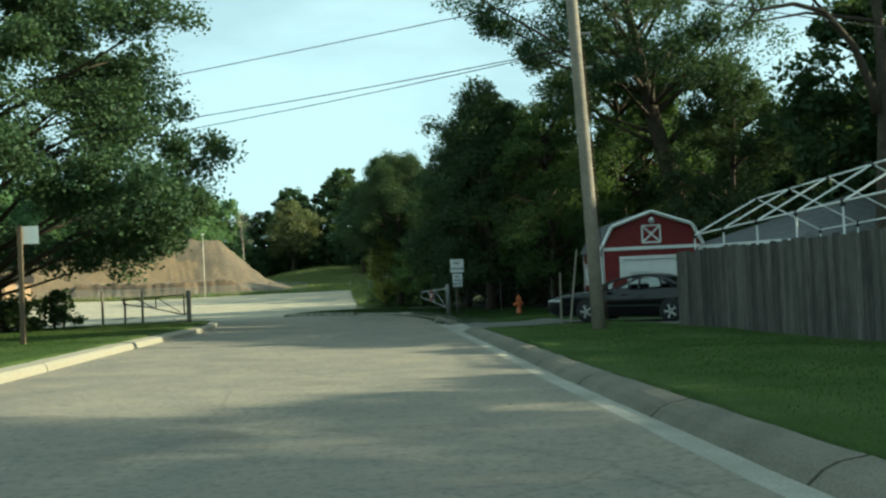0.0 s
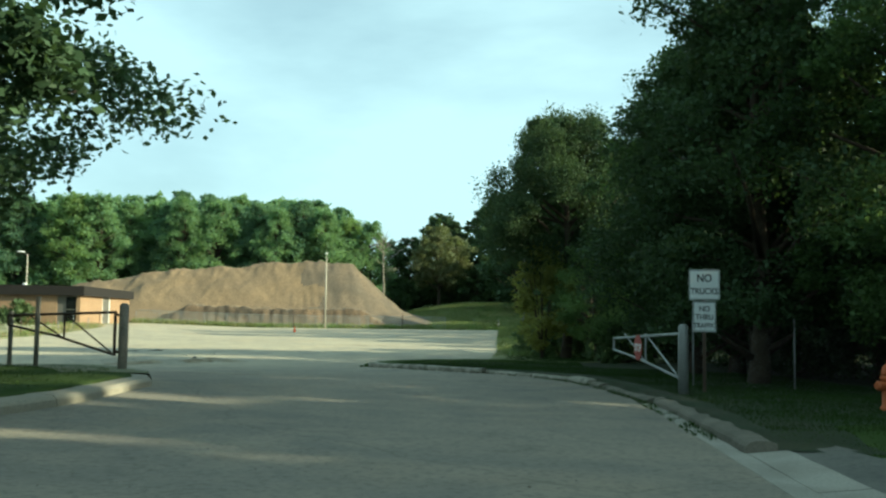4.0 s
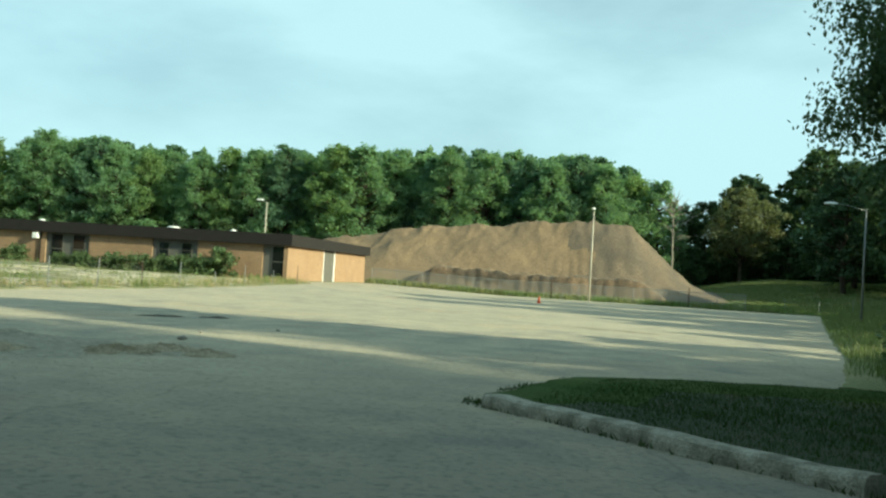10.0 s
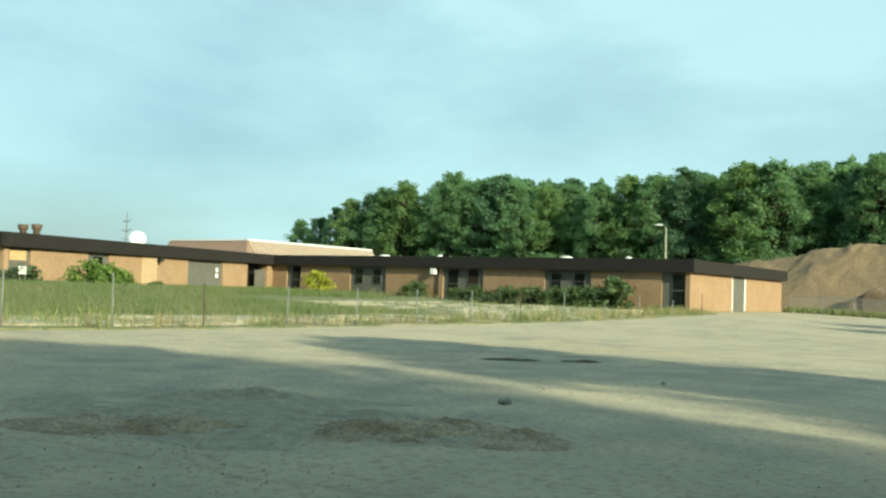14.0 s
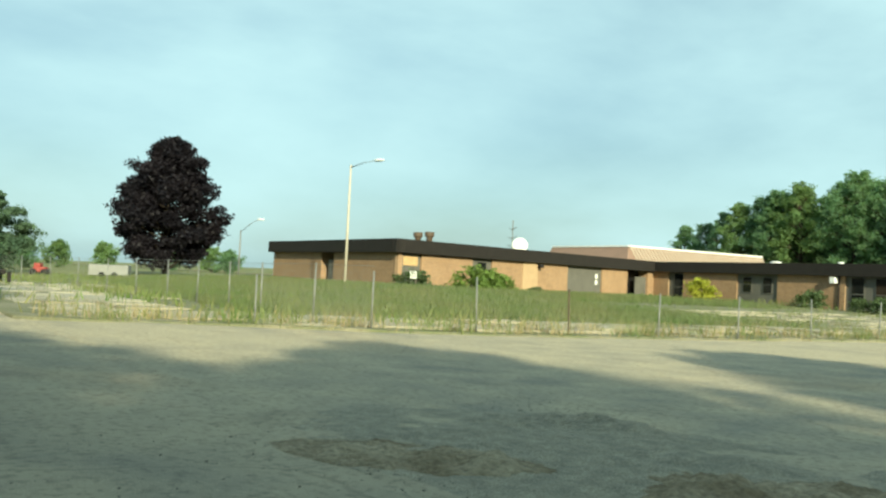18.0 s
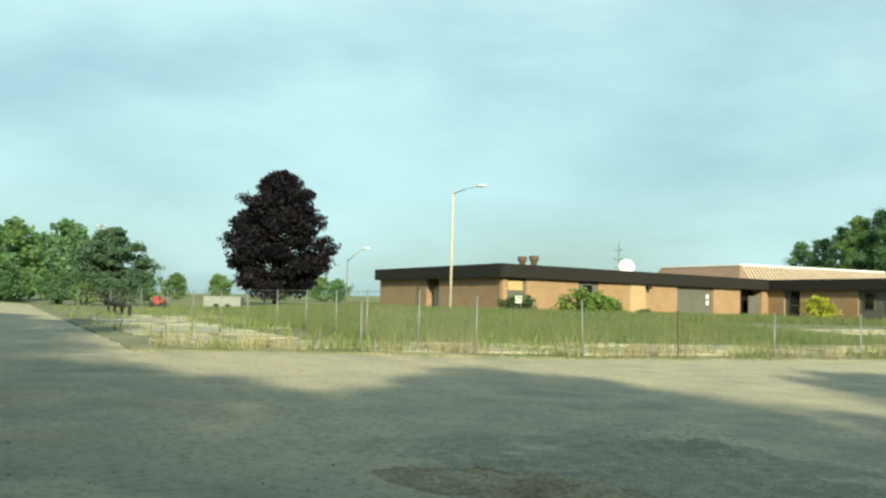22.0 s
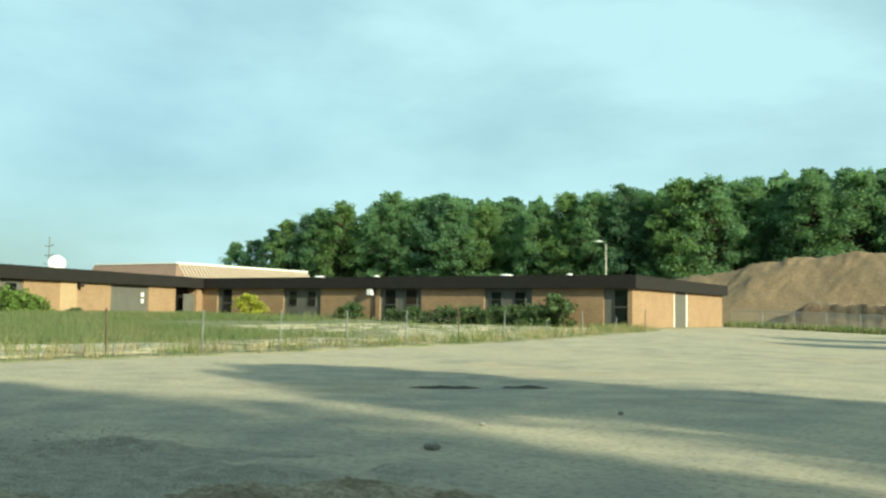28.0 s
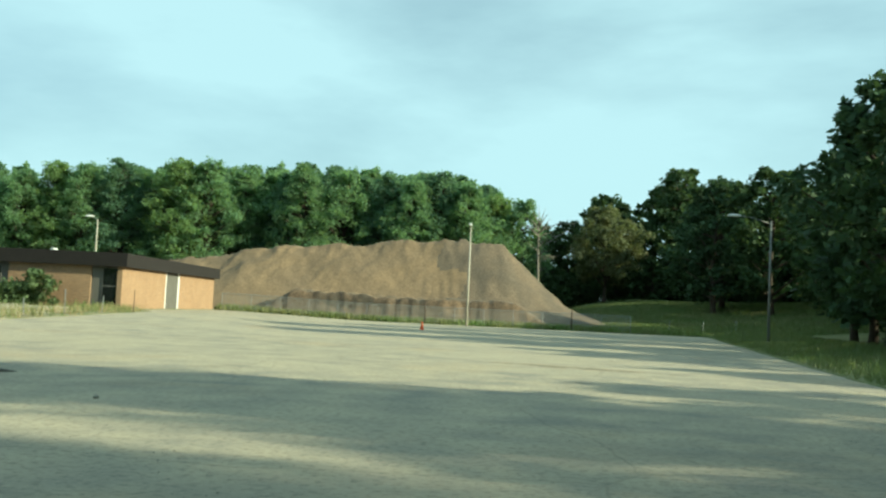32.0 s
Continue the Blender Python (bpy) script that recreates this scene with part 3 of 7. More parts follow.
GUTTER = [(-0.25, -0.05), (-0.25, 0.008), (0.0, 0.004), (0.0, -0.05)]
ROLLED = [(0.004, -0.05), (0.004, 0.004), (0.10, 0.085), (0.20, 0.125), (0.38, 0.150), (0.44, 0.0)]
UPRIGHT = [(-0.04, -0.1), (-0.01, 0.08), (0.03, 0.12), (0.10, 0.142), (0.24, 0.145), (0.32, 0.12), (0.36, -0.1)]
M_KERB = material("dusty_kerb", (0.165, 0.148, 0.115), 0.92, spread=0.25, scale=1.2, fine=45, bump=0.5, tint=(0.112, 0.102, 0.078))
M_GUTTER = material("pale_gutter_concrete", (0.31, 0.292, 0.245), 0.92, spread=0.22, scale=1.4, fine=45, bump=0.4, tint=(0.23, 0.217, 0.18))
M_BROWNKERB = material("weathered_brown_concrete", (0.185, 0.170, 0.132), 0.95, spread=0.35, scale=3.0, fine=40, bump=0.9, tint=(0.105, 0.098, 0.074))
kerb("gutter", "pale concrete gutter strip along the street", (-40, 36.0), east_edge, GUTTER, M_GUTTER, piece=5.0)
kerb("kerb_east", "rolled concrete kerb, dusty and grey", (-40, 22.9), east_edge, ROLLED, M_KERB)
kerb("kerb_gate", "worn grey concrete kerb running up to the gate", (28.9, 36.0), east_edge, UPRIGHT, M_KERB, piece=3.5, rough=0.03)
M_BEAM = material("stained_pale_concrete", (0.34, 0.315, 0.255), 0.92, spread=0.35, scale=5.0, fine=45, bump=0.9, tint=(0.15, 0.138, 0.105))
LOW = [(-0.03, -0.1), (-0.01, 0.055), (0.03, 0.095), (0.14, 0.105), (0.20, 0.085), (0.22, -0.1)]
kerb("kerb_bend", "crumbling brown concrete kerb bending past the gate", (36.35, 40.9), east_edge, [(a, b * 0.82) for a, b in UPRIGHT], M_BROWNKERB, piece=1.3, rough=0.16)
kerb("kerb_block", "upright broken block of concrete kerb", (41.1, 42.3), east_edge, UPRIGHT, M_BEAM, piece=1.2, rough=0.02)
kerb("kerb_remains", "low broken remains of concrete kerb half sunk in grass", (42.34, 45.2), east_edge, LOW, M_BEAM, piece=1.45, rough=0.05)
kerb("kerb_island", "long worn concrete kerb beam at the tip of the grass", (45.22, 48.1), east_edge, [(-0.09, -0.1), (-0.085, 0.08), (-0.07, 0.125), (-0.03, 0.145), (0.12, 0.145), (0.16, 0.12), (0.18, -0.1)], M_BEAM, piece=3.2, rough=0.02)
kerb("kerb_west", "pale concrete kerb beside the lawn", (-40, 37.2), west_edge, [(-0.02, -0.1), (0.0, 0.09), (0.05, 0.14), (0.32, 0.165), (0.35, 0.15), (0.37, -0.1)], M_KERBWEST, flip=True, piece=6.0)
kerb("apron", "flush pale concrete apron where the driveway meets the street", (22.92, 28.9), east_edge, [(0.004, -0.1), (0.004, 0.008), (0.22, 0.030), (0.42, 0.055), (0.44, -0.05)], M_GUTTER, piece=3.45)
EAST = along(np.array(E_X), np.array(E_Y), -41, 121.6)
WEST = along(np.array(W_X)[::-1], np.array(W_Y)[::-1], -41, 121.6)
verge("verge_street", "mown grass edge behind the rolled kerb", [p for p in EAST if p[1] < 24.2], 0.42, M_LAWN)
verge("verge_gate", "mown grass edge behind the kerb by the gate", [p for p in EAST if 28.6 < p[1] < 48.25], 0.19, M_SHADELAWN)
verge("verge_tip", "grass edge at the tip of the island", [p for p in EAST if 47.9 < p[1] < 53.7], -0.05, M_LAWN)
verge("verge_lot", "ragged grass edge of the lot", [p for p in EAST if p[1] > 53.3], -0.05, M_MEADOW)
verge("verge_west", "mown grass edge behind the pale kerb", [p for p in WEST if p[1] < 37.5], 0.34, M_LAWN)
verge("verge_yard", "weedy edge of the lot along the fence", [p for p in WEST if p[1] >= 37.2], -0.05, M_SLAB)
verge("verge_far", "weedy far edge of the lot", [(x, 121.4) for x in np.arange(-17, 22.5, 0.4)][::-1], -0.05, M_MEADOW)
DRIVE = ((6.0, 26.5, 2.3), (8.0, 26.5, 1.9), (9.6, 25.0, 1.5), (11.4, 22.2, 1.35), (12.6, 19.0, 1.4), (13.4, 12.0, 1.6))


def on_drive(x, y):
    hit = (y > 24.0) & (y < 29.4) & (x - east_edge(y) < 1.3)
    for (ax, ay, aw), (bx, by, bw) in zip(DRIVE, DRIVE[1:]):
        t = np.clip(((x - ax) * (bx - ax) + (y - ay) * (by - ay)) / ((bx - ax) ** 2 + (by - ay) ** 2), 0, 1)
        hit = hit | (np.hypot(x - ax - t * (bx - ax), y - ay - t * (by - ay)) < aw + t * (bw - aw) + 0.2 * wave(x, y, 1.7))
    return hit


gx, gy = np.meshgrid(np.arange(4.6, 16.5, 0.12), np.arange(10.0, 31.0, 0.12))
off = gx - east_edge(gy)
near = on_drive(gx, gy) & (off > 0.12)
zz = gz(gx, gy) + lift_of(gx, gy) * ss(off, 0.0, 1.1) + 0.016
V, F, seen = [], [], {}
for r in range(gx.shape[0] - 1):
    for c in range(gx.shape[1] - 1):
        if near[r, c] and near[r + 1, c] and near[r, c + 1] and near[r + 1, c + 1]:
            f = []
            for a, b in ((r, c), (r, c + 1), (r + 1, c + 1), (r + 1, c)):
                if (a, b) not in seen:
                    seen[(a, b)] = len(V)
                    V.append((gx[a, b], gy[a, b], zz[a, b]))
                f.append(seen[(a, b)])
            F.append(f)
drive = new("driveway", mesh_of("driveway", V, F, M_GRAVEL, True))
tagged(drive, "grey gravel driveway crossing the verge", "driveway", kind="structure")

# ---- the brick building ----
ROOF_Z, BAND = 3.60, 0.80


def facade(house, p0, p1, bays, base):
    """A wall from p0 to p1, seen with p0 on the left: bays are (from, to, kind) in metres along it; the rest is brick."""
    d = Vector((p1[0] - p0[0], p1[1] - p0[1], 0))
    length = d.length
    turn = math.degrees(math.atan2(d.y, d.x))
    place = pose(p0[0], p0[1], 0, 0, 0, turn)
    top = ROOF_Z - BAND

    def put(name, bm, mat, label="", parent=None):
        ob = part(name, bm, mat, parent or house, label)
        if parent is None:
            ob.matrix_basis = place
        return ob
    cuts = [0.0]
    for a, b, kind in bays:
        cuts += [a, b]
    cuts.append(length)
    for a, b in zip(cuts[::2], cuts[1::2]):
        if b - a > 0.05:
            put("brick_wall", box(a, b, 0, 0.3, base, top), M_BRICK)
    for a, b, kind in bays:
        w = b - a
        deep = 0.9 if kind == "recess" else 0.12
        if kind == "recess":
            # near-black back sheet: the recess's inner shade put into its colour
            put("recess", box(a, b, deep, deep + 0.1, base, top), M_RECESSSHADE, "near-black sheet standing for the shade inside a recess")
            put("reveal", box(a, a + 0.02, 0.3, deep, base, top), M_BRICK)
            put("reveal", box(b - 0.02, b, 0.3, deep, base, top), M_BRICK)
            if w > 1.6:
                put("panel", box(a + w * 0.45, b - 0.05, 0.15, 0.2, base, top - 0.5), M_PANEL, "grey infill panel")
            continue
        bay = put("window_bay", box(a, b, deep, deep + 0.1, base, top), M_PANEL, "grey-brown infill panel of a window bay")
        if kind in ("one", "two", "doors", "side"):
            n = {"one": 1, "two": 2, "doors": 2, "side": 1}[kind]
            for i in range(n):
                c = a + w * ((i + 0.5) / n if n > 1 else 0.5)
                c = b - 0.55 if kind == "side" else c
                hw, z0, z1 = (0.42, base + 1.0, top - 0.25) if kind in ("one", "two") else (0.44, base + 0.12, top - 0.12)
                if kind == "two":
                    hw, z0 = 0.36, base + 1.15
                fr = put("window_frame", box(c - hw - 0.06, c + hw + 0.06, deep - 0.05, deep - 0.004, z0 - 0.06, z1 + 0.06), M_PANEL, "", bay)
                for q in range(2):
                    zz = z0 + (z1 - z0) * (0.0 if q == 0 else 0.55)
                    put("pane", box(c - hw, c + hw, deep - 0.06, deep - 0.052, zz, zz + (z1 - z0) * (0.52 if q == 0 else 0.45)), M_GLASS, "", bay)
        if kind == "board":
            put("board", box(a + 0.25, b - 0.25, deep - 0.04, deep - 0.004, top - 0.75, top - 0.2), material("plywood", (0.50, 0.34, 0.17), 0.8, spread=0.2), "plywood board", bay)
        if kind == "poster":
            for z in (top - 0.85, top - 1.3):
                put("notice", box(b - 0.75, b - 0.45, deep - 0.02, deep - 0.004, z, z + 0.32), M_WHITE, "pale notice", bay)
        if kind == "door":
            put("door_leaf", box(a + 0.3, b - 0.3, deep - 0.06, deep - 0.004, base, top - 0.05), M_PANEL, "grey steel door", bay)
            for x in (a, b - 0.26):
                put("door_jamb", box(x, x + 0.26, deep - 0.09, deep - 0.004, base, top), M_WHITE, "white door jamb", bay)
    # the band along the eaves overhangs the wall
    put("fascia", box(-0.35, length + 0.35, -0.35, 0.25, top, ROOF_Z + 0.004 * (len(house.children) % 7)), M_FASCIA, "dark brown metal fascia")


school = thing("school_building", "low abandoned tan brick building with a dark flat roof band", "building")
PW, PA, PB, PC, PE = (-66.3, 73.2), (-46.7, 73.4), (-53.2, 100.8), (-17.0, 100.8), (-17.0, 121.2)
facade(school, PW, PA, [(8.75, 10.7, "recess")], 0.5)
facade(school, (PA[0] + 0.006, PA[1] + 0.006), PB, [(0.25, 1.95, "board"), (6.55, 8.48, "one"), (16.7, 21.0, "poster"), (24.4, 27.3, "recess")], 0.5)
facade(school, PB, PC, [(1.65, 3.25, "side"), (8.55, 12.15, "two"), (17.5, 21.0, "doors"), (25.95, 29.45, "two"), (34.35, 36.05, "side")], 0.34)
facade(school, (PC[0] + 0.006, PC[1] + 0.006), (PE[0] + 0.006, PE[1]), [(8.1, 11.25, "door")], 0.3)
bm = bmesh.new()
roof_pts = [PW, PA, PB, PC, PE, (-68.0, 121.2)]
vs = [bm.verts.new((x, y, ROOF_Z - 0.12)) for x, y in roof_pts]
bm.faces.new(vs)
part("roof", bm, M_ROOF, school, "flat gravel roof")
bm = bmesh.new()
for a, b in ((PE, (-68.0, 121.2)), ((-68.0, 121.2), PW)):
    q = [bm.verts.new((*p, z)) for p, z in ((a, 0), (b, 0), (b, ROOF_Z), (a, ROOF_Z))]
    bm.faces.new(q)
part("back_wall", bm, M_BRICK, school)
# the higher hall behind, with a sloping ribbed metal mansard
hall = thing("hall_roof", "tan ribbed metal roof of a hall behind the flat roof", "building")
bm = bmesh.new()
hx0, hx1, hy0, hy1 = -70.8, -60.0, 104.2, 122.0
lo = [bm.verts.new(p) for p in ((hx0, hy0 - 1.4, 3.4), (hx1 + 1.4, hy0 - 1.4, 3.4), (hx1 + 1.4, hy1, 3.4), (hx0, hy1, 3.4))]
hi = [bm.verts.new(p) for p in ((hx0, hy0, 5.1), (hx1, hy0, 5.1), (hx1, hy1, 5.1), (hx0, hy1, 5.1))]
for i in range(4):
    bm.faces.new((lo[i], lo[(i + 1) % 4], hi[(i + 1) % 4], hi[i]))
bm.faces.new(hi)
part("roof_slope", bm, M_TANMETAL, hall)
for i in range(44):
    y = hy0 + (hy1 - hy0) * (i + 0.5) / 44
    part("rib", tube([(hx1 + 1.42, y, 3.42), (hx1 + 0.02, y, 5.12)], 0.06, 4), M_POST, hall)
part("edge_trim", box(hx1 - 0.1, hx1 + 0.12, hy0, hy1, 5.06, 5.2), M_WHITE, hall, "pale roof edge trim")
part("edge_trim", box(hx0, hx1 + 0.12, hy0 - 0.12, hy0 + 0.1, 5.06, 5.2), M_WHITE, hall)

# ---- the heap of soil ----
def heap_z(x, y):
    """Height of the soil heap over its foot: a long ridge with a steep east end."""
    ridge = np.interp(x, (-60, -38, -26, -21.2, -18.7, -12.5, -6.4, 3.2, 6.8, 8.8, 11.2, 13.4, 15.5, 18.0), (0, 2.8, 4.7, 5.4, 6.35, 6.8, 7.5, 8.3, 7.9, 6.3, 3.9, 2.0, 0.9, 0))
    across = 1 - np.abs(y - 147) / 15.0
    slope = np.clip(across * 1.75, 0, 1)
    z = ridge * slope ** 0.9
    n = 0.22 * wave(x, y, 0.37, 1) + 0.12 * wave(x, y, 0.93, 7) + 0.09 * wave(x, y, 2.1, 2) + 0.08 * wave(x + y, x - y, 4.0, 3)
    gully = (0.035 + 0.16 * ss(x, -3, 1) * (1 - ss(x, 6, 9)) * (1 - ss(y, 134, 138))) * np.abs(np.sin(x * 2.3 + 2.6 * np.sin(x * 0.61) + 1.4 * np.sin(y * 0.5 + x * 0.3))) * (slope < 0.98)
    crest = (0.20 * wave(x, y * 0.3, 0.71, 5) + 0.14 * wave(x, y * 0.4, 1.9, 3) * wave(x, y, 0.33, 8) + 0.09 * wave(x, y * 0.5, 3.7, 2)) * ss(slope, 0.75, 1.0)
    z = z + (n * 0.8 + crest - gully) * np.clip(ridge / 6, 0, 1) * np.clip(slope * 2, 0, 1)
    lip = bank_edge(x)
    step = (2.2 + 0.12 * wave(x, y, 0.9, 4) + 0.16 * wave(x, y, 3.1, 1)) * ss(y, lip, lip + 0.75) ** 0.7 * ss(x, -16, -12) * (1 - ss(x, 7, 12)) * (1 - ss(y, 137, 141))
    return np.maximum(np.maximum(z, 0), step)


def bank_edge(x):
    """Where the cut foot of the heap begins."""
    return 130.0 + 0.14 * wave(x, x * 0, 0.7, 4) + 0.12 * wave(x, x * 0, 2.3, 1) + 0.08 * wave(x, x * 0, 6.1, 2)


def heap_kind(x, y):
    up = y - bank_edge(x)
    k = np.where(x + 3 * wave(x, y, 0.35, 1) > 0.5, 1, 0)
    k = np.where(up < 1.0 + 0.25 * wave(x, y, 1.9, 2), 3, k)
    # dark upper band of the cut: overhang shade put into the soil colour
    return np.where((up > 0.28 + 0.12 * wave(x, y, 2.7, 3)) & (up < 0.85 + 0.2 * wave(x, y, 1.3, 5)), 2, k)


M_SLUMP = material("slumped_soil", (0.165, 0.128, 0.088), 0.95, spread=0.35, scale=0.8, fine=5, bump=0.9, tint=(0.115, 0.092, 0.066))
heap = sheet("dirt_mound", np.arange(-62, 24, 0.27), np.concatenate([np.arange(128, 129.6, 0.33), np.arange(129.6, 131.4, 0.09), np.arange(131.4, 166, 0.33)]), lambda x, y: gz(x, y) - 0.1 + heap_z(x, y), (M_DIRT, M_DIRT2, M_UNDERCUT, M_SLUMP), heap_kind)
tagged(heap, "one long heap of bare brown sandy soil behind the fence", "dirt mound")



# ---- broken concrete slabs behind the fence ----
yard = thing("slab_pavement", "old pale concrete slabs, broken and overgrown with weeds", "pavement", kind="structure")
srnd = random.Random(31)
SLABS = []
for k in range(4):
    bm = bmesh.new()
    ring = [(-1 + 0.06 * k, -1), (0.1 * k, -0.97), (1, -1 + 0.05 * k), (0.96, 0.1), (1, 1 - 0.07 * k), (0.3 - 0.2 * k, 1), (-0.95, 0.98), (-1, -0.2 * k)]
    a = [bm.verts.new((x, y, -0.12)) for x, y in ring]
    b = [bm.verts.new((x, y, 0)) for x, y in ring]
    bm.faces.new(b)
    for i in range(8):
        bm.faces.new((a[i], a[(i + 1) % 8], b[(i + 1) % 8], b[i]))
    bmesh.ops.recalc_face_normals(bm, faces=bm.faces)
    me = bpy.data.meshes.new("slab")
    bm.to_mesh(me)
    bm.free()
    me.materials.append(M_OLDSLAB)
    SLABS.append(me)


def lay_slab(x, y, w, d, turn):
    ob = new("slab", SLABS[srnd.randrange(4)])
    ob.parent = yard
    ob.matrix_basis = pose(x, y, float(gz(x, y) + lift_of(x, y)) + srnd.uniform(0.02, 0.055), srnd.uniform(-0.7, 0.7), srnd.uniform(-0.7, 0.7), turn + srnd.uniform(-1.5, 1.5)) @ Matrix.Diagonal((w / 2, d / 2, 1, 1))


y = 54.9
while y < 98.5:
    turn = math.degrees(math.atan2(float(west_edge(y) - west_edge(y + 1)), 1.0))
    for o, w in ((1.75, 1.7), (3.55, 1.7), (5.35, 1.7)) + (((7.3, 1.8), (9.2, 1.8), (11.1, 1.8), (13.0, 1.8), (14.9, 1.8), (16.8, 1.8)) if y > 78 else ()):
        if srnd.random() < 0.86 and float(west_edge(y)) - o > -34:
            lay_slab(float(west_edge(y)) - o, y, w - srnd.uniform(0.05, 0.18), 2.25 - srnd.uniform(0.05, 0.25), turn)
    y += 2.3
for x in np.arange(-19.6, -44, -2.35):
    for y in (50.7, 53.0):
        if srnd.random() < 0.85:
            lay_slab(float(x), y, 2.2 - srnd.uniform(0.05, 0.2), 2.2 - srnd.uniform(0.05, 0.25), 2)
x = -21.5
while x > -50:
    for yy in (48.9, 50.8, 52.7) if x < -23 else (49.6, 51.6):
        if srnd.random() < 0.75:
            lay_slab(x, 1.9 + yy - 0.07 * (x + 21), 2.2 - srnd.uniform(0.05, 0.3), 1.75 - srnd.uniform(0.05, 0.3), -4)
    x -= 2.3
# ---- trees ----
def leaves(centers, radii, per, size, mat, seed, squash=0.7, droop=0.0, name="leaves"):
    """Leaf quads scattered through clumps."""
    rng = np.random.default_rng(seed)
    c = np.repeat(np.asarray(centers, dtype=float), per, axis=0)
    r = np.repeat(np.asarray(radii, dtype=float), per)
    n = len(c)
    v = rng.normal(size=(n, 3))
    v /= np.linalg.norm(v, axis=1, keepdims=True)
    p = c + v * (r * np.where(rng.uniform(0, 1, n) < 0.88, rng.uniform(0.1, 1.0, n) ** 0.6, rng.uniform(0.9, 1.28, n)))[:, None] * np.array([1, 1, squash])
    p[:, 2] -= droop * rng.uniform(0, 1, n) * r
    u = rng.normal(size=(n, 3)) * np.array([1, 1, 0.6])
    u[:, 2] -= droop * 1.2 + 0.2
    u /= np.linalg.norm(u, axis=1, keepdims=True)
    w = np.cross(u, rng.normal(size=(n, 3)) * np.array([0.6, 0.6, 1.0]))
    w /= np.linalg.norm(w, axis=1, keepdims=True)
    s = size * rng.uniform(0.55, 1.35, n)[:, None]
    return quads(name, np.stack([p - u * s, p + w * s * 0.6, p + u * s, p - w * s * 0.6], 1), mat)


def make_tree(name, label, height, spread, foot, mat, seed, lobes=22, clumps=11, per=55, leaf=0.16, fat=0.34, shape=0.9, trunk_r=None, droop=0.0, category="tree", lean=0.0, bare=0, bark=None, joined=False, skirt=0.0, flat=0.62, squash=0.7, limb=0.40, puff=(0.32, 0.75)):
    """A tree with its foot at the origin: a tapered trunk, limbs to each lobe of the crown, and leaf clumps over the lobes."""
    rng = np.random.default_rng(seed)
    t = thing(name, label, category)
    tr = trunk_r or height * 0.02
    top = height * 0.8
    bark = bark or M_BARK

    def axis_at(z):
        return Vector((lean * z + 0.12 * math.sin(z * 0.7 + seed), 0.12 * math.cos(z * 0.6 + seed), z))
    wood_bm = bmesh.new() if joined else None
    stem = tube([axis_at(z) for z in np.linspace(-0.4, top, 10)], [tr * 1.35] + list(np.linspace(tr, tr * 0.25, 9)), 9, wood_bm)
    if not joined:
        part("trunk", stem, bark, t, "", True)
    cs, rs = [], []
    for i in range(lobes):
        h = (i + rng.uniform(0.1, 0.9)) / lobes
        z = foot + (height - foot) * (0.06 + 0.88 * h)
        prof = max(math.sin(math.pi * min(0.16 + 0.80 * h ** shape, 1.0)), 0.1) ** 0.8
        if h < 0.45:
            prof = max(prof, skirt)
        a = i * 2.4 + rng.uniform(-0.5, 0.5)
        reach = spread * prof * rng.uniform(*((0.5, 1.0) if skirt and h < 0.45 else (0.35, 0.92)))
        r = spread * fat * rng.uniform(0.7, 1.25) * (0.55 + 0.45 * prof)
        c = axis_at(z) + Vector((math.cos(a) * reach, math.sin(a) * reach, 0))
        z0 = max(min(z - reach * rng.uniform(0.3, 0.8), top * 0.97), foot * 0.75)
        b = axis_at(z0)
        mid = b.lerp(c, 0.5) + Vector((0, 0, rng.uniform(-0.05, 0.12) * reach))
        bough = tube([b, mid, c], [tr * limb, tr * limb * 0.6, tr * 0.07], 5 if joined else 6, wood_bm)
        if not joined:
            part("limb", bough, bark, t, "", True)
        for _ in range(clumps):
            v = rng.normal(size=3)
            v /= np.linalg.norm(v)
            v[2] = v[2] * flat + 0.08
            cs.append(np.array(c) + v * r * rng.uniform(0.45, 1.0))
            rs.append(r * rng.uniform(*puff))
    for i in range(bare):
        z0 = height * rng.uniform(0.45, 0.8)
        a = rng.uniform(0, 6.28)
        d = Vector((math.cos(a), math.sin(a), rng.uniform(0.1, 0.7))) * spread * rng.uniform(0.7, 1.1)
        b = axis_at(z0)
        part("dead_branch", tube([b, b + d * 0.5 + Vector((0, 0, 0.3)), b + d], [tr * 0.3, tr * 0.18, tr * 0.05], 6), bark, t, "bare grey branch", True)
    if joined:
        part("trunk", wood_bm, bark, t, "", True)
    if per:
        part("crown", leaves(cs, rs, per, leaf, mat, seed + 100, squash=squash, droop=droop), None, t)
    return t


def plant(tree, x, y, scale=1.0, turn=0.0, sink=0.05):
    return copy_thing(tree, pose(x, y, float(land(x, y)) - sink, 0, 0, turn) @ Matrix.Diagonal((scale, scale, scale, 1)))


def move(tree, x, y, turn=0.0):
    tree.matrix_basis = pose(x, y, float(land(x, y)) - 0.05, 0, 0, turn) @ Matrix.Diagonal((*tree.scale, 1))
    return tree


def grove(kinds, spots, group=""):
    """The first spots take the kinds themselves, the others their copies: (kind, x, y, scale)."""
    used = set()
    for k, x, y, s in spots:
        if k not in used:
            used.add(k)
            kinds[k].scale = (s, s, s)
            kinds[k]["group"] = group
            move(kinds[k], x, y, rnd.uniform(0, 360))
        else:
            plant(kinds[k], x, y, s / kinds[k].scale[0], rnd.uniform(0, 360))


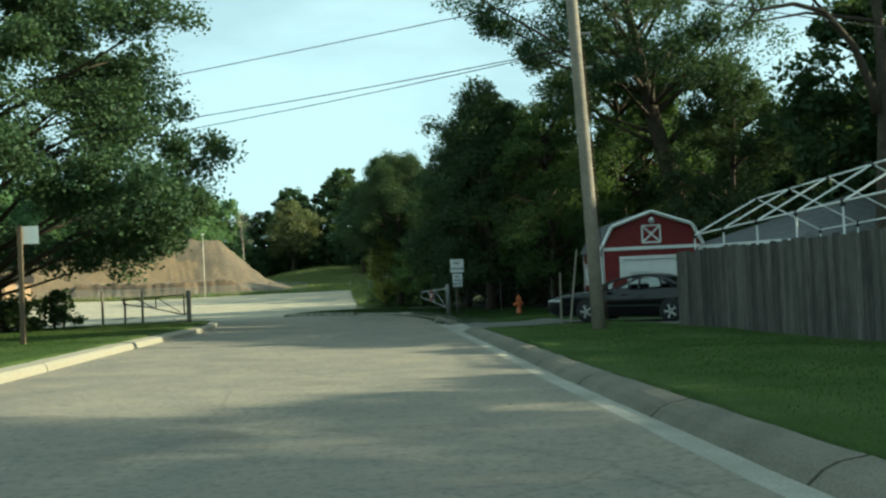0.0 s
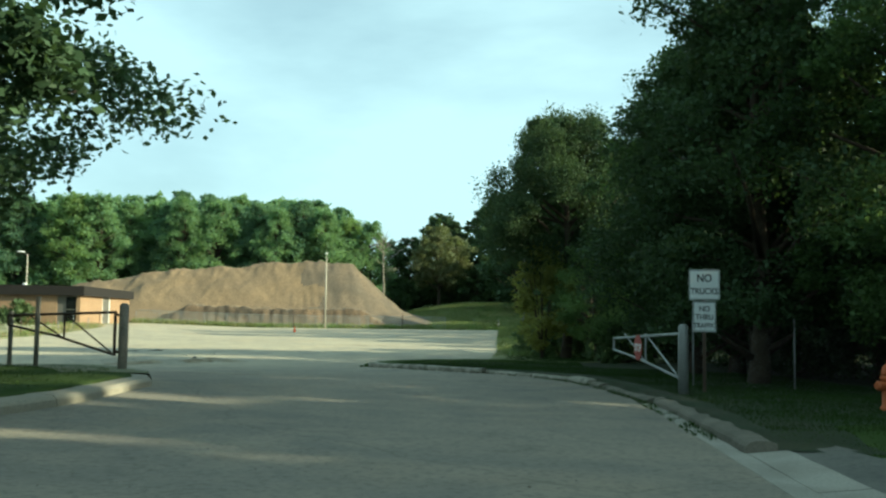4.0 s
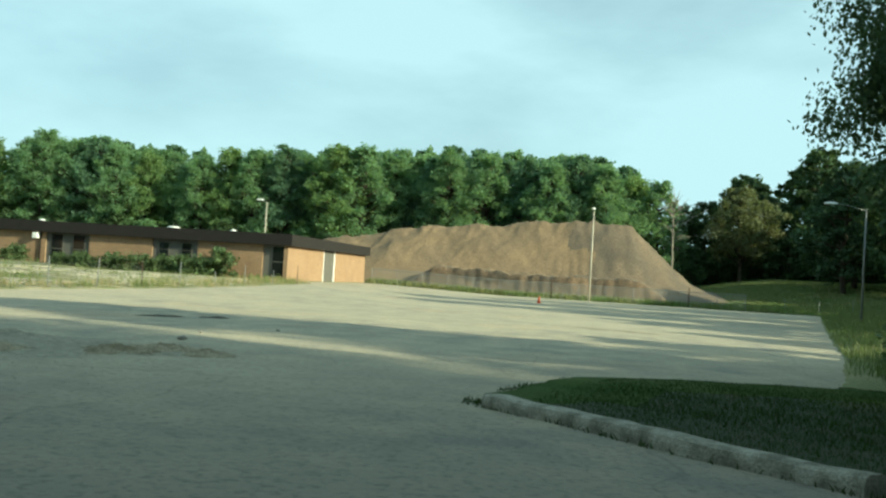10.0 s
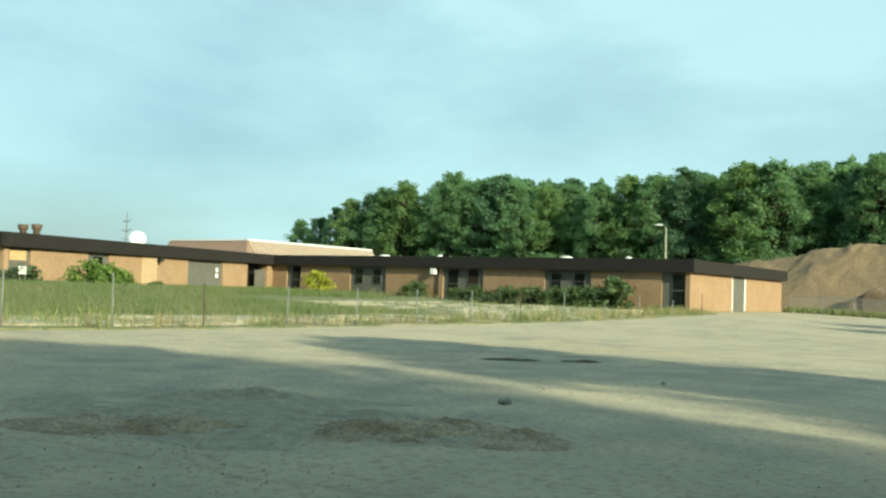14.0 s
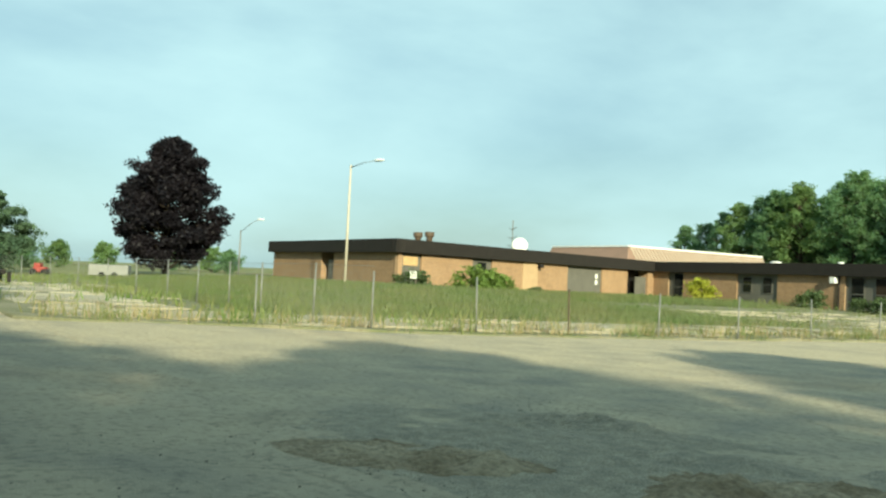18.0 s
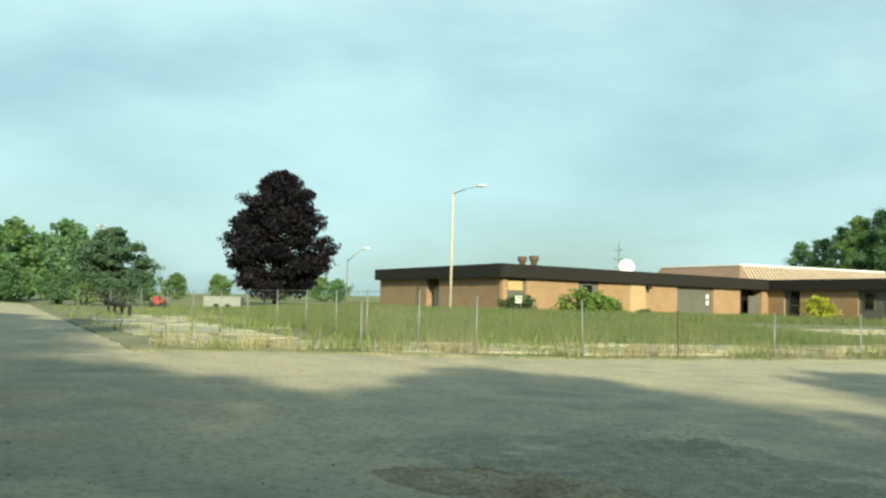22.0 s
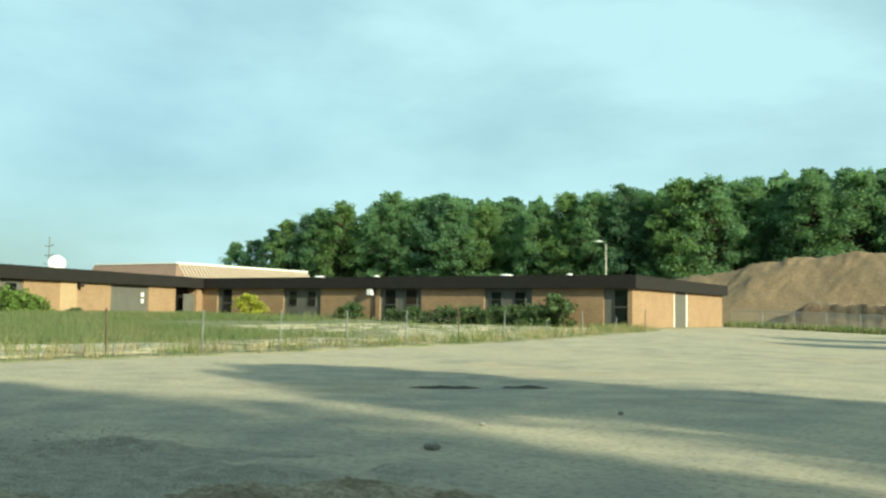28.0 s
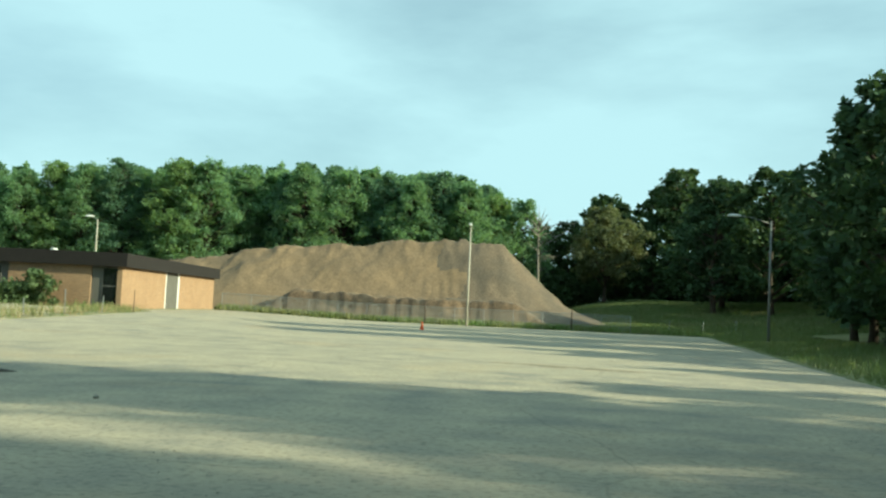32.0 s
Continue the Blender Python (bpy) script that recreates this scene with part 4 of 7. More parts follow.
rnd = random.Random(5)
WOOD_LABEL = "tall broad-leaved tree in a dense green wood"
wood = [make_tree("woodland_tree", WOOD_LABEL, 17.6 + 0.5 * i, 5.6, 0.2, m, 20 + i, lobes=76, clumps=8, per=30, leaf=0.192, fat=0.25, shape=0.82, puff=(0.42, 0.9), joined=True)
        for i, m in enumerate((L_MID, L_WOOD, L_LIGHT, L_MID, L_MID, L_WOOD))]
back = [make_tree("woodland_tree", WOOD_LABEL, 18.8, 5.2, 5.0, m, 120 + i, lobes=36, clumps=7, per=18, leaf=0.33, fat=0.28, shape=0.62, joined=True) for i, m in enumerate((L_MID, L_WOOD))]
rear = []
spots = []
for row, (y0, step) in enumerate(((172, 4.3), (180, 4.6), (189, 5.4), (199, 6.5))):
    x = -115.0 + row * 2.3
    while x < (13 if row else 6):
        crown = float(np.interp(x, (-118, -106, -96, -86, -72, -65, -60, -49, -30, -15, -6, 3, 9, 13), (13.0, 17.0, 18.4, 20.0, 19.3, 17.2, 16.8, 19.2, 19.4, 20.2, 19.3, 18.9, 17.0, 15.4)))
        k = rnd.choice((0, 1, 2, 3, 4, 0, 3, 4, 5, 1))
        y = y0 + rnd.uniform(-3, 3) + 0.03 * abs(x + 20)
        tall = (18.8 if row > 1 else 17.6 + 0.5 * k) * 0.985
        s = (crown * (1 + 0.0055 * (y - 175)) - float(gz(x, y))) / tall * rnd.uniform(0.98, 1.09)
        (rear if row > 1 else spots).append((k % 2 if row > 1 else k, x + rnd.uniform(-1.0, 1.0), y, s))
        x += step * rnd.uniform(0.8, 1.2)
spots.append((0, -121.4, 175.0, 0.68))
grove(wood, spots, "wood behind the lot")
grove(back, rear, "wood behind the lot")

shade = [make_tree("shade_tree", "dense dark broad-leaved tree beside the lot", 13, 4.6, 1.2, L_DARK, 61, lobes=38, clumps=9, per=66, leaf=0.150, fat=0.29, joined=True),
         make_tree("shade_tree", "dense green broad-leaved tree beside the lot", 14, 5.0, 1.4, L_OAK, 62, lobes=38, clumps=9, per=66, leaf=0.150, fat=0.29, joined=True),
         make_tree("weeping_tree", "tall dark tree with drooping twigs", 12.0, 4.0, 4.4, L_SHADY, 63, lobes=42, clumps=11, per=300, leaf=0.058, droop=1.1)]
# Those below y = 22 are mostly unseen, added to shade the street.
SHADE = [(0, 13.9, 41.9, 0.82), (1, 19.5, 38.5, 1.0), (2, 12.35, 54.7, 0.83), (0, 22.0, 40.5, 0.85), (1, 26.5, 42.0, 0.8), (0, 14.9, 45.4, 0.84), (1, 15.8, 46.2, 0.86), (0, 20.8, 82.0, 0.86), (1, 22.9, 90.5, 1.02), (0, 19.2, 75.0, 0.46), (1, 14.8, 36.6, 0.70), (0, 31, 47, 0.7),
              (1, 26.5, 70.0, 0.66), (0, 26.0, 80.0, 0.72), (1, 28.5, 88.5, 0.72), (0, 29.0, 98.0, 0.70), (2, 32.5, 106.0, 0.85), (1, 36, 116, 0.85), (0, 40, 126, 0.95),
              (1, 45, 137, 1.1), (0, 37, 171, 0.95), (1, 44, 166, 1.15), (1, 30.5, 150, 1.16), (0, 35.5, 146, 1.24), (1, 33.0, 156, 1.2), (0, 50, 152, 1.58), (2, 34.5, 184, 1.58), (1, 27, 192, 1.24), (0, 19, 190, 1.05), (1, 49, 178, 1.3), (0, 38, 186, 1.35), (1, 16, 198, 1.1),
              (0, 26, 33, 0.66), (1, 28.5, 33.5, 0.72), (0, 33, 24, 0.70), (1, 33, 36, 0.62), (0, 22.0, 18.9, 0.95), (1, 18.0, -2.5, 0.92), (0, 24, -10, 1.0), (1, 11.0, -14, 0.8), (0, 29, 16, 0.7)]
# Further trees, several placed only to cast shade on street and lot.
SHADE += [(1, 20.2, 54.0, 0.70), (0, 17.4, 46.8, 0.88), (1, 26.0, 99.5, 1.0), (0, 28.5, 108.0, 0.95), (0, 23.9, 57.4, 0.62), (0, 24.0, 50.5, 0.76), (0, 20.8, 31.0, 0.77), (1, 32.5, 29.0, 0.75), (0, 33.0, 21.5, 1.08), (1, 27.0, 32.5, 0.72), (0, 24.0, 13.0, 0.78), (1, 30.0, 18.5, 1.08), (0, 32.5, 12.5, 0.9), (0, 26.5, 8.0, 0.72), (0, 23.2, 25.3, 0.90), (0, 22.3, -4.6, 0.98), (0, 20.6, -8.5, 0.9)]
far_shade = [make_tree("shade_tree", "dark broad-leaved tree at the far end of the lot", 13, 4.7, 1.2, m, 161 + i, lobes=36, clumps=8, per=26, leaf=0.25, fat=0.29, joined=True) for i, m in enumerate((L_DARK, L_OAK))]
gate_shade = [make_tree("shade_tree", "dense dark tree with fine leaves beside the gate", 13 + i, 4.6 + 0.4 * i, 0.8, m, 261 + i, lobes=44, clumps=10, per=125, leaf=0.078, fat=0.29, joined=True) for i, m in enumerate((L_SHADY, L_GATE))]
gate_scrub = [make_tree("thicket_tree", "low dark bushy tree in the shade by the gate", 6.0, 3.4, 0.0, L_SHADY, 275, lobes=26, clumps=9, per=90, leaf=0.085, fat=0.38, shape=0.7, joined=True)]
def by_gate(q):
    return q[1] < 21.5 and 30 < q[2] < 56 and q[0] < 2
grove(shade, [q for q in SHADE if q[2] < 66 and q[1] < 25 and not by_gate(q)], "trees on the shady side")
grove(gate_shade, [q for q in SHADE if by_gate(q)] + [(0, 13.4, 44.8, 0.72), (0, 12.9, 39.8, 0.86)], "trees on the shady side")
grove(far_shade, [(q[0] % 2, *q[1:]) for q in SHADE if not (q[2] < 66 and q[1] < 25)], "trees on the shady side")

thicket = [make_tree("thicket_tree", "low bushy tree filling the edge of the wood", 6.0, 3.4, 0.0, m, 75 + i, lobes=24, clumps=8, per=20, leaf=0.25, fat=0.38, shape=0.7, joined=True) for i, m in enumerate((L_DARK, L_MID))]
tspots = [(rnd.randrange(2), x + rnd.uniform(-1, 1), 167.5 + rnd.uniform(-1.5, 1.5) + 0.03 * abs(x + 20), rnd.uniform(0.7, 1.1)) for x in np.arange(-112, 14, 6.0)]
# Entries below y = 11 are unseen, added to shade the street edge.
tspots += [(0, x, y, s) for x, y, s in ((16.4, 53.0, 0.75), (17, 41.5, 0.7), (20, 3.0, 1.28), (20.5, 6.8, 1.24), (20, 10.8, 1.15), (16.5, -1, 1.0), (20.5, 43, 0.8), (17.5, 36.2, 0.7), (20.5, 34.5, 0.8), (23.5, 36.5, 0.9), (24, 32, 0.9), (27.5, 31, 0.9), (19.8, 31.2, 0.6), (30, 26, 0.9), (29, 34, 1.0), (28, 40, 1.0),
           (27.5, 46, 0.9), (23.5, 45.5, 0.8), (18.5, 46.5, 0.6), (19.3, 50.2, 0.55), (16.0, 44.0, 0.5), (18.6, 40.3, 0.55), (16.6, 48.8, 0.5), (33, 30, 1.0), (35, 44, 1.1), (27, 74.5, 0.6), (21.5, 80.2, 0.62), (22.3, 84.5, 0.62), (23.8, 88.6, 0.66), (27.5, 84, 0.7), (30, 93, 0.7), (31.5, 102, 0.8), (35, 111, 0.9), (39, 121, 1.0), (43, 131, 1.1), (31, 68, 0.8), (36, 80, 1.0), (38, 92, 1.0), (42, 104, 1.1), (47, 116, 1.2),
           (29, 176, 1.0), (33, 172, 1.0), (37, 170, 1.0), (41, 168, 1.0), (45, 163, 1.0), (48, 157, 1.0), (50, 150, 1.0), (49, 134, 1.0), (52, 126, 1.0), (34, 178, 1.1), (40, 174, 1.2), (46, 170, 1.2), (50, 162, 1.2), (53, 154, 1.2), (52, 145, 1.2), (48, 140, 1.1), (25, 182, 0.9), (18, 184, 0.9), (12, 180, 0.9), (16, 178, 0.7), (9, 176, 0.8), (27, 183, 0.9), (20.5, 187, 1.0), (31, 181, 1.0), (14, 186, 1.0), (56, 130, 1.4), (58, 118, 1.4), (54, 106, 1.4))]
tspots += [(i % 2, 13 + 4.2 * i, 193 + 2.0 * math.sin(i * 2.1) - 0.5 * max(0, i - 5), 1.15) for i in range(13)]
grove(thicket, [q for q in tspots if not by_gate(q)], "thicket at the wood's edge")
grove(gate_scrub, [(0, *q[1:]) for q in tspots if by_gate(q)], "thicket by the gate")
for k, x, y, s in ((1, 52, 186, 1.5), (0, 44, 190, 1.5), (1, 60, 176, 1.5), (0, 62, 162, 1.5), (1, 60, 148, 1.4), (0, 58, 134, 1.4), (1, 54, 122, 1.3), (0, 52, 110, 1.3), (1, 46, 98, 1.1), (0, 44, 86, 1.1), (1, 40, 74, 1.0), (0, 42, 60, 1.1), (1, 44, 48, 1.1), (0, 44, 36, 0.85), (1, 42, 24, 0.8), (0, 40, 10, 0.75), (1, 34, 2, 0.75), (0, 35, 196, 1.5), (1, 26, 200, 1.4)):
    plant(far_shade[k], x, y, s / far_shade[k].scale[0], rnd.uniform(0, 360))
young = make_tree("young_tree", "slender young tree with light green leaves", 9.5, 2.9, 1.0, L_LIGHT, 71, lobes=22, clumps=10, per=150, leaf=0.075, fat=0.36)
grove([young], [(0, 12.9, 52.8, 0.52), (0, 16.2, 55.5, 0.75)], "trees by the gate")
oak = make_tree("street_oak", "large spreading oak with dark green leaves", 17, 9.8, 1.6, L_OAK, 80, lobes=92, clumps=17, per=165, leaf=0.090, fat=0.215, trunk_r=0.4, shape=1.15, skirt=0.95, flat=0.40, squash=0.66, limb=0.24, puff=(0.27, 0.50))
oak.scale = (0.98, 0.98, 0.95)
move(oak, -8.8, 34.2, 20)
plant(oak, -17.5, 31.0, 0.85, 140)
big = make_tree("yard_oak", "tall oak with a bare lower trunk behind the barn", 18.5, 7.4, 8.0, L_OAK, 81, lobes=42, clumps=13, per=150, leaf=0.078, fat=0.22, trunk_r=0.52, lean=-0.24, flat=0.6, squash=0.7, limb=0.2, puff=(0.36, 0.62))
move(big, 20.4, 33.2, 0)
dead = make_tree("bare_tree", "old tree with bare grey branches above the canopy frame", 15.5, 4.6, 9.0, L_DARK, 86, lobes=16, clumps=9, per=60, leaf=0.10, fat=0.24, trunk_r=0.24, bare=5)
move(dead, 17.0, 18.5, 0)
part("dead_branch", tube([(-0.2, 0, 5.4), (-0.4, -0.1, 6.1), (-1.0, -0.2, 7.2), (-1.9, -0.2, 8.1), (-2.8, -0.1, 8.3), (-3.9, 0, 8.1), (-4.4, 0.1, 7.6)], [0.13, 0.12, 0.10, 0.08, 0.06, 0.04, 0.02], 7), M_BARK, dead, "bare arching grey branch", True)
part("dead_branch", tube([(-1.9, -0.2, 8.1), (-2.3, 0.2, 8.9), (-3.1, 0.4, 9.3)], [0.05, 0.035, 0.015], 6), M_BARK, dead, "bare grey twig", True)
part("dead_branch", tube([(-3.9, 0, 8.1), (-4.3, -0.2, 8.4), (-4.8, -0.2, 8.3)], [0.03, 0.02, 0.01], 5), M_BARK, dead, "bare grey twig", True)
stag = make_tree("bare_tree", "dead tree with pale bare branches above the wood", 15.8, 3.0, 9.0, L_MID, 87, lobes=12, clumps=0, per=0, trunk_r=0.22, bare=14, bark=M_POLE)
move(stag, 12.9, 172.0, 40)
lone = make_tree("lone_tree", "round tree standing alone on the grass slope", 13.6, 5.8, 3.0, L_LONE, 82, lobes=34, clumps=10, per=60, leaf=0.19, fat=0.32)
move(lone, 22.6, 177)
snag = make_tree("dead_tree", "bare dead tree at the edge of the wood", 16.5, 4.5, 6.0, L_MID, 87, lobes=10, per=0, bare=16, trunk_r=0.22, bark=material("bleached_wood", (0.30, 0.28, 0.25), 0.9))
move(snag, 14.5, 186)
beech = make_tree("copper_beech", "dark purple copper beech with a dense cone-shaped crown", 12.2, 4.5, 0.5, L_COPPER, 83, lobes=64, clumps=13, per=80, leaf=0.16, shape=0.98, fat=0.32, skirt=0.74)
move(beech, -80.4, 68.6)
pine = make_tree("pine_tree", "broad bushy green pine beyond the lot", 7.6, 4.5, 0.3, L_PINE, 84, lobes=44, clumps=11, per=90, leaf=0.12, shape=0.62, fat=0.27, flat=0.4, squash=0.5)
move(pine, -90, 55.2)
far = [make_tree("distant_tree", "broad-leaved tree in a distant green hedgerow", 8.0, 4.2, 0.3, m, 90 + i, lobes=18, clumps=9, per=30, leaf=0.30, fat=0.42, joined=True) for i, m in enumerate((L_MID, L_LIGHT))]
grove(far, [(0, -118, 62, 0.5), (1, -124, 67, 0.45), (0, -135, 60, 0.7), (1, -112, 46, 0.62), (0, -118, 40, 0.8), (1, -102, 45, 0.62), (0, -125, 33, 1.7), (0, -108, 36, 1.7), (1, -98, 41.5, 0.7), (0, -97, 43.5, 0.42), (0, -93.5, 51.0, 0.45), (1, -88.5, 53.2, 0.36), (0, -101, 46.5, 0.5), (0, -92, 33, 1.6), (0, -120, 42, 1.3), (1, -132, 47, 1.3), (0, -150, 55, 1.5), (1, -140, 76, 0.5),
            (0, -150, 88, 0.55), (1, -165, 100, 0.6), (0, -120, 88, 0.42), (0, -145, 50, 0.8), (1, -150, 40, 0.9), (0, -84, 30, 1.1), (0, -70, 27, 1.0), (1, -60, 30, 0.9), (0, -48, 26, 1.0), (1, -36, 29, 0.8), (0, -25, 24, 1.0)], "distant hedgerow")

# ---- bushes ----
def make_bush(name, label, height, spread, mat, seed, n=26, per=60, leaf=0.11):
    rng = np.random.default_rng(seed)
    t = thing(name, label, "bush")
    for i in range(7):
        a = rng.uniform(0, 6.28)
        part("stem", tube([(0, 0, -0.1), (math.cos(a) * spread * 0.3, math.sin(a) * spread * 0.3, height * 0.5), (math.cos(a) * spread * 0.6, math.sin(a) * spread * 0.6, height * 0.8)], [0.03, 0.02, 0.01], 5), M_BARK, t)
    cs, rs = [], []
    for i in range(n):
        h, a = rng.uniform(0.12, 0.95), rng.uniform(0, 6.28)
        q = spread * math.sqrt(max(1 - (h - 0.35) ** 2 / 0.45, 0.05)) * rng.uniform(0.2, 0.95)
        cs.append((q * math.cos(a), q * math.sin(a), h * height))
        rs.append(spread * rng.uniform(0.22, 0.42))
    part("foliage", leaves(cs, rs, per, leaf, mat, seed), None, t)
    return t


bush = make_bush("shrub", "unkempt green shrub against the brick wall", 1.5, 1.3, L_BUSH, 301)
dark_bush = make_bush("dark_shrub", "dark rounded evergreen shrub by the wall", 1.15, 1.4, L_DULL, 302)
yellow = make_bush("yellow_shrub", "bright yellow-green shrub in front of the wall", 1.75, 1.35, L_YELLOW, 303)
move(yellow, -45.8, 98.2)
grove([bush], [(0, -44.3, 77.3, 1.05), (0, -44.7, 78.8, 0.95), (0, -45.1, 80.2, 0.70)], "shrubs along the building")
dull_bush = make_bush("shrub", "dull olive-green shrub against the brick wall", 1.75, 1.2, L_DULL, 306)
grove([dull_bush], [(0, -21.2, 99.3, 1.15), (0, -22.3, 99.4, 0.75), (0, -6.4, 39.2, 0.9)], "shrubs along the building")
grove([dark_bush], [(0, -44.6, 73.2, 0.85), (0, -45.6, 83.0, 0.4), (0, -37.2, 99.2, 0.9), (0, -31.6, 99.4, 0.85), (0, -29.6, 99.3, 0.95), (0, -27.6, 99.2, 1.0), (0, -25.8, 99.3, 1.0), (0, -23.8, 99.2, 1.05), (0, -22.4, 98.9, 1.1),
                    (0, -33.4, 99.4, 0.7), (0, -8.0, 37.5, 1.1), (0, 12.4, 55.5, 0.9), (0, 13.8, 52.0, 1.1), (0, 11.9, 58.6, 0.8)], "dark shrubs")
# Leaves brightened in colour for sunlight that other trees block.
L_WILLOW = leaf_material("sunlit_willow_leaves", (0.20, 0.22, 0.072), (0.235, 0.245, 0.085), 0.5)
vine = make_bush("willow_shrub", "pale yellow-green drooping shrub in front of dark trees", 4.5, 1.15, L_WILLOW, 305, n=60, per=110, leaf=0.075)
move(vine, 11.2, 54.0)


# ---- tall weeds and lawn blades ----
def blades(name, label, xy, height, width, mat, seed, spread=0.35):
    rng = np.random.default_rng(seed)
    n = len(xy)
    z = np.maximum(land(xy[:, 0], xy[:, 1]), gz(xy[:, 0], xy[:, 1]))
    p = np.stack([xy[:, 0], xy[:, 1], z - 0.02], 1)
    h = height * rng.uniform(0.45, 1.25, n)
    a = rng.uniform(0, 2 * np.pi, n)
    w = np.stack([np.cos(a), np.sin(a), np.zeros(n)], 1) * (width * rng.uniform(0.6, 1.4, n))[:, None]
    tip = np.stack([rng.normal(0, spread, n) * h, rng.normal(0, spread, n) * h, h], 1)
    ob = new(name, quads(name, np.stack([p - w, p + w, p + tip * 0.6 + w * 0.8, p + tip], 1), mat))
    return tagged(ob, label, "grass", kind="stuff")


def scatter(n, x0, x1, y0, y1, keep, seed):
    rng = np.random.default_rng(seed)
    q = np.stack([rng.uniform(x0, x1, n), rng.uniform(y0, y1, n)], 1)
    return q[keep(q[:, 0], q[:, 1], rng.uniform(0, 1, n))]


def patchy(x, y, s, seed):
    return 0.5 + 0.5 * wave(x, y, s, seed)


M_HAY = leaf_material("meadow_blades", (0.112, 0.160, 0.060), (0.180, 0.182, 0.090), 0.35)
blades("fence_weeds", "tall straggling weeds along the lot's edge", scatter(90000, -20, -10, 49.2, 100, lambda x, y, r: (x < west_edge(y) + 0.15 * patchy(x, y, 2.1, 3)) & (x > west_edge(y) - 1.4) & (r < 0.03 + 0.97 * (patchy(x, y, 2.7, 2) * patchy(x, y, 0.9, 5)) ** 1.2)
       & (y < 97), 41), 0.42, 0.009, M_WEED, 42)
blades("meadow_grass", "knee-high green meadow before the building", scatter(480000, -66, -14, 54.5, 100, lambda x, y, r: (x < west_edge(y) - 6.0 - 1.0 * patchy(x, y, 0.9, 1)) & ~((x < -46) & (y > 73)) & ~((y > 77) & (x > -34)) & (y > 55 + 0.09 * np.abs(x + 18)) & (y < 94) & (r < 0.25 + 0.75 * patchy(x, y, 0.4, 5)), 43), 0.33, 0.0095, M_HAY, 44)
M_DRY = leaf_material("dry_stalks", (0.30, 0.245, 0.135), (0.36, 0.30, 0.18), 0.3)
blades("dry_stalks", "dry tan stalks among the weeds at the lot's edge", scatter(60000, -20, -11, 49.2, 99, lambda x, y, r: (x < west_edge(y) + 0.1) & (x > west_edge(y) - 2.2) & (r < patchy(x, y, 3.3, 6) ** 2), 141), 0.40, 0.006, M_DRY, 142, 0.18)
blades("slab_weeds", "sparse weeds in the joints of broken concrete", scatter(60000, -40, -12, 53.4, 98, lambda x, y, r: (x < west_edge(y) - 1.0) & (x > west_edge(y) - np.where(y > 76, 20, 6.4)) & (r < 0.6 * patchy(x, y, 2.3, 7) ** 3), 45), 0.30, 0.011, M_WEED, 46)
blades("verge_grass", "green lawn grass blades beside the street", scatter(230000, 0, 12, -2, 30.5, lambda x, y, r: (x > east_edge(y) + 0.46) & ((x < 9.3 + 0.155 * (y - 17.1)) | (y > 22)) & ~on_drive(x, y), 47), 0.045, 0.007, M_BLADE, 48)
blades("west_lawn_grass", "green lawn grass blades beside the pale kerb", scatter(60000, -14, 0, 14, 41.0, lambda x, y, r: x < west_edge(y) - 0.36, 49), 0.05, 0.010, M_BLADE, 50)
blades("island_grass", "dark green grass on the island", scatter(330000, 3.5, 15, 30, 60, lambda x, y, r: (x > east_edge(y) + 0.3) & (x < east_edge(y) + 7), 51), 0.065, 0.005, M_SHADEBLADE, 52)
blades("lot_edge_grass", "dry yellowish grass along the lot's east edge", scatter(110000, 8, 34, 56, 122, lambda x, y, r: (x > east_edge(y) + 0.0) & (x < east_edge(y) + 7), 53), 0.28, 0.013, M_HAY, 54)
blades("slope_grass", "long grass on the slope", scatter(110000, 6, 46, 122, 176, lambda x, y, r: x > 14 + 0 * y, 55), 0.32, 0.03, M_HAY, 56)
blades("far_fence_weeds", "weeds along the far fence", scatter(14000, -17, 22, 121.2, 124, lambda x, y, r: r < 0.2 + 0.8 * patchy(x, y, 0.9, 3), 57), 0.5, 0.04, M_WEED, 58)
blades("kerb_weeds", "tufts of weeds in the kerb joints", scatter(110000, 3.5, 10, 30, 52, lambda x, y, r: ((np.abs(x - east_edge(y) + 0.05) < 0.12) & (patchy(x, y, 3.1, 1) > 0.5 - 0.25 * ((y > 36) & (y < 45.2))) | (np.abs(x - east_edge(y) + 0.26) < 0.035) & (y < 36.1) & (patchy(x, y, 2.3, 4) > 0.3) | (np.hypot(x - east_edge(36.1), y - 36.15) < 0.28) | (np.hypot(x - east_edge(41.0), y - 41.0) < 0.2) | (np.abs(x - east_edge(y) + 0.14) < 0.05) & (y > 45) & (y < 48.2) & (patchy(x, y, 5.1, 2) > 0.25) | (np.hypot(x - 4.25, y - 48.3) < 0.16)), 59), 0.075, 0.008, M_SHADEBLADE, 60)
blades("wall_weeds", "weeds growing along the foot of the brick wall", scatter(30000, -54, -17, 72, 101, lambda x, y, r: (np.abs(y - 99.9) < 0.7) & (r < patchy(x, y, 0.8, 2)), 61), 0.45, 0.04, M_WEED, 62)
blades("yard_weeds", "grassy weeds on the broken western yard", scatter(75000, -75, -17.4, 49.0, 74, lambda x, y, r: (y < 62) & (x < west_edge(y) - 1) & (r < (0.02 + 0.30 * patchy(x, y, 0.7, 4) ** 3) * np.where(y > 53.6, 2.0, 0.35)), 63), 0.34, 0.025, M_WEED, 64)

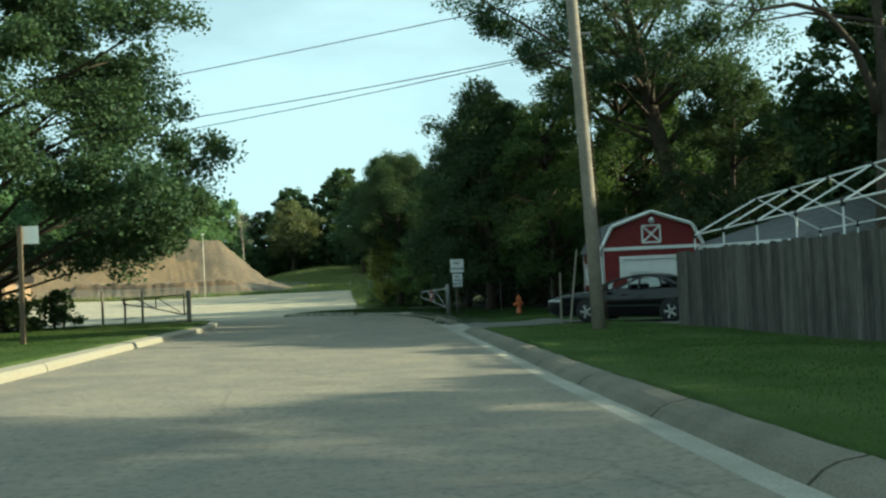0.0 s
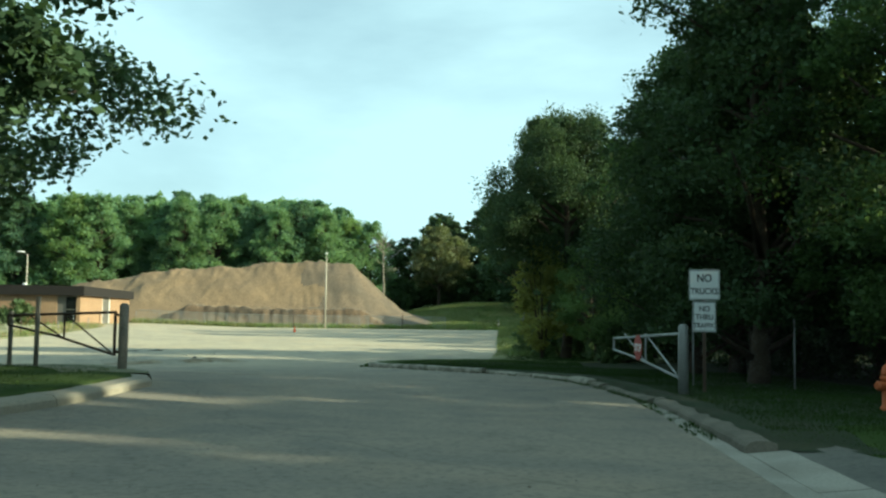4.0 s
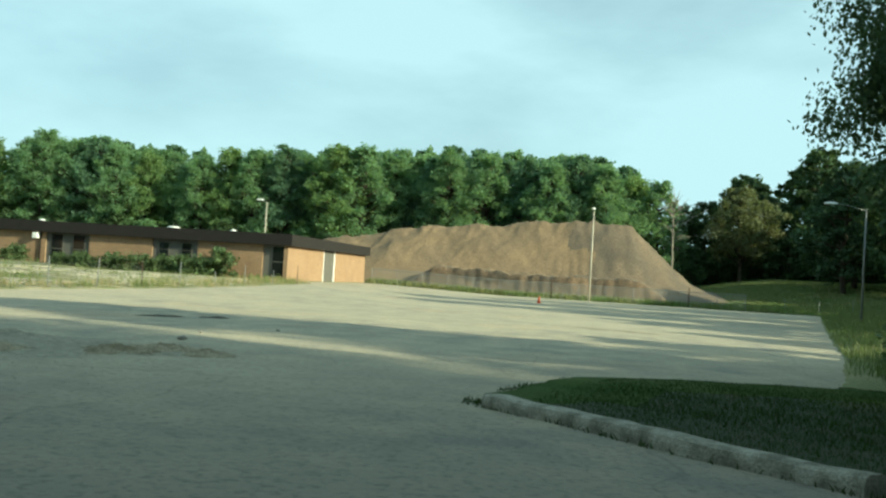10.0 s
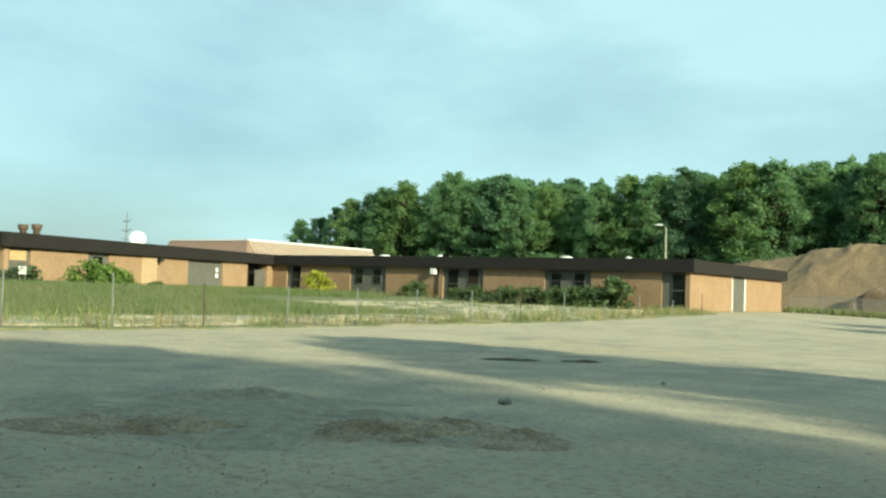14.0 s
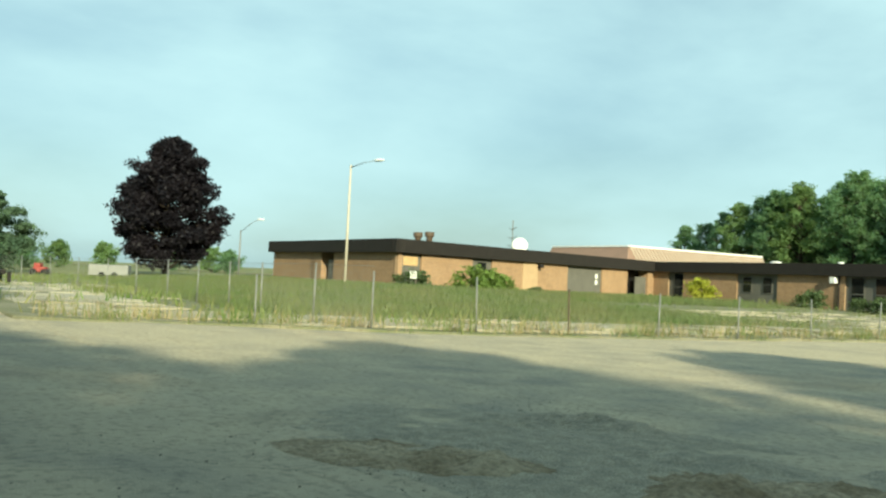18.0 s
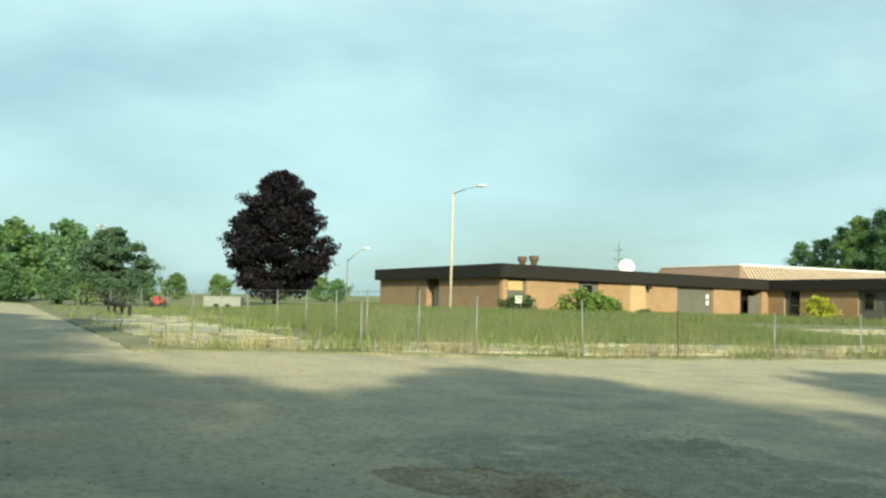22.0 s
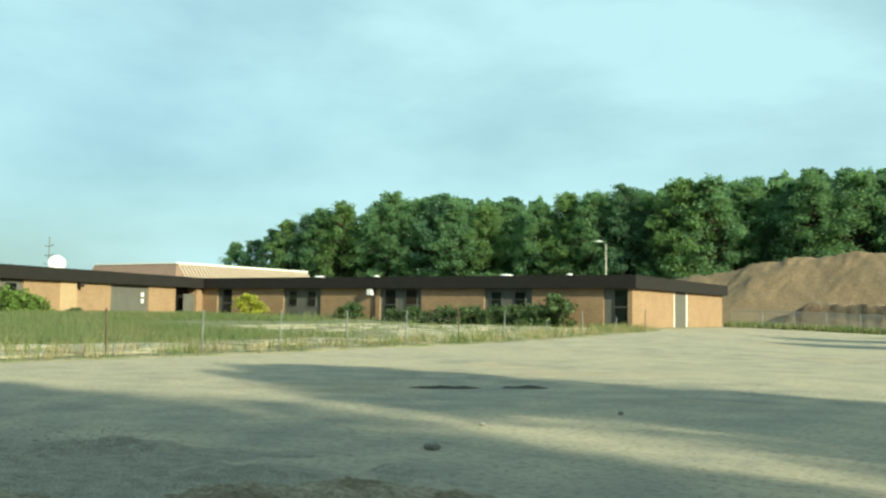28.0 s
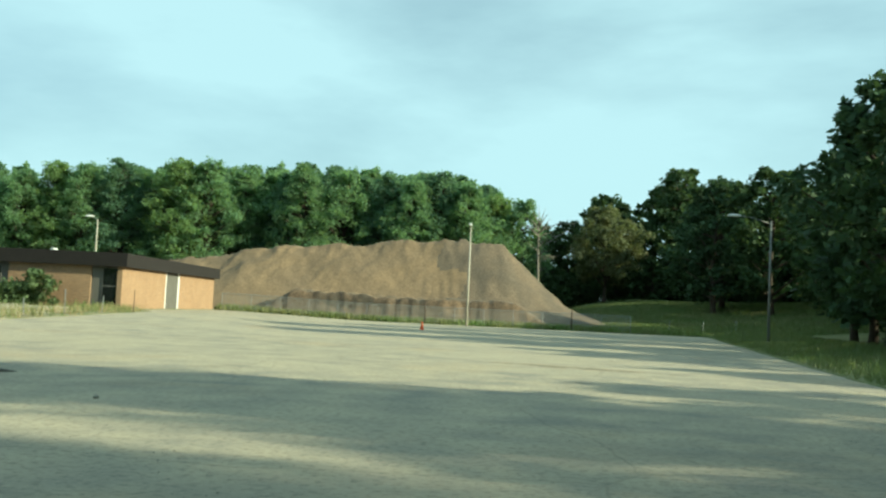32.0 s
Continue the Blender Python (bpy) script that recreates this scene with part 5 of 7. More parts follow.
# ---- loose stones and soil drifts on the lot ----
def pebbles(name, label, n, x0, x1, y0, y1, lo, hi, mat, seed, banks=False):
    rng = np.random.default_rng(seed)
    q = np.stack([rng.uniform(x0, x1, n), rng.uniform(y0, y1, n)], 1)
    q = q[paved(q[:, 0], q[:, 1], 0.3)]
    if banks:
        heap = np.exp(-((q[:, 0] + 2.4) / 2.2) ** 2 - ((q[:, 1] - 50.9) / 1.7) ** 2)
        q = q[rng.uniform(0, 1, len(q)) < (0.01 + 0.99 * heap) * (0.25 + 0.75 * (0.5 + 0.5 * wave(q[:, 0], q[:, 1], 3.7, 2)))]
    V, F = [], []
    for x, y in q:
        s = rng.uniform(lo, hi) * rng.uniform(0.5, 1)
        z = float(gz(x, y))
        b = len(V)
        a = rng.uniform(0, 6.28)
        ring = [(s * math.cos(a + k * 1.57) * rng.uniform(0.7, 1.2), s * math.sin(a + k * 1.57) * rng.uniform(0.7, 1.2)) for k in range(4)]
        V += [(x + u, y + v, z - 0.1 * s) for u, v in ring] + [(x + 0.6 * u, y + 0.6 * v, z + s * rng.uniform(0.35, 0.6)) for u, v in ring]
        F += [(b, b + 1, b + 5, b + 4), (b + 1, b + 2, b + 6, b + 5), (b + 2, b + 3, b + 7, b + 6), (b + 3, b, b + 4, b + 7), (b + 4, b + 5, b + 6, b + 7)]
    return tagged(new(name, mesh_of(name, V, F, mat)), label, "gravel", kind="stuff")


M_CLOD = material("dark_gravel", (0.225, 0.212, 0.175), 0.95, spread=0.3, scale=6, fine=40, island=0.45)
M_STONE = material("grey_stone", (0.235, 0.22, 0.185), 0.9, spread=0.25, scale=8, fine=40, island=0.35)
pebbles("loose_gravel", "loose grey gravel on the lot", 5200, -14, 10, 44, 62, 0.004, 0.012, M_STONE, 71)
pebbles("coarse_gravel", "coarse dark gravel and clods churned up on the lot", 60000, -9, 5, 46.8, 55.0, 0.004, 0.014, M_CLOD, 73, True)
pebbles("road_grit", "grit and crumbs on the street", 1500, -4, 9, 4, 44, 0.006, 0.018, M_STONE, 72)


def rock(x, y, s, seed, label):
    rng = np.random.default_rng(seed)
    bm = bmesh.new()
    bmesh.ops.create_icosphere(bm, subdivisions=2, radius=s)
    for v in bm.verts:
        v.co *= 1 + rng.uniform(-0.18, 0.18)
        v.co.z = v.co.z * 0.7 + s * 0.45
    ob = part("rock", bm, M_STONE, None)
    ob.location = (x, y, float(gz(x, y)))
    return tagged(ob, label, "rock")


rock(-1.46, 53.17, 0.075, 1, "fist-sized brown rock lying on the lot")
rock(-1.98, 55.0, 0.035, 2, "small pale stone lying on the lot")
rock(-1.2, 57.0, 0.035, 3, "small grey stone lying on the lot")


def drift(x, y, rx, ry, h, turn, mat, seed, label):
    """A low uneven drift of soil."""
    n = 30 + int(40 * max(rx, ry))
    V, F = [], []
    c, s = math.cos(turn), math.sin(turn)
    for j in range(n + 1):
        for i in range(n + 1):
            u, v = 2 * i / n - 1, 2 * j / n - 1
            px, py = x + c * u * rx - s * v * ry, y + s * u * rx + c * v * ry
            broad = noise.noise((px * 1.4, py * 1.4, seed)) + 0.7 * noise.noise((px * 3.9, py * 3.9, seed))
            rough = noise.noise((px * 9.0, py * 9.0, seed)) + 0.7 * noise.noise((px * 21, py * 21, seed)) + 0.4 * noise.noise((px * 43, py * 43, seed))
            swell = max(1 - u * u - v * v, -0.2) * (0.9 + 0.9 * broad) - 0.22
            V.append((px, py, float(gz(px, py)) + h * swell + 0.28 * h * rough * min(max(swell + 0.3, 0), 1) - (0.03 if u * u + v * v > 0.96 else 0)))
    for j in range(n):
        for i in range(n):
            F.append((j * (n + 1) + i, j * (n + 1) + i + 1, (j + 1) * (n + 1) + i + 1, (j + 1) * (n + 1) + i))
    ob = new("soil_drift", mesh_of("soil_drift", V, F, mat, True))
    return tagged(ob, label, "soil", kind="structure")


M_SOIL = material("brown_soil", (0.175, 0.138, 0.085), 0.95, spread=0.4, scale=3, fine=25, bump=0.9, tint=(0.310, 0.262, 0.180))
M_RUBBLE = material("dark_rubble", (0.265, 0.245, 0.192), 0.95, spread=0.4, scale=7, fine=60, bump=1.4, tint=(0.375, 0.335, 0.250))
M_DAMP = material("damp_soil", (0.052, 0.046, 0.036), 0.95, spread=0.35, scale=3, fine=25, bump=0.9, tint=(0.085, 0.075, 0.058))
drift(-2.3, 50.7, 3.2, 1.9, 0.045, 0.35, M_RUBBLE, 4, "broad churned patch of stony rubble")
drift(-0.7, 50.8, 1.5, 0.75, 0.10, 0.5, M_SOIL, 1, "low dark drift of crumbly soil")
drift(-2.7, 49.3, 1.2, 0.55, 0.085, 0.7, M_SOIL, 9, "low drift of crumbly brown soil")
drift(-3.7, 51.4, 1.1, 0.7, 0.09, 1.0, M_RUBBLE, 8, "churned heap of stony rubble")
drift(-4.87, 59.0, 0.62, 0.2, 0.05, 0.7, M_DAMP, 5, "small dark damp patch of soil")
drift(-3.9, 59.85, 0.42, 0.16, 0.045, 0.7, M_DAMP, 6, "small dark damp patch of soil")
drift(5.9, 68.0, 2.6, 0.5, 0.02, -0.4, M_SOIL, 7, "brown stain of soil across the lot")

# ---- fences of wire ----
def wire_mesh(p0, p1, z0, z1, step, thick, mat=None):
    """Crossing wires of a chain-link mesh as thin flat strips."""
    a, b = Vector((*p0, 0)), Vector((*p1, 0))
    d = b - a
    L, h = d.length, z1 - z0
    d.normalize()
    q = []
    n = int((L + h) / step)
    for i in range(n):
        for sgn in (1, -1):
            s0 = i * step - (h if sgn > 0 else 0)
            lo, hi = (s0, s0 + h) if sgn > 0 else (s0 + 0, s0 - h)
            pts = []
            for s, t in ((lo, 0.0), (hi, 1.0)):
                pts.append((s, t))
            (sa, ta), (sb, tb) = pts
            if sa == sb:
                continue

            def clip(s):
                return ta + (tb - ta) * (s - sa) / (sb - sa)
            lo_s, hi_s = max(min(sa, sb), 0), min(max(sa, sb), L)
            if hi_s - lo_s < 0.02:
                continue
            for s1, s2 in ((lo_s, hi_s),):
                u, v = a + d * s1, a + d * s2
                c1, c2 = clip(s1), clip(s2)
                w = d * thick * 0.7
                n1 = Vector((u.x, u.y, z0 + h * c1 + float(gz(u.x, u.y))))
                n2 = Vector((v.x, v.y, z0 + h * c2 + float(gz(v.x, v.y))))
                q.append([n1 - w, n1 + w, n2 + w, n2 - w])
    return quads("wire_mesh", np.array([[tuple(p) for p in r] for r in q]), mat or M_GALV)


def post(parent, x, y, top, r=0.020, tilt=(0, 0), mat=None, name="post", base=None):
    z = float(land(x, y)) if base is None else base
    return part(name, tube([(x, y, z - 0.25), (x + tilt[0], y + tilt[1], z + top)], r, 8), mat or M_GALV, parent, "", True)


fence = thing("chain_link_fence", "chain-link fence with leaning steel posts along the lot", "fence")
FP = [(-17.1, 53.5), (-16.25, 55.95), (-15.9, 58.6), (-15.2, 60.85), (-14.9, 63.55), (-14.6, 66.2), (-14.4, 69.0), (-14.1, 71.7), (-13.7, 74.5), (-13.66, 77.7), (-13.45, 81.2), (-13.5, 84.9), (-13.55, 89.1), (-14.0, 94.5)]
for i, (x, y) in enumerate(FP):
    top = 1.32 if i < 9 else (1.3, 0.9, 1.25, 1.0, 1.35)[i - 9]
    post(fence, x, y, top, tilt=(rnd.uniform(-0.05, 0.05), rnd.uniform(-0.05, 0.05)), mat=M_GALV if i % 5 != 3 else M_RUST)
for a, b in zip(FP[:9], FP[1:9]):
    part("wire_mesh", wire_mesh(a, b, 0.02, 1.05 + rnd.uniform(-0.2, 0.1), 0.10, 0.0016), None, fence)
M_FARWIRE = material("bright_wire", (0.36, 0.36, 0.33), 0.6, 0.1, spread=0.15, scale=3, fine=30, bump=0)
fence2 = thing("chain_link_fence", "long chain-link fence round the western yard", "fence")
FW = [(-16.25, 55.95), (-18.7, 55.6), (-21.8, 55.4), (-25.0, 55.6), (-28.6, 55.7), (-32.2, 55.7), (-36.0, 55.5), (-40.0, 55.2), (-44.5, 54.8), (-49.0, 54.3), (-54.0, 53.6), (-60.0, 52.5), (-66.0, 51.0)]
for i, (x, y) in enumerate(FW[1:]):
    post(fence2, x, y, 1.46, 0.022, tilt=(rnd.uniform(-0.08, 0.08), rnd.uniform(-0.06, 0.06)))
for a, b in zip(FW, FW[1:]):
    part("wire_mesh", wire_mesh(a, b, 0.03, 1.4, 0.12, 0.0032, M_FARWIRE), None, fence2)
    part("top_rail", tube([(*a, float(land(*a)) + 1.43), (*b, float(land(*b)) + 1.43)], 0.006, 5), M_GALV, fence2)
fence3 = thing("chain_link_fence", "chain-link fence between the lot and the dirt mound", "fence")
for i in range(15):
    x = -16.4 + i * 2.35
    post(fence3, x, 121.7, 1.55 + (0.35 if i in (7, 12) else 0), mat=M_RUST if i in (6, 7, 12) else M_GALV, r=0.045 if i in (7, 12) else 0.03)
    if i < 14:
        part("wire_mesh", wire_mesh((x, 121.7), (x + 2.35, 121.7), 0.05, 1.45, 0.11, 0.0095, M_FARWIRE), None, fence3)
        part("top_rail", tube([(x, 121.7, float(land(x, 121.7)) + 1.5), (x + 2.35, 121.7, float(land(x + 2.35, 121.7)) + 1.5)], 0.022, 6), M_GALV, fence3)
for i, x in enumerate((20, 23, 26, 29)):
    post(fence3, x, 123.5 + i, 1.2)

# ---- street lamps ----
def street_lamp(x, y, height, arm, turn, mat, label, rise=0.5, base=None):
    t = thing("street_lamp", label, "street lamp", (x, y, float(land(x, y)) if base is None else base), turn, "lamps of the parking lot")
    part("pole", tube([(0, 0, -0.4), (0, 0, height * 0.5), (0, 0, height)], [0.085, 0.07, 0.05], 10), mat, t, "", True)
    part("base_flange", tube([(0, 0, -0.1), (0, 0, 0.12)], 0.17, 10), M_CONC, t)
    if arm:
        part("arm", tube([(0, 0, height - 0.15), (arm * 0.45, 0, height + rise * 0.6), (arm * 0.8, 0, height + rise)], [0.030, 0.020, 0.018], 7), M_GALV, t, "", True)
    a = arm * 0.8
    bm = bmesh.new()
    bmesh.ops.create_uvsphere(bm, u_segments=12, v_segments=8, radius=1)
    for v in bm.verts:
        v.co = Vector((a + 0.3 + v.co.x * 0.42, v.co.y * 0.17, height + (rise if arm else 0.1) + v.co.z * (0.11 if v.co.z > 0 else 0.06)))
    part("lamp_head", bm, M_WHITE, t, "pale cobra-head luminaire", True)
    return t


street_lamp(3.4, 119.4, 7.9, 0.12, -95, M_POST, "white-painted lamp post before the dirt mound", 0.15)
street_lamp(20.9, 101.5, 7.2, 2.3, 178, M_GALV, "grey steel street lamp with a long arm", 0.25)
street_lamp(-46.2, 69.7, 7.0, 2.6, 15, M_POST, "tall white lamp post in the meadow", 0.12)
street_lamp(-29.3, 127.6, 7.3, 0.5, 190, M_POST, "white lamp post behind the building", 0.25)
street_lamp(-72.5, 72.6, 4.0, 2.2, 30, M_GALV, "steel street lamp beyond the building", 0.9, 0.6)


# ---- utility pole, wires, stakes ----
def on_land(x, y):
    return float(land(x, y))


pole = thing("utility_pole", "weathered grey wooden utility pole leaning over the lawn", "pole", (7.5, 17.3, on_land(7.5, 17.3)))
part("shaft", tube([(0.0, 0, -0.6), (-0.10, 0, 3.0), (-0.26, 0, 6.5), (-0.42, 0, 10.5)], [0.165, 0.155, 0.14, 0.12], 14), M_POLE, pole, "", True)
part("ground_wire", tube([(0.17, -0.10, 0.0), (0.05, -0.11, 3.0), (-0.12, -0.1, 6.5)], 0.012, 5), M_RUST, pole)
for z in (6.1, 6.9, 8.6):
    part("bracket", tube([(-0.25, 0, z), (0.08, -0.12, z + 0.02)], 0.035, 6), M_GALV, pole)
for name, a, b, sag in (("overhead_wire", (7.1, 17.3, 8.5), (-22, 38.0, 6.55), 0.2), ("overhead_wire", (7.1, 17.3, 7.2), (-22, 44.5, 6.6), 0.6), ("overhead_wire", (7.1, 17.3, 7.22), (-22, 38.0, 6.6), 0.6), ("overhead_wire", (7.1, 17.3, 8.9), (25, 15.0, 6.9), 0.3)):
    pts = []
    for i in range(25):
        s = i / 24
        p = Vector(a).lerp(Vector(b), s)
        p.z -= sag * 4 * s * (1 - s)
        pts.append(p)
    tagged(part(name, tube(pts, 0.012, 5), M_BLACK, None), "thin black overhead wire crossing the street", "wire", "overhead wires")
for x, y, tilt, h in ((8.32, 21.3, (0.03, 0.0), 1.45), (8.5, 21.15, (0.36, 0.1), 2.05)):
    s = thing("wooden_stake", "thin weathered wooden stake beside the driveway", "stake", (x, y, on_land(x, y)), 0, "stakes by the driveway")
    part("rod", tube([(0, 0, -0.2), (tilt[0], tilt[1], h)], [0.03, 0.022], 6), M_POLE, s)


# ---- the parked car ----
def loft(rings):
    bm = bmesh.new()
    rs = [[bm.verts.new(p) for p in r] for r in rings]
    n = len(rs[0])
    for a, b in zip(rs, rs[1:]):
        for k in range(n):
            bm.faces.new((a[k], a[(k + 1) % n], b[(k + 1) % n], b[k]))
    bm.faces.new(rs[0][::-1])
    bm.faces.new(rs[-1])
    return bm


M_CARGLASS = material("car_glass", (0.75, 0.80, 0.80), 0.02, spread=0.0, bump=0, spec=0.5)
M_CARGLASS.node_tree.nodes["Principled BSDF"].inputs["Transmission Weight"].default_value = 1.0
M_CARGLASS.node_tree.nodes["Principled BSDF"].inputs["IOR"].default_value = 1.02


def make_car(place):
    car = thing("parked_car", "black four-door saloon with five-spoke alloy wheels", "car")
    car.matrix_world = place
    # stations from nose to tail: x forward, half width, sill, waist, deck height
    st = ((3.00, 0.58, 0.34, 0.52, 0.60), (2.90, 0.74, 0.25, 0.56, 0.68), (2.58, 0.84, 0.15, 0.63, 0.77), (1.9, 0.88, 0.15, 0.69, 0.88), (1.25, 0.90, 0.15, 0.73, 0.95), (0.4, 0.91, 0.15, 0.74, 0.97),
          (-0.6, 0.91, 0.15, 0.76, 0.99), (-1.4, 0.90, 0.15, 0.78, 1.01), (-1.9, 0.87, 0.24, 0.80, 1.02), (-2.25, 0.80, 0.30, 0.78, 0.99), (-2.42, 0.66, 0.36, 0.72, 0.90))
    rings = []
    for x, w, lo, mid, hi in st:
        rings.append([(x, s * a * w, z) for s, a, z in ((1, 0.80, lo), (1, 0.98, lo + 0.08), (1, 1.0, mid), (1, 0.95, (mid + hi) / 2 + 0.05), (1, 0.80, hi), (1, 0.4, hi + 0.03), (-1, 0.4, hi + 0.03), (-1, 0.80, hi),
                                                       (-1, 0.95, (mid + hi) / 2 + 0.05), (-1, 1.0, mid), (-1, 0.98, lo + 0.08), (-1, 0.80, lo))])
    part("body", loft(rings), M_CAR, car, "glossy black paintwork", True)
    roof = ((0.36, 0.60, 1.31), (0.0, 0.63, 1.375), (-0.45, 0.64, 1.385), (-0.85, 0.63, 1.345), (-1.12, 0.59, 1.265))
    part("roof", loft([[(x, s * w * a, z + d) for s, a, d in ((1, 1.0, -0.05), (1, 0.93, 0.0), (1, 0.5, 0.02), (-1, 0.5, 0.02), (-1, 0.93, 0.0), (-1, 1.0, -0.05), (-1, 0.9, -0.04), (1, 0.9, -0.04))] for x, w, z in roof]), M_CAR, car, "", True)
    for s in (1, -1):
        for name, p, q, r in (("front_pillar", (1.34, 0.80, 0.94), (0.36, 0.60, 1.29), 0.035), ("centre_pillar", (-0.36, 0.83, 0.97), (-0.34, 0.635, 1.34), 0.035), ("rear_pillar", (-1.72, 0.72, 1.01), (-1.08, 0.59, 1.25), 0.075)):
            part(name, tube([(p[0], s * p[1], p[2]), (q[0], s * q[1], q[2])], r, 6), M_CAR, car)
        for x in (0.30, -0.75):
            part("seat_back", box(x - 0.32, x - 0.18, s * 0.36 - 0.24, s * 0.36 + 0.24, 0.8, 1.12, bevel=0.04), M_TYRE, car, "dark seat back")

    def pane(name, pts):
        bm = bmesh.new()
        a = [bm.verts.new(p) for p in pts]
        bm.faces.new(a)
        ob = part(name, bm, M_CARGLASS, car, "lightly tinted glass")
        ob.visible_shadow = False
    for s in (1, -1):
        pane("front_window", [(1.26, s * 0.80, 0.965), (0.34, s * 0.605, 1.28), (-0.32, s * 0.635, 1.335), (-0.34, s * 0.83, 0.985)])
        pane("rear_window", [(-0.38, s * 0.83, 0.985), (-0.36, s * 0.635, 1.335), (-0.85, s * 0.625, 1.30), (-1.10, s * 0.60, 1.23), (-1.66, s * 0.74, 1.02)])
    pane("windscreen", [(1.32, 0.76, 0.96), (1.32, -0.76, 0.96), (0.37, -0.56, 1.30), (0.37, 0.56, 1.30)])
    pane("back_screen", [(-1.74, 0.66, 1.03), (-1.74, -0.66, 1.03), (-1.12, -0.55, 1.25), (-1.12, 0.55, 1.25)])
    for s in (1, -1):
        bm = bmesh.new()
        plan = ((2.97, 0.44), (2.93, 0.66), (2.87, 0.765), (2.62, 0.855), (2.36, 0.885), (2.40, 0.80), (2.66, 0.60))
        lo = [bm.verts.new((u, s * v, 0.625)) for u, v in plan]
        hi = [bm.verts.new((u - 0.03, s * v * 0.985, 0.70 - 0.035 * (u - 2.36))) for u, v in plan]
        bm.faces.new(lo)
        bm.faces.new(hi)
        for k in range(7):
            bm.faces.new((lo[k], lo[(k + 1) % 7], hi[(k + 1) % 7], hi[k]))
        bmesh.ops.recalc_face_normals(bm, faces=bm.faces)
        part("headlight", bm, M_LAMP, car, "clear plastic headlight")
        part("tail_light", box(-2.40, -2.20, s * 0.60 - 0.15, s * 0.60 + 0.15, 0.72, 0.88), M_SIGNRED, car, "red tail light")
        part("door_mirror", box(0.62, 0.80, s * 0.98 - 0.10, s * 0.98 + 0.10, 0.97, 1.10, bevel=0.03), M_CAR, car)
        part("door_handle", box(0.0, 0.2, s * 0.905 - 0.01, s * 0.905 + 0.02, 0.80, 0.83), M_CAR, car)
        part("side_moulding", box(-1.05, 1.0, s * 0.905 - 0.008, s * 0.905 + 0.014, 0.47, 0.52), M_BLACK, car)
        for x in (1.42, -1.40):
            # black disc on the body side, drawn for the shaded hollow round the wheel
            part("wheel_well_disc", tube([(x, s * 0.70, 0.34), (x, s * 0.905, 0.34)], 0.355, 20), M_BLACK, car, "black disc in place of the shaded wheel well")
            wheel = thing("wheel", "", "")
            wheel.parent = car
            wheel.location = (x, s * 0.80, 0.32)
            wheel.rotation_euler = (radians(-90 * s), 0, 0)
            bm = lathe([(0.21, -0.10), (0.31, -0.10), (0.325, -0.06), (0.325, 0.08), (0.31, 0.115), (0.215, 0.115)], 24)
            part("tyre", bm, M_TYRE, wheel, "", True)
            bm = lathe([(0.205, -0.02), (0.218, 0.10), (0.20, 0.118), (0.19, 0.10), (0.05, 0.03)], 20)
            for k in range(5):
                a = k * 2 * math.pi / 5
                tube([(0.03 * math.cos(a), 0.03 * math.sin(a), 0.10), (0.20 * math.cos(a), 0.20 * math.sin(a), 0.112)], [0.04, 0.03], 6, bm)
            part("rim", bm, M_RIM, wheel, "silver five-spoke rim")
    part("grille", box(2.94, 2.995, -0.34, 0.34, 0.50, 0.58), M_BLACK, car)
    part("front_bumper_vent", box(2.88, 2.98, -0.55, 0.55, 0.30, 0.40), M_BLACK, car)
    part("licence_plate", box(2.98, 3.008, -0.16, 0.16, 0.42, 0.49), M_SIGN, car)
    return car


cx, cy = 11.4, 22.39
make_car(pose(cx, cy, on_land(cx, cy) + 0.02, 0, 0, math.degrees(math.atan2(0.823, -0.567))) @ Matrix.Diagonal((0.96, 0.96, 0.985, 1)))


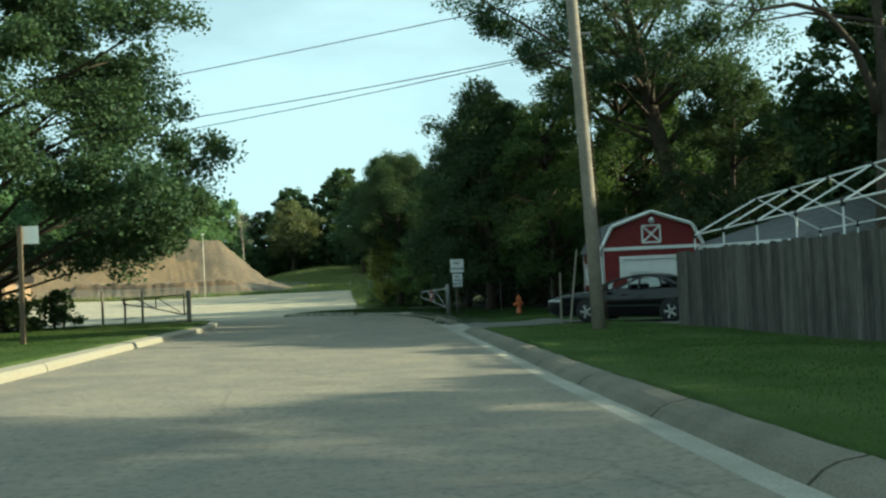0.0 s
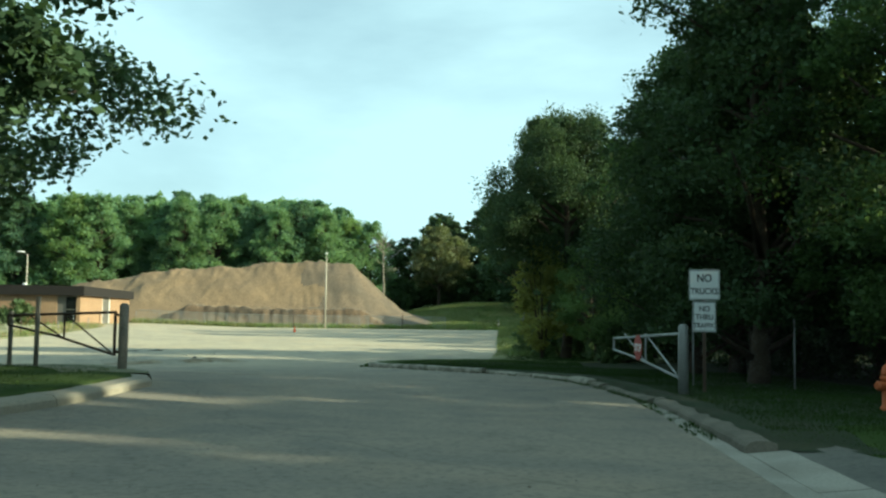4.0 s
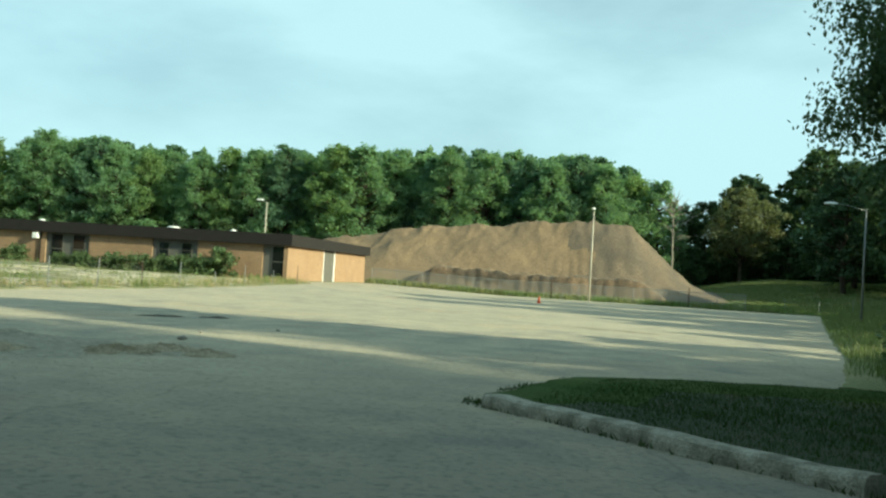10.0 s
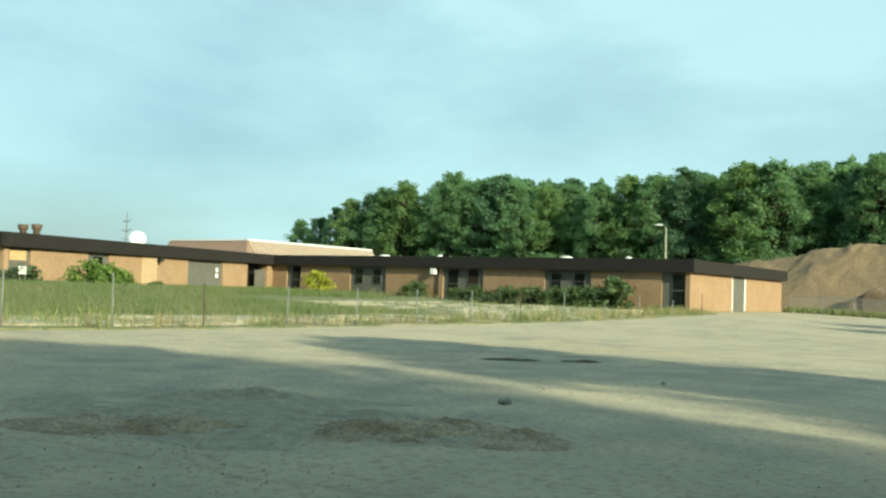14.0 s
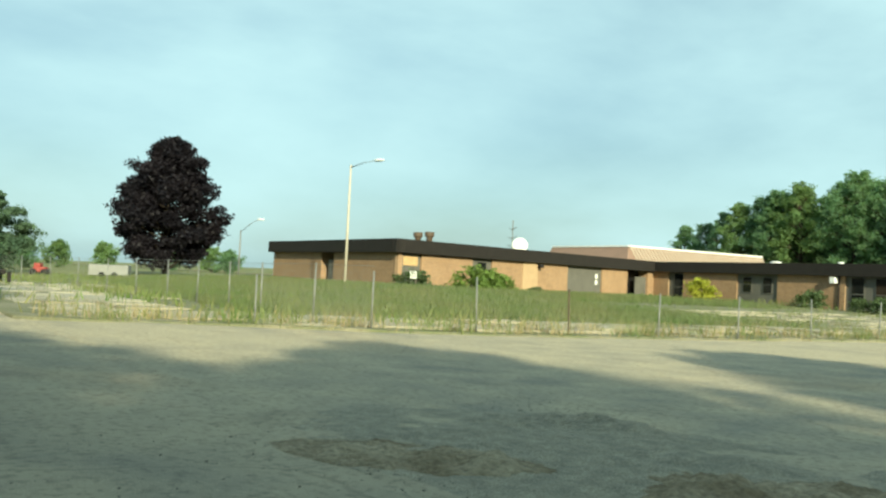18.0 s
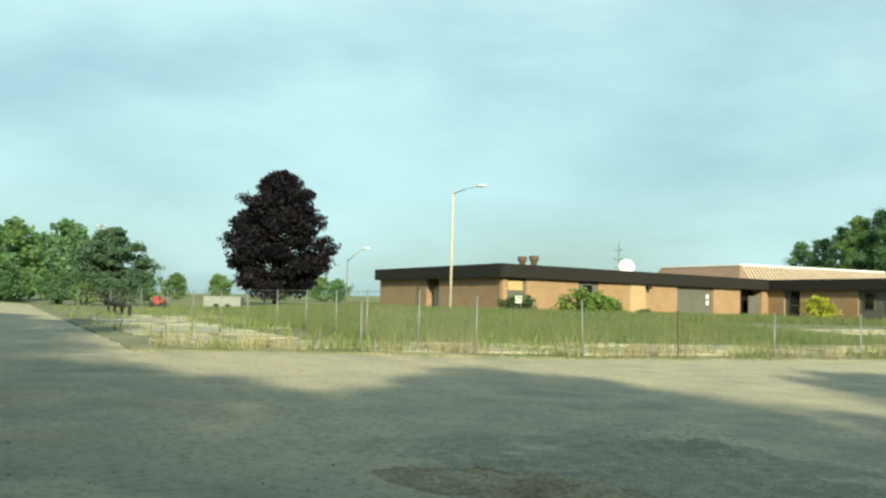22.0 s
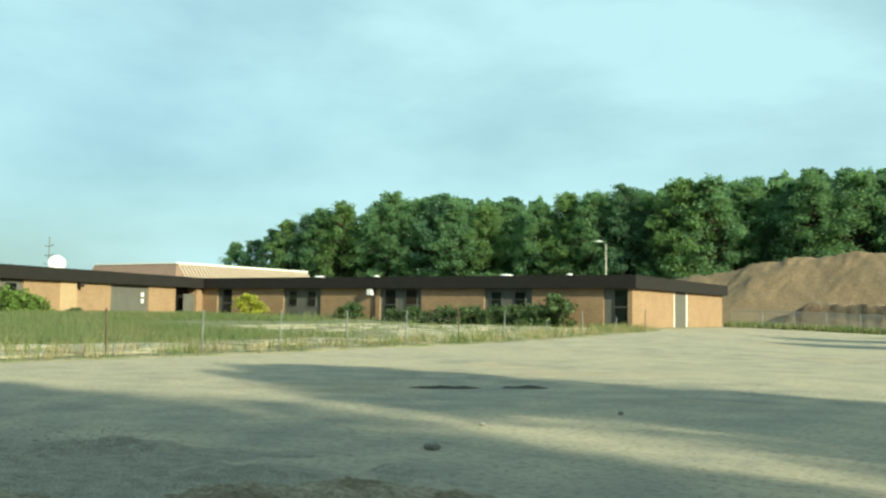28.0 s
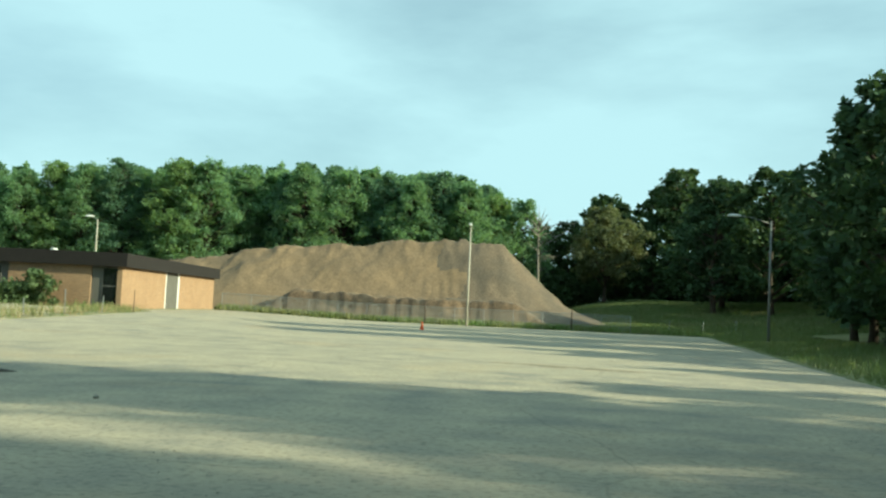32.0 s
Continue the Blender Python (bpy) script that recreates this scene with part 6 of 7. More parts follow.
# ---- the barn-shaped shed ----
def make_barn(x, y, turn):
    """Front left corner at the origin, the front along x, the depth along y."""
    b = thing("barn_shed", "small red barn-shaped garage with white trim and a grey gambrel roof", "shed", (x, y, on_land(x, y) + 0.05), turn)
    W, D, E = 3.75, 4.3, 2.24
    prof = [(0, E), (0.42, E + 0.80), (W / 2, E + 1.30), (W - 0.42, E + 0.80), (W, E)]
    dx0, dx1, dz = 0.78, W - 0.78, 1.84
    # front wall with the door opening cut out of it
    front = [(0, 0), (dx0, 0), (dx0, dz), (dx1, dz), (dx1, 0), (W, 0)] + prof[::-1]
    part("front_wall", prism(front, 0.12), M_RED, b, "red painted boards")
    back = part("back_wall", prism([(0, 0), (W, 0)] + prof[::-1], 0.12), M_RED, b)
    back.location = (0, D - 0.12, 0)
    part("side_wall", box(0, 0.12, 0.12, D - 0.12, 0, E), M_RED, b, "red painted boards")
    part("side_wall", box(W - 0.12, W, 0.12, D - 0.12, 0, E), M_RED, b)
    for i, (p, q) in enumerate(zip(prof, prof[1:])):
        d = Vector((q[0] - p[0], 0, q[1] - p[1])).normalized()
        n = Vector((-d.z, 0, d.x))
        p3, q3 = Vector((p[0], 0, p[1])) - d * (0.16 if i in (0,) else 0.0), Vector((q[0], 0, q[1])) + d * (0.16 if i == 3 else 0.0)
        bm = bmesh.new()
        vs = [bm.verts.new((v.x, yy, v.z)) for yy in (-0.14, D + 0.14) for v in (p3, q3, q3 + n * 0.07, p3 + n * 0.07)]
        for f in ((0, 1, 2, 3), (7, 6, 5, 4), (0, 4, 5, 1), (1, 5, 6, 2), (2, 6, 7, 3), (3, 7, 4, 0)):
            bm.faces.new([vs[k] for k in f])
        part("roof_slope", bm, M_SHINGLE, b, "grey shingles")
        part("rake_trim", tube([p3 + n * 0.02 + Vector((0, -0.16, 0)), q3 + n * 0.02 + Vector((0, -0.16, 0))], 0.065, 4), M_WHITE, b, "white trim board")
    part("eave_trim", box(0.06, W - 0.06, -0.045, -0.003, E - 0.06, E + 0.06), M_WHITE, b, "white trim board")
    for xx in (-0.02, W - 0.10):
        part("corner_trim", box(xx, xx + 0.12, -0.04, 0.10, 0, E - 0.06), M_WHITE, b, "white corner board")
    part("corner_trim", box(-0.02, 0.1, D - 0.1, D + 0.02, 0, E), M_WHITE, b)
    for x0, x1, z0, z1 in ((dx0 - 0.11, dx0, 0, dz + 0.11), (dx1, dx1 + 0.11, 0, dz + 0.11), (dx0, dx1, dz, dz + 0.11)):
        part("door_casing", box(x0, x1, -0.04, -0.003, z0, z1), M_WHITE, b)
    door = part("overhead_door", box(dx0, dx1, 0.05, 0.09, 0, dz), M_WHITE, b, "white overhead garage door")
    for k in range(4):
        part("door_panel", box(dx0 + 0.02, dx1 - 0.02, 0.03, 0.048, k * dz / 4 + 0.015, (k + 1) * dz / 4 - 0.015), M_WHITE, door)
    part("pull_rod", box(dx0 + 0.3, dx0 + 1.0, 0.02, 0.03, dz * 0.72, dz * 0.72 + 0.02), M_BLACK, door)

    def crossed(cx, cz, w, h, side=False):
        def bar(u0, v0, u1, v1, r=0.026 if side else 0.035):
            if side:
                pa, qa = (-0.035, u0, v0), (-0.035, u1, v1)
            else:
                pa, qa = (u0, -0.035, v0), (u1, -0.035, v1)
            return tube([pa, qa], r, 4)
        if side:
            hatch = part("side_hatch", box(-0.03, -0.003, cx - w / 2, cx + w / 2, cz - h / 2, cz + h / 2), M_RED, b, "red hatch with white cross")
        else:
            hatch = part("loft_hatch", box(cx - w / 2, cx + w / 2, -0.03, -0.003, cz - h / 2, cz + h / 2), M_RED, b, "red loft hatch with white cross")
        a, c, e, f = cx - w / 2, cx + w / 2, cz - h / 2, cz + h / 2
        for q in ((a, e, c, e), (a, f, c, f), (a, e, a, f), (c, e, c, f), (a, e, c, f), (a, f, c, e)):
            part("trim_bar", bar(*q), M_WHITE, hatch)
    crossed(W / 2, E + 0.50, 0.66, 0.62)
    crossed(1.35, 1.30, 0.55, 0.78, True)
    crossed(3.35, 1.30, 0.55, 0.78, True)
    bm = bmesh.new()
    bmesh.ops.create_uvsphere(bm, u_segments=10, v_segments=8, radius=0.12)
    lamp = part("yard_light", bm, M_LAMP, b, "round glass yard light", True)
    lamp.location = (W / 2, -0.2, E + 0.98)
    return b


make_barn(13.3, 28.64, -17.2)

# ---- plank fence, canopy frame, house ----
pf = thing("plank_fence", "tall weathered grey wooden plank fence", "fence")
y = 17.1
i = 0
while y > -9:
    x = 9.55 + 0.155 * (y - 17.1)
    z = on_land(x, y)
    h = 1.72 + rnd.uniform(-0.03, 0.03) + 0.02 * (17 - y) / 8
    part("plank", box(x - 0.011 + rnd.uniform(-0.006, 0.006), x + 0.011, y - 0.071, y + 0.071, z - 0.02, z + h), M_PLANK, pf)
    if i % 16 == 0:
        part("post", box(x + 0.06, x + 0.15, y - 0.045, y + 0.045, z - 0.1, z + h - 0.1), M_PLANK, pf)
    y -= 0.152
    i += 1
for zz in (0.35, 1.35):
    part("rail", tube([(9.59, 17.1, on_land(9.55, 17.1) + zz), (5.55, -9, on_land(5.55, -9) + zz)], 0.035, 4), M_PLANK, pf)
xx = 9.6
while xx < 12.6:
    z = on_land(xx, 17.15)
    part("plank", box(xx, xx + 0.142, 17.15, 17.172, z - 0.02, z + 1.72 + rnd.uniform(-0.03, 0.03)), M_PLANK, pf)
    xx += 0.152

frame_ = thing("canopy_frame", "bare white tube frame of a garden canopy behind the fence", "canopy frame")


def cf(u, v, z):
    """A place in the frame: u along it from its far end, v across."""
    return (9.9 - 0.155 * u + v * 0.988, 16.9 - u * 0.988 - v * 0.155, z)


CW, STEP = 3.2, 1.57


def eave(u):
    return 2.74 + 0.049 * u


def ridge(u):
    return 3.55 + 0.058 * u


for k in range(6):
    u = k * STEP
    e, r = eave(u), ridge(u)
    for v in (0, CW):
        part("leg", tube([cf(u, v, 0.6), cf(u, v, e)], 0.02, 8), M_WHITE, frame_)
        part("rafter", tube([cf(u, v, e), cf(u, CW / 2, r)], 0.02, 8), M_WHITE, frame_)
        part("coupling", tube([cf(u, v, e - 0.09), cf(u, v, e + 0.05)], 0.036, 8), M_BLACK, frame_)
    part("coupling", tube([cf(u - 0.07, CW / 2, r), cf(u + 0.07, CW / 2, r)], 0.036, 8), M_BLACK, frame_)
    if k < 5:
        for v, h in ((0, eave), (CW / 2, ridge), (CW, eave)):
            part("purlin", tube([cf(u, v, h(u)), cf(u + STEP, v, h(u + STEP))], 0.02, 8), M_WHITE, frame_)

house = thing("house", "low house with pale siding and a grey shingle hip roof", "house", (17.25, 27.65, 0.3), -9)
M_SIDING = material("pale_siding", (0.42, 0.41, 0.38), 0.7, spread=0.12, scale=2, fine=10, bump=0.1)
HW, HD, HE, HR = 12.0, 7.0, 2.30, 3.80
part("wall", box(0, HW, -HD, -0.6, -0.3, HE), M_SIDING, house, "pale horizontal siding")
for k in range(11):
    part("siding_board", box(-0.022, -0.003, -HD + 0.02, -0.62, 0.05 + k * 0.2, 0.235 + k * 0.2), M_SIDING, house)
bm = bmesh.new()
lo = [bm.verts.new((x, y, HE)) for x, y in ((-0.5, 0.5), (HW + 0.5, 0.5), (HW + 0.5, -HD - 0.5), (-0.5, -HD - 0.5))]
up = [bm.verts.new((x, y, HE + 0.05)) for x, y in ((-0.5, 0.5), (HW + 0.5, 0.5), (HW + 0.5, -HD - 0.5), (-0.5, -HD - 0.5))]
ra, rb = bm.verts.new((3.5, -HD / 2, HR)), bm.verts.new((HW - 3.5, -HD / 2, HR))
bm.faces.new(lo)
for k in range(4):
    bm.faces.new((lo[k], lo[(k + 1) % 4], up[(k + 1) % 4], up[k]))
bm.faces.new((up[0], up[1], rb, ra))
bm.faces.new((up[1], up[2], rb))
bm.faces.new((up[2], up[3], ra, rb))
bm.faces.new((up[3], up[0], ra))
part("roof", bm, M_SHINGLE, house, "grey shingle hip roof")
part("eave_board", box(-0.53, -0.505, -HD - 0.5, 0.5, HE - 0.10, HE + 0.06), M_WHITE, house, "pale eave board")
part("eave_board", box(-0.5, HW + 0.5, 0.505, 0.53, HE - 0.10, HE + 0.06), M_WHITE, house, "pale eave board")

# ---- hydrant ----
hyd = thing("fire_hydrant", "faded orange cast-iron fire hydrant in the grass", "hydrant", (11.7, 33.0, on_land(11.7, 33.0)))
part("barrel", lathe([(0.13, -0.1), (0.13, 0.04), (0.10, 0.06), (0.10, 0.46), (0.125, 0.48), (0.125, 0.52), (0.10, 0.54)], 16), M_ORANGE, hyd, "", True)
part("bonnet", lathe([(0.11, 0.54), (0.11, 0.58), (0.09, 0.66), (0.05, 0.71), (0.03, 0.72), (0.03, 0.77)], 16), M_ORANGE, hyd, "", True)
part("pumper_cap", tube([(-0.08, -0.02, 0.38), (-0.20, -0.04, 0.38), (-0.23, -0.05, 0.38)], [0.075, 0.075, 0.05], 12), M_ORANGE, hyd)
part("hose_cap", tube([(0, -0.08, 0.40), (0.0, -0.18, 0.40)], 0.055, 10), M_ORANGE, hyd)
part("hose_cap", tube([(0.08, 0.0, 0.40), (0.18, 0.02, 0.40)], 0.055, 10), M_ORANGE, hyd)


# ---- signs ----
def lettering(parent, text, x, z, size, mat, y=-0.006, thick=0.0015, bold=0.0):
    c = bpy.data.curves.new("lettering", "FONT")
    c.body, c.size, c.align_x, c.align_y, c.extrude, c.offset = text, size, "CENTER", "CENTER", thick, bold
    tmp = bpy.data.objects.new("lettering", c)
    scene.collection.objects.link(tmp)
    me = bpy.data.meshes.new_from_object(tmp.evaluated_get(bpy.context.evaluated_depsgraph_get()))
    bpy.data.objects.remove(tmp)
    me.materials.clear()
    me.materials.append(mat)
    ob = part("lettering", me, None, parent)
    ob.matrix_basis = pose(x, y, z, 90, 0, 0) @ Matrix.Diagonal((0.86, 1, 1, 1))
    return ob


def plate(parent, w, h, z, name="sign_plate"):
    pl = part(name, box(-w / 2, w / 2, -0.004, 0.0, z, z + h, bevel=0.0015), M_SIGN, parent, "white metal sign plate")
    b, t = 0.014, 0.010
    for x0, x1, z0, z1 in ((-w / 2 + t, w / 2 - t, z + t, z + t + b), (-w / 2 + t, w / 2 - t, z + h - t - b, z + h - t), (-w / 2 + t, -w / 2 + t + b, z + t + b, z + h - t - b), (w / 2 - t - b, w / 2 - t, z + t + b, z + h - t - b)):
        part("border", box(x0, x1, -0.0065, -0.0045, z0, z1), M_BLACK, pl)
    return pl


sx, sy = 10.48, 37.2
sign = thing("road_sign", "two white traffic signs on a steel post by the gate", "traffic sign", (sx, sy, 0), -11)
part("post", box(-0.03, 0.03, 0.004, 0.05, on_land(sx, sy) - 0.3, 2.6), M_RUST, sign)
top = plate(sign, 0.61, 0.61, 2.02)
lettering(top, "NO", 0, 2.45, 0.22, M_BLACK, bold=0.004)
lettering(top, "TRUCKS", 0, 2.19, 0.17, M_BLACK, bold=0.004)
low = plate(sign, 0.457, 0.60, 1.39)
for k, (word, s) in enumerate((("NO", 0.155), ("THRU", 0.155), ("TRAFFIC", 0.135))):
    lettering(low, word, 0, 1.84 - 0.165 * k, s, M_BLACK, bold=0.003)
M_BROWNPOST = material("brown_post_wood", (0.115, 0.085, 0.055), 0.9, spread=0.3, scale=4, fine=30, bump=0.3, stretch=(1, 1, 0.1))
back = thing("road_sign", "back of a small white sign on a brown wooden post", "traffic sign", (-5.45, 22.0, on_land(-5.45, 22.0)), -12)
part("post", box(-0.05, 0.05, -0.05, 0.05, -0.3, 2.85), M_BROWNPOST, back, "brown wooden post")
part("sign_plate", box(-0.06, 0.42, 0.052, 0.056, 2.42, 2.85), M_SIGN, back, "bare back of a metal plate")


# ---- barrier gates ----
M_WHITEPIPE = material("old_white_pipe", (0.32, 0.33, 0.32), 0.6, spread=0.2, scale=3, fine=20, bump=0.05)
def barrier(x, y, top, end, mat, label, red=False, drop=0.95):
    z0 = on_land(x, y)
    g = thing("barrier_gate", label, "gate")
    part("gate_post", tube([(x, y, z0 - 0.3), (x, y, top), (x, y, top + 0.05)], [0.095, 0.095, 0.05], 16), M_GALV if red else M_POLE, g, "thick steel gate post", True)
    d = (Vector((end[0], end[1], 0)) - Vector((x, y, 0)))
    L = d.length
    d.normalize()
    s = Vector((x, y, 0)) + d * 0.22

    def at(t, z):
        return s + d * (t * (L - 0.22)) + Vector((0, 0, z))
    zt, zl, ze = top - 0.14, top - drop - 0.05, top - (0.60 if red else 0.42)
    dip = 0.21 if red else 0.10
    part("top_rail", tube([at(0, zt), at(1, zt - dip)], 0.028, 8), mat, g)
    part("lower_rail", tube([at(0, zl), at(0.55, zl + (ze - zl) * 0.62), at(1, ze - 0.02)], 0.026, 8), mat, g)
    part("heel_bar", tube([at(0, zl - 0.02), at(0, zt + 0.03)], 0.032, 8), mat, g)
    part("end_bar", tube([at(1, ze - 0.02), at(1, zt - dip)], 0.024, 8), mat, g)
    q = zl + (ze - zl) * 0.62
    part("upright", tube([at(0.46, zl + (q - zl) * 0.46 / 0.55), at(0.46, zt - 0.05)], 0.022, 8), mat, g)
    part("brace", tube([at(0.03, zl + 0.05), at(0.46, zt - 0.05)], 0.018, 8), mat, g)
    part("brace", tube([at(0.46, zl + (q - zl) * 0.46 / 0.55), at(0.80, zt - 0.08)], 0.018, 8), mat, g)
    for z in (zl + 0.06, zt - 0.05):
        part("hinge", tube([Vector((x, y, z)), at(0, z)], 0.03, 6), mat, g)
    if red:
        w = d.cross(Vector((0, 0, 1)))
        bm = bmesh.new()
        c = at(0.55, zt - 0.36)
        ring = [c + (d * math.cos(a) + Vector((0, 0, math.sin(a)))) * 0.30 for a in [math.pi / 8 + k * math.pi / 4 for k in range(8)]]
        vs = [bm.verts.new(p - w * 0.04) for p in ring] + [bm.verts.new(p - w * 0.046) for p in ring]
        bm.faces.new(vs[:8])
        bm.faces.new(vs[8:][::-1])
        for k in range(8):
            bm.faces.new((vs[k], vs[(k + 1) % 8], vs[8 + (k + 1) % 8], vs[8 + k]))
        plate_ = part("stop_plate", bm, M_SIGNRED, g, "faded red eight-sided plate")
        word = lettering(plate_, "STOP", 0, 0, 0.235, M_SIGN, bold=0.004)
        p = c - w * 0.048 - Vector((0, 0, 0.01))
        word.matrix_basis = Matrix(((-d.x, 0, -w.x, p.x), (-d.y, 0, -w.y, p.y), (0, 1, 0, p.z), (0, 0, 0, 1))) @ Matrix.Diagonal((0.85, 1, 1, 1))
    return g


barrier(9.82, 36.65, 1.49, (9.99, 41.5), M_WHITEPIPE, "open steel pipe barrier gate with a faded red plate", True)
barrier(-1.06, 39.0, 1.75, (-3.76, 40.5), M_RUST, "open rusty pipe barrier gate across from the lawn")
pk = thing("post_row", "row of bare brown fence posts at the lawn's edge", "fence")
for x, y, h in ((-3.7, 40.5, 1.15), (-2.96, 39.8, 1.45), (-4.6, 40.2, 1.45), (-6.2, 40.6, 1.42), (-7.8, 41.0, 1.42), (-9.5, 41.2, 1.4)):
    post(pk, x, y, h, 0.05, mat=M_POLE)
fp4 = thing("chain_link_fence", "old wire fence at the edge of the dark wood", "fence")
for x, y in ((10.9, 38.8), (12.8, 38.0), (14.4, 35.8), (15.6, 33.8), (17.2, 31.5)):
    post(fp4, x, y, 1.5)
for a, b in zip([(10.9, 38.8), (12.8, 38.0), (14.4, 35.8), (15.6, 33.8)], [(12.8, 38.0), (14.4, 35.8), (15.6, 33.8), (17.2, 31.5)]):
    part("wire_mesh", wire_mesh(a, b, 0.15, 1.5, 0.12, 0.0015), None, fp4)

# ---- traffic cone ----
cone = thing("traffic_cone", "small orange traffic cone standing on the lot", "traffic cone", (0.75, 99.5, float(gz(0.75, 99.5))))
part("base", box(-0.15, 0.15, -0.15, 0.15, 0, 0.03, bevel=0.008), M_CONE, cone)
part("body", lathe([(0.11, 0.03), (0.035, 0.45), (0.025, 0.46)], 16), M_CONE, cone, "", True)

# ---- things on and at the building ----
for x, y in ((-61.2, 83.1), (-59.6, 83.2)):
    st = thing("roof_stack", "stubby brown ventilation stack on the flat roof", "roof vent", (x, y, ROOF_Z - 0.12), 0, "stacks on the roof")
    part("pipe", lathe([(0.24, 0), (0.24, 1.0), (0.26, 1.02)], 14), M_STACK, st, "", True)
    part("cowl", lathe([(0.26, 1.02), (0.36, 1.14), (0.38, 1.42), (0.33, 1.46)], 14), M_STACK, st, "", True)
dish = thing("satellite_dish", "large white satellite dish on the flat roof", "satellite dish", (-55.0, 88.5, ROOF_Z - 0.12))
bm = bmesh.new()
bmesh.ops.create_uvsphere(bm, u_segments=20, v_segments=10, radius=1.0)
for v in bm.verts:
    v.co = Vector((v.co.x * 0.62, v.co.y * 0.25, v.co.z * 0.62))
bmesh.ops.rotate(bm, verts=bm.verts, cent=(0, 0, 0), matrix=Matrix.Rotation(radians(55), 3, "Z") @ Matrix.Rotation(radians(-20), 3, "X"))
bmesh.ops.translate(bm, verts=bm.verts, vec=(0, 0, 0.72))
part("reflector", bm, M_WHITE, dish, "white bowl", True)
part("mast", tube([(0.1, -0.1, 0), (0.1, -0.1, 0.8)], 0.06, 8), M_GALV, dish)
for x, y, k in ((-43.0, 103.0, 0.9), (-37.6, 103.0, 0.45), (-26.8, 103.0, 0.95), (-22.1, 103.0, 0.45)):
    v = thing("roof_vent", "low white ventilator cap on the flat roof", "roof vent", (x, y, ROOF_Z - 0.12), 0, "vents on the roof")
    part("curb", lathe([(0.35 * k, 0), (0.35 * k, 0.22)], 12), M_GALV, v)
    part("cap", lathe([(0.5 * k, 0.22), (0.5 * k, 0.28), (0.3 * k, 0.34)], 12), M_WHITE, v, "", True)
skl = thing("roof_monitor", "long white parapet strip on the flat roof", "roof parapet", (-60.5, 88.5, ROOF_Z - 0.12), 20)
part("coping", box(-4.5, 4.5, -0.2, 0.2, 0, 0.42), M_WHITE, skl)
mast = thing("antenna_mast", "thin lattice antenna mast with short cross arms", "antenna", (-83.0, 108.0, 3.0))
part("pole", tube([(0, 0, 0), (0, 0, 5.4)], 0.06, 6), M_GALV, mast)
for z, w in ((2.6, 0.9), (3.5, 0.8), (4.5, 0.7)):
    part("cross_arm", tube([(-w, 0, z), (0, 0, z - 0.15), (w, 0, z + 0.1)], 0.04, 5), M_GALV, mast)
dp = thing("wall_lamp", "white box lamp with a brown downpipe on the brick pier", "wall lamp", (-36.4, 100.65, 0))
part("housing", box(-0.2, 0.2, -0.25, 0.1, 2.3, 2.72, bevel=0.02), M_WHITE, dp)
part("downpipe", tube([(0.3, 0.08, 0.3), (0.3, 0.08, 2.8)], 0.05, 8), M_FASCIA, dp)
wl = thing("wall_lamp", "small dark lamp under the roof band", "wall lamp")
part("housing", box(-49.66, -49.3, 86.2, 86.5, 2.45, 2.72, bevel=0.02), M_FASCIA, wl)
pil = thing("wall_pilaster", "pale plastered pier on the brick wall", "pier")
ang = math.degrees(math.atan2(27.4, -6.5))
part("face", box(11.6, 13.2, -0.06, -0.004, 0.5, ROOF_Z - BAND - 0.004), material("pale_plaster", (0.40, 0.285, 0.17), 0.8, spread=0.1), pil).matrix_basis = pose(*PA, 0, 0, 0, ang)
notice = thing("yard_sign", "small white notice on stakes before the shrub", "sign", (-43.9, 72.9, on_land(-43.9, 72.9)), 55)
part("board", box(-0.19, 0.19, -0.02, 0.02, 0.62, 1.05), M_SIGN, notice)
for z in (0.95, 1.1, 1.2):
    part("print_bar", box(-0.13, 0.13, -0.026, -0.0215, z - 0.22, z - 0.18), M_PANEL, notice)
part("stake", box(-0.15, -0.12, 0.021, 0.045, -0.1, 0.95), M_POLE, notice)
part("stake", box(0.12, 0.15, 0.021, 0.045, -0.1, 0.95), M_POLE, notice)

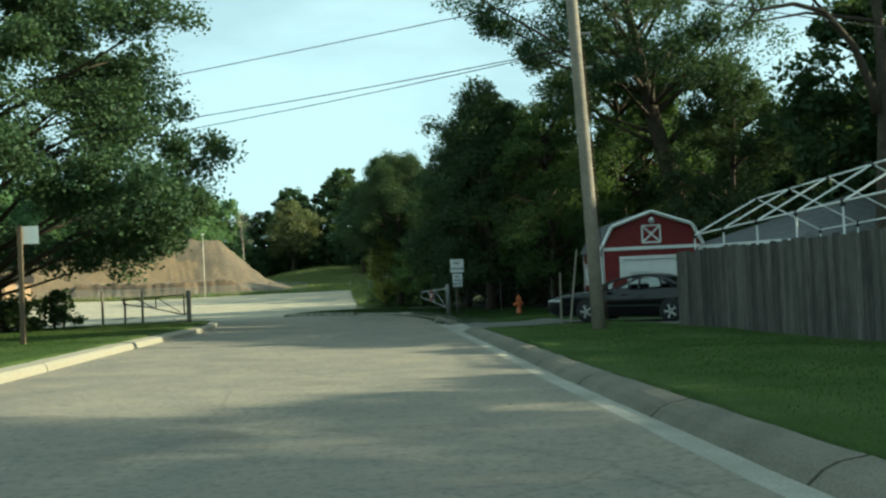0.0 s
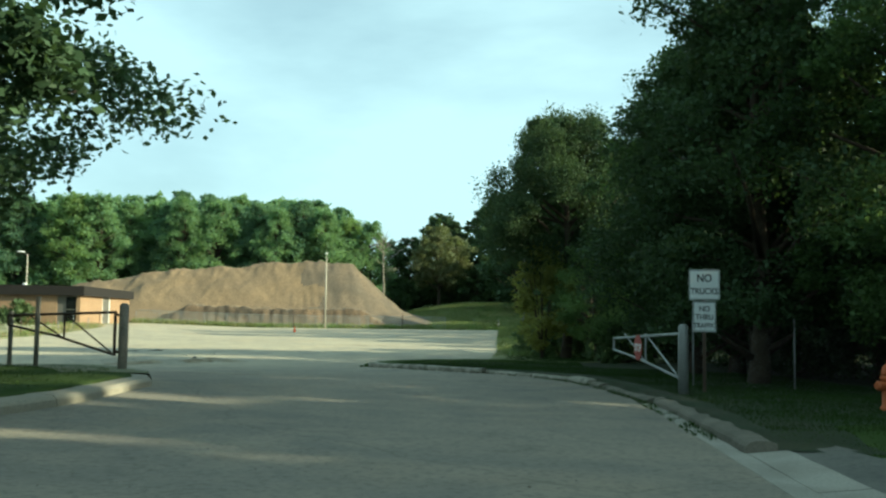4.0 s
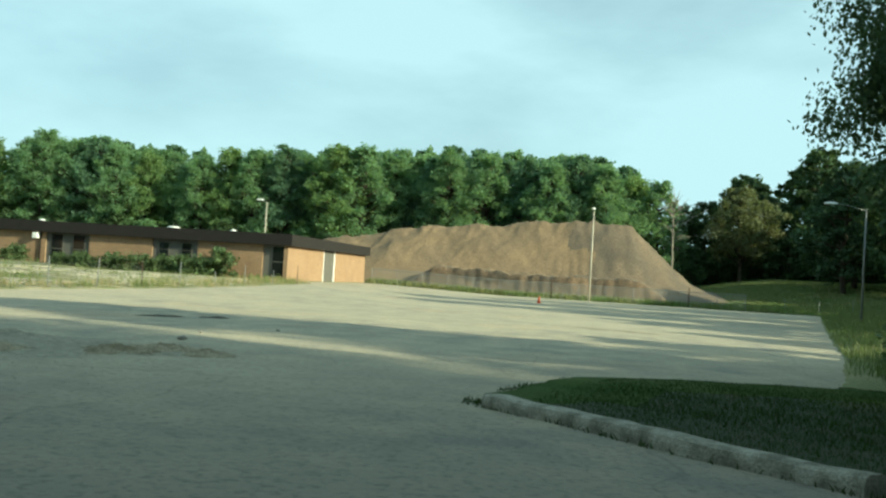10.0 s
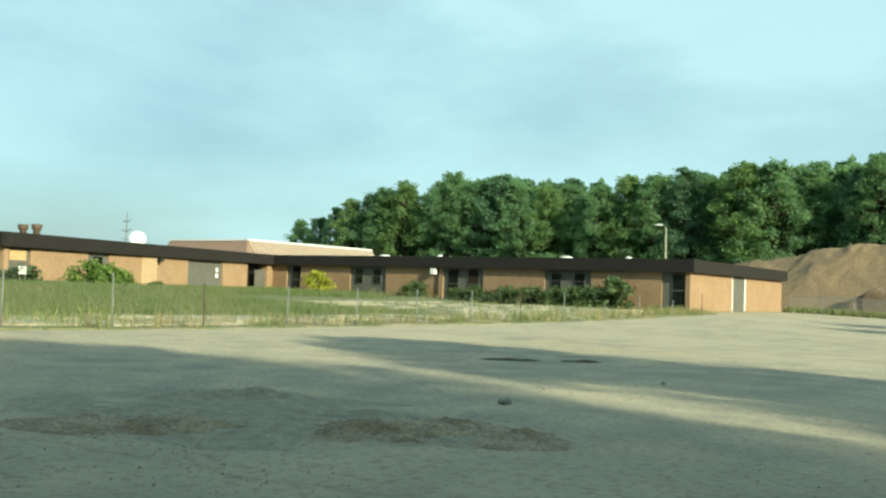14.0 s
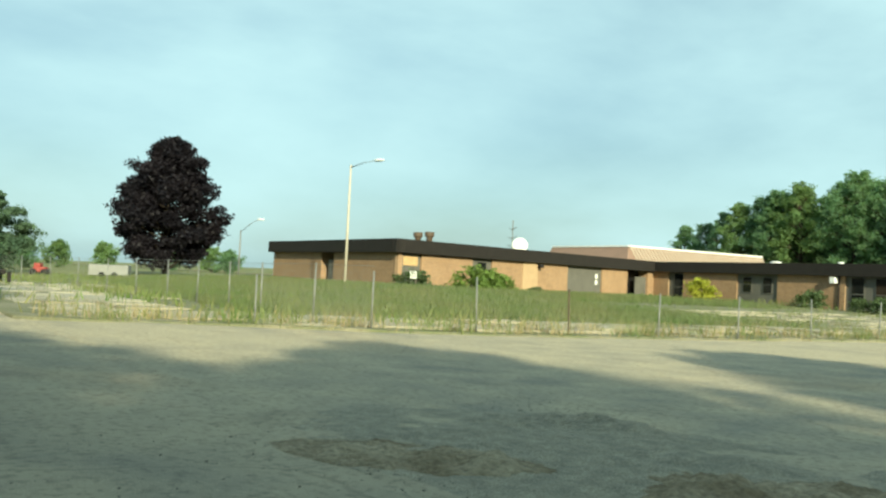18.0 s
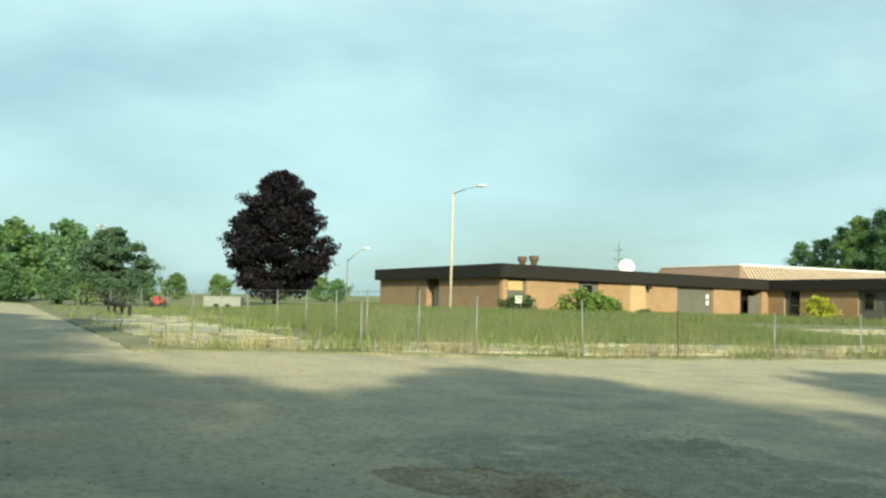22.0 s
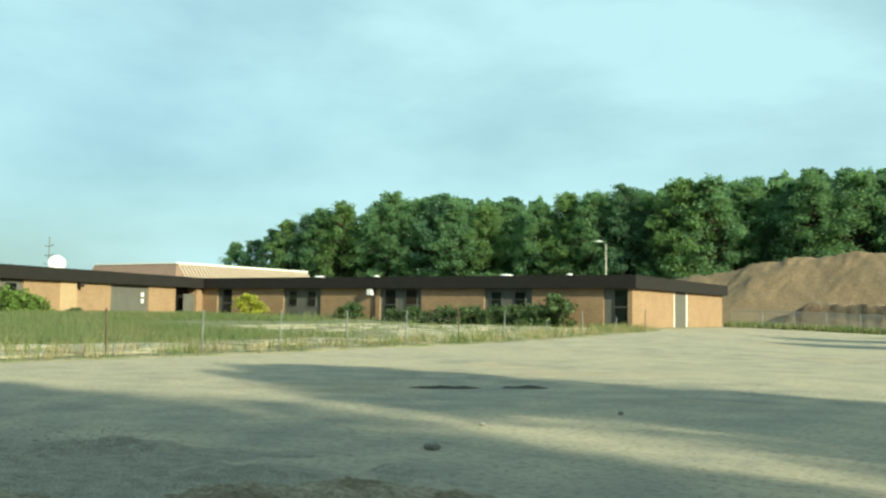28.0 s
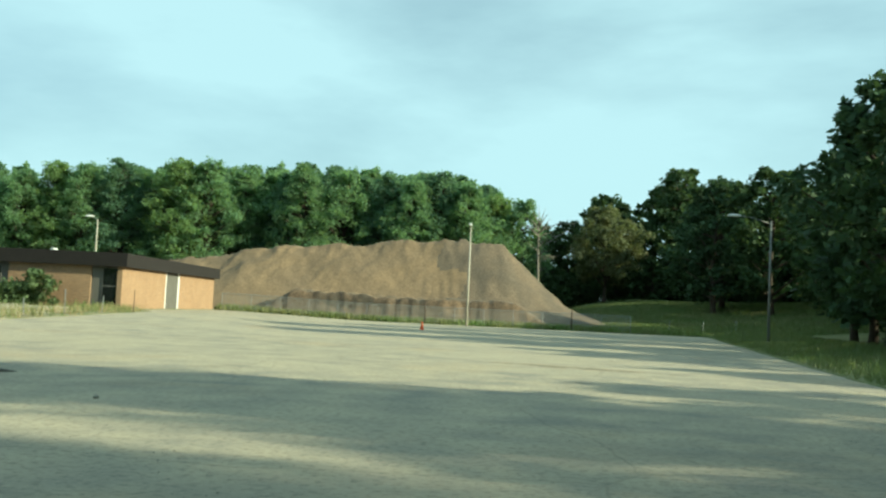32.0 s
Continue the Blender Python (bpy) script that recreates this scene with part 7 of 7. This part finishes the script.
# ---- far west ----
tr = thing("box_trailer", "white box trailer parked beyond the yard", "trailer", (-66.0, 60.9, on_land(-66.0, 60.9)), 70)
tr.scale = (0.84, 0.84, 0.95)
part("body", box(-1.6, 1.6, -1.0, 1.0, 0.2, 1.05, bevel=0.05), M_GALV, tr, "white panelled body")
for x in (-1.2, -0.4, 0.5, 1.2):
    part("seam", box(x, x + 0.06, 1.0, 1.015, 0.25, 1.0), M_PANEL, tr)
for x in (-0.5, 0.5):
    part("wheel", tube([(x, -1.05, 0.25), (x, 1.12, 0.25)], 0.25, 14), M_TYRE, tr)
rt = thing("farm_machine", "small red machine standing beyond the fence", "machine", (-74.0, 57.6, on_land(-74, 57.6)), 60)
rt.scale = (0.7, 0.7, 0.7)
part("body", box(-0.8, 0.6, -0.5, 0.5, 0.4, 1.0, bevel=0.1), M_SIGNRED, rt)
part("cab", box(-0.7, 0.0, -0.45, 0.45, 1.0, 1.4, bevel=0.05), M_SIGNRED, rt)
for x in (-0.7, 0.5):
    part("wheel", tube([(x, -0.6, 0.4), (x, 0.6, 0.4)], 0.4, 14), M_TYRE, rt)
rail = thing("guard_rail", "low dark timber rail at the edge of the yard", "rail")
part("beam", tube([(-47.5, 51.9, 0.62), (-58.0, 52.3, 0.62)], 0.14, 6), M_FASCIA, rail)
for x in (-47.6, -51, -54.5, -57.9):
    part("post", box(x - 0.08, x + 0.08, 52.1, 52.26, 0, 0.62), M_FASCIA, rail)
for x, y, h, arms in ((-88.0, 44.0, 8.6, True), (-125.0, 57.5, 10.0, True)):
    up = thing("utility_pole", "pale wooden utility pole with cross arms far off", "pole", (x, y, on_land(x, y)), 30, "far utility poles")
    part("shaft", tube([(0, 0, -0.3), (0, 0, h)], [0.17, 0.11], 10), M_POLE if x < -100 else M_WHITE, up)
    for z in (h - 0.4, h - 1.3):
        part("cross_arm", box(-1.0, 1.0, -0.06, 0.06, z, z + 0.12), M_POLE, up)
    for k in (-0.8, 0, 0.8):
        part("insulator", lathe([(0.05, h - 0.28), (0.07, h - 0.18), (0.03, h - 0.1)], 8, at=(k, 0, 0)), M_WHITE, up)
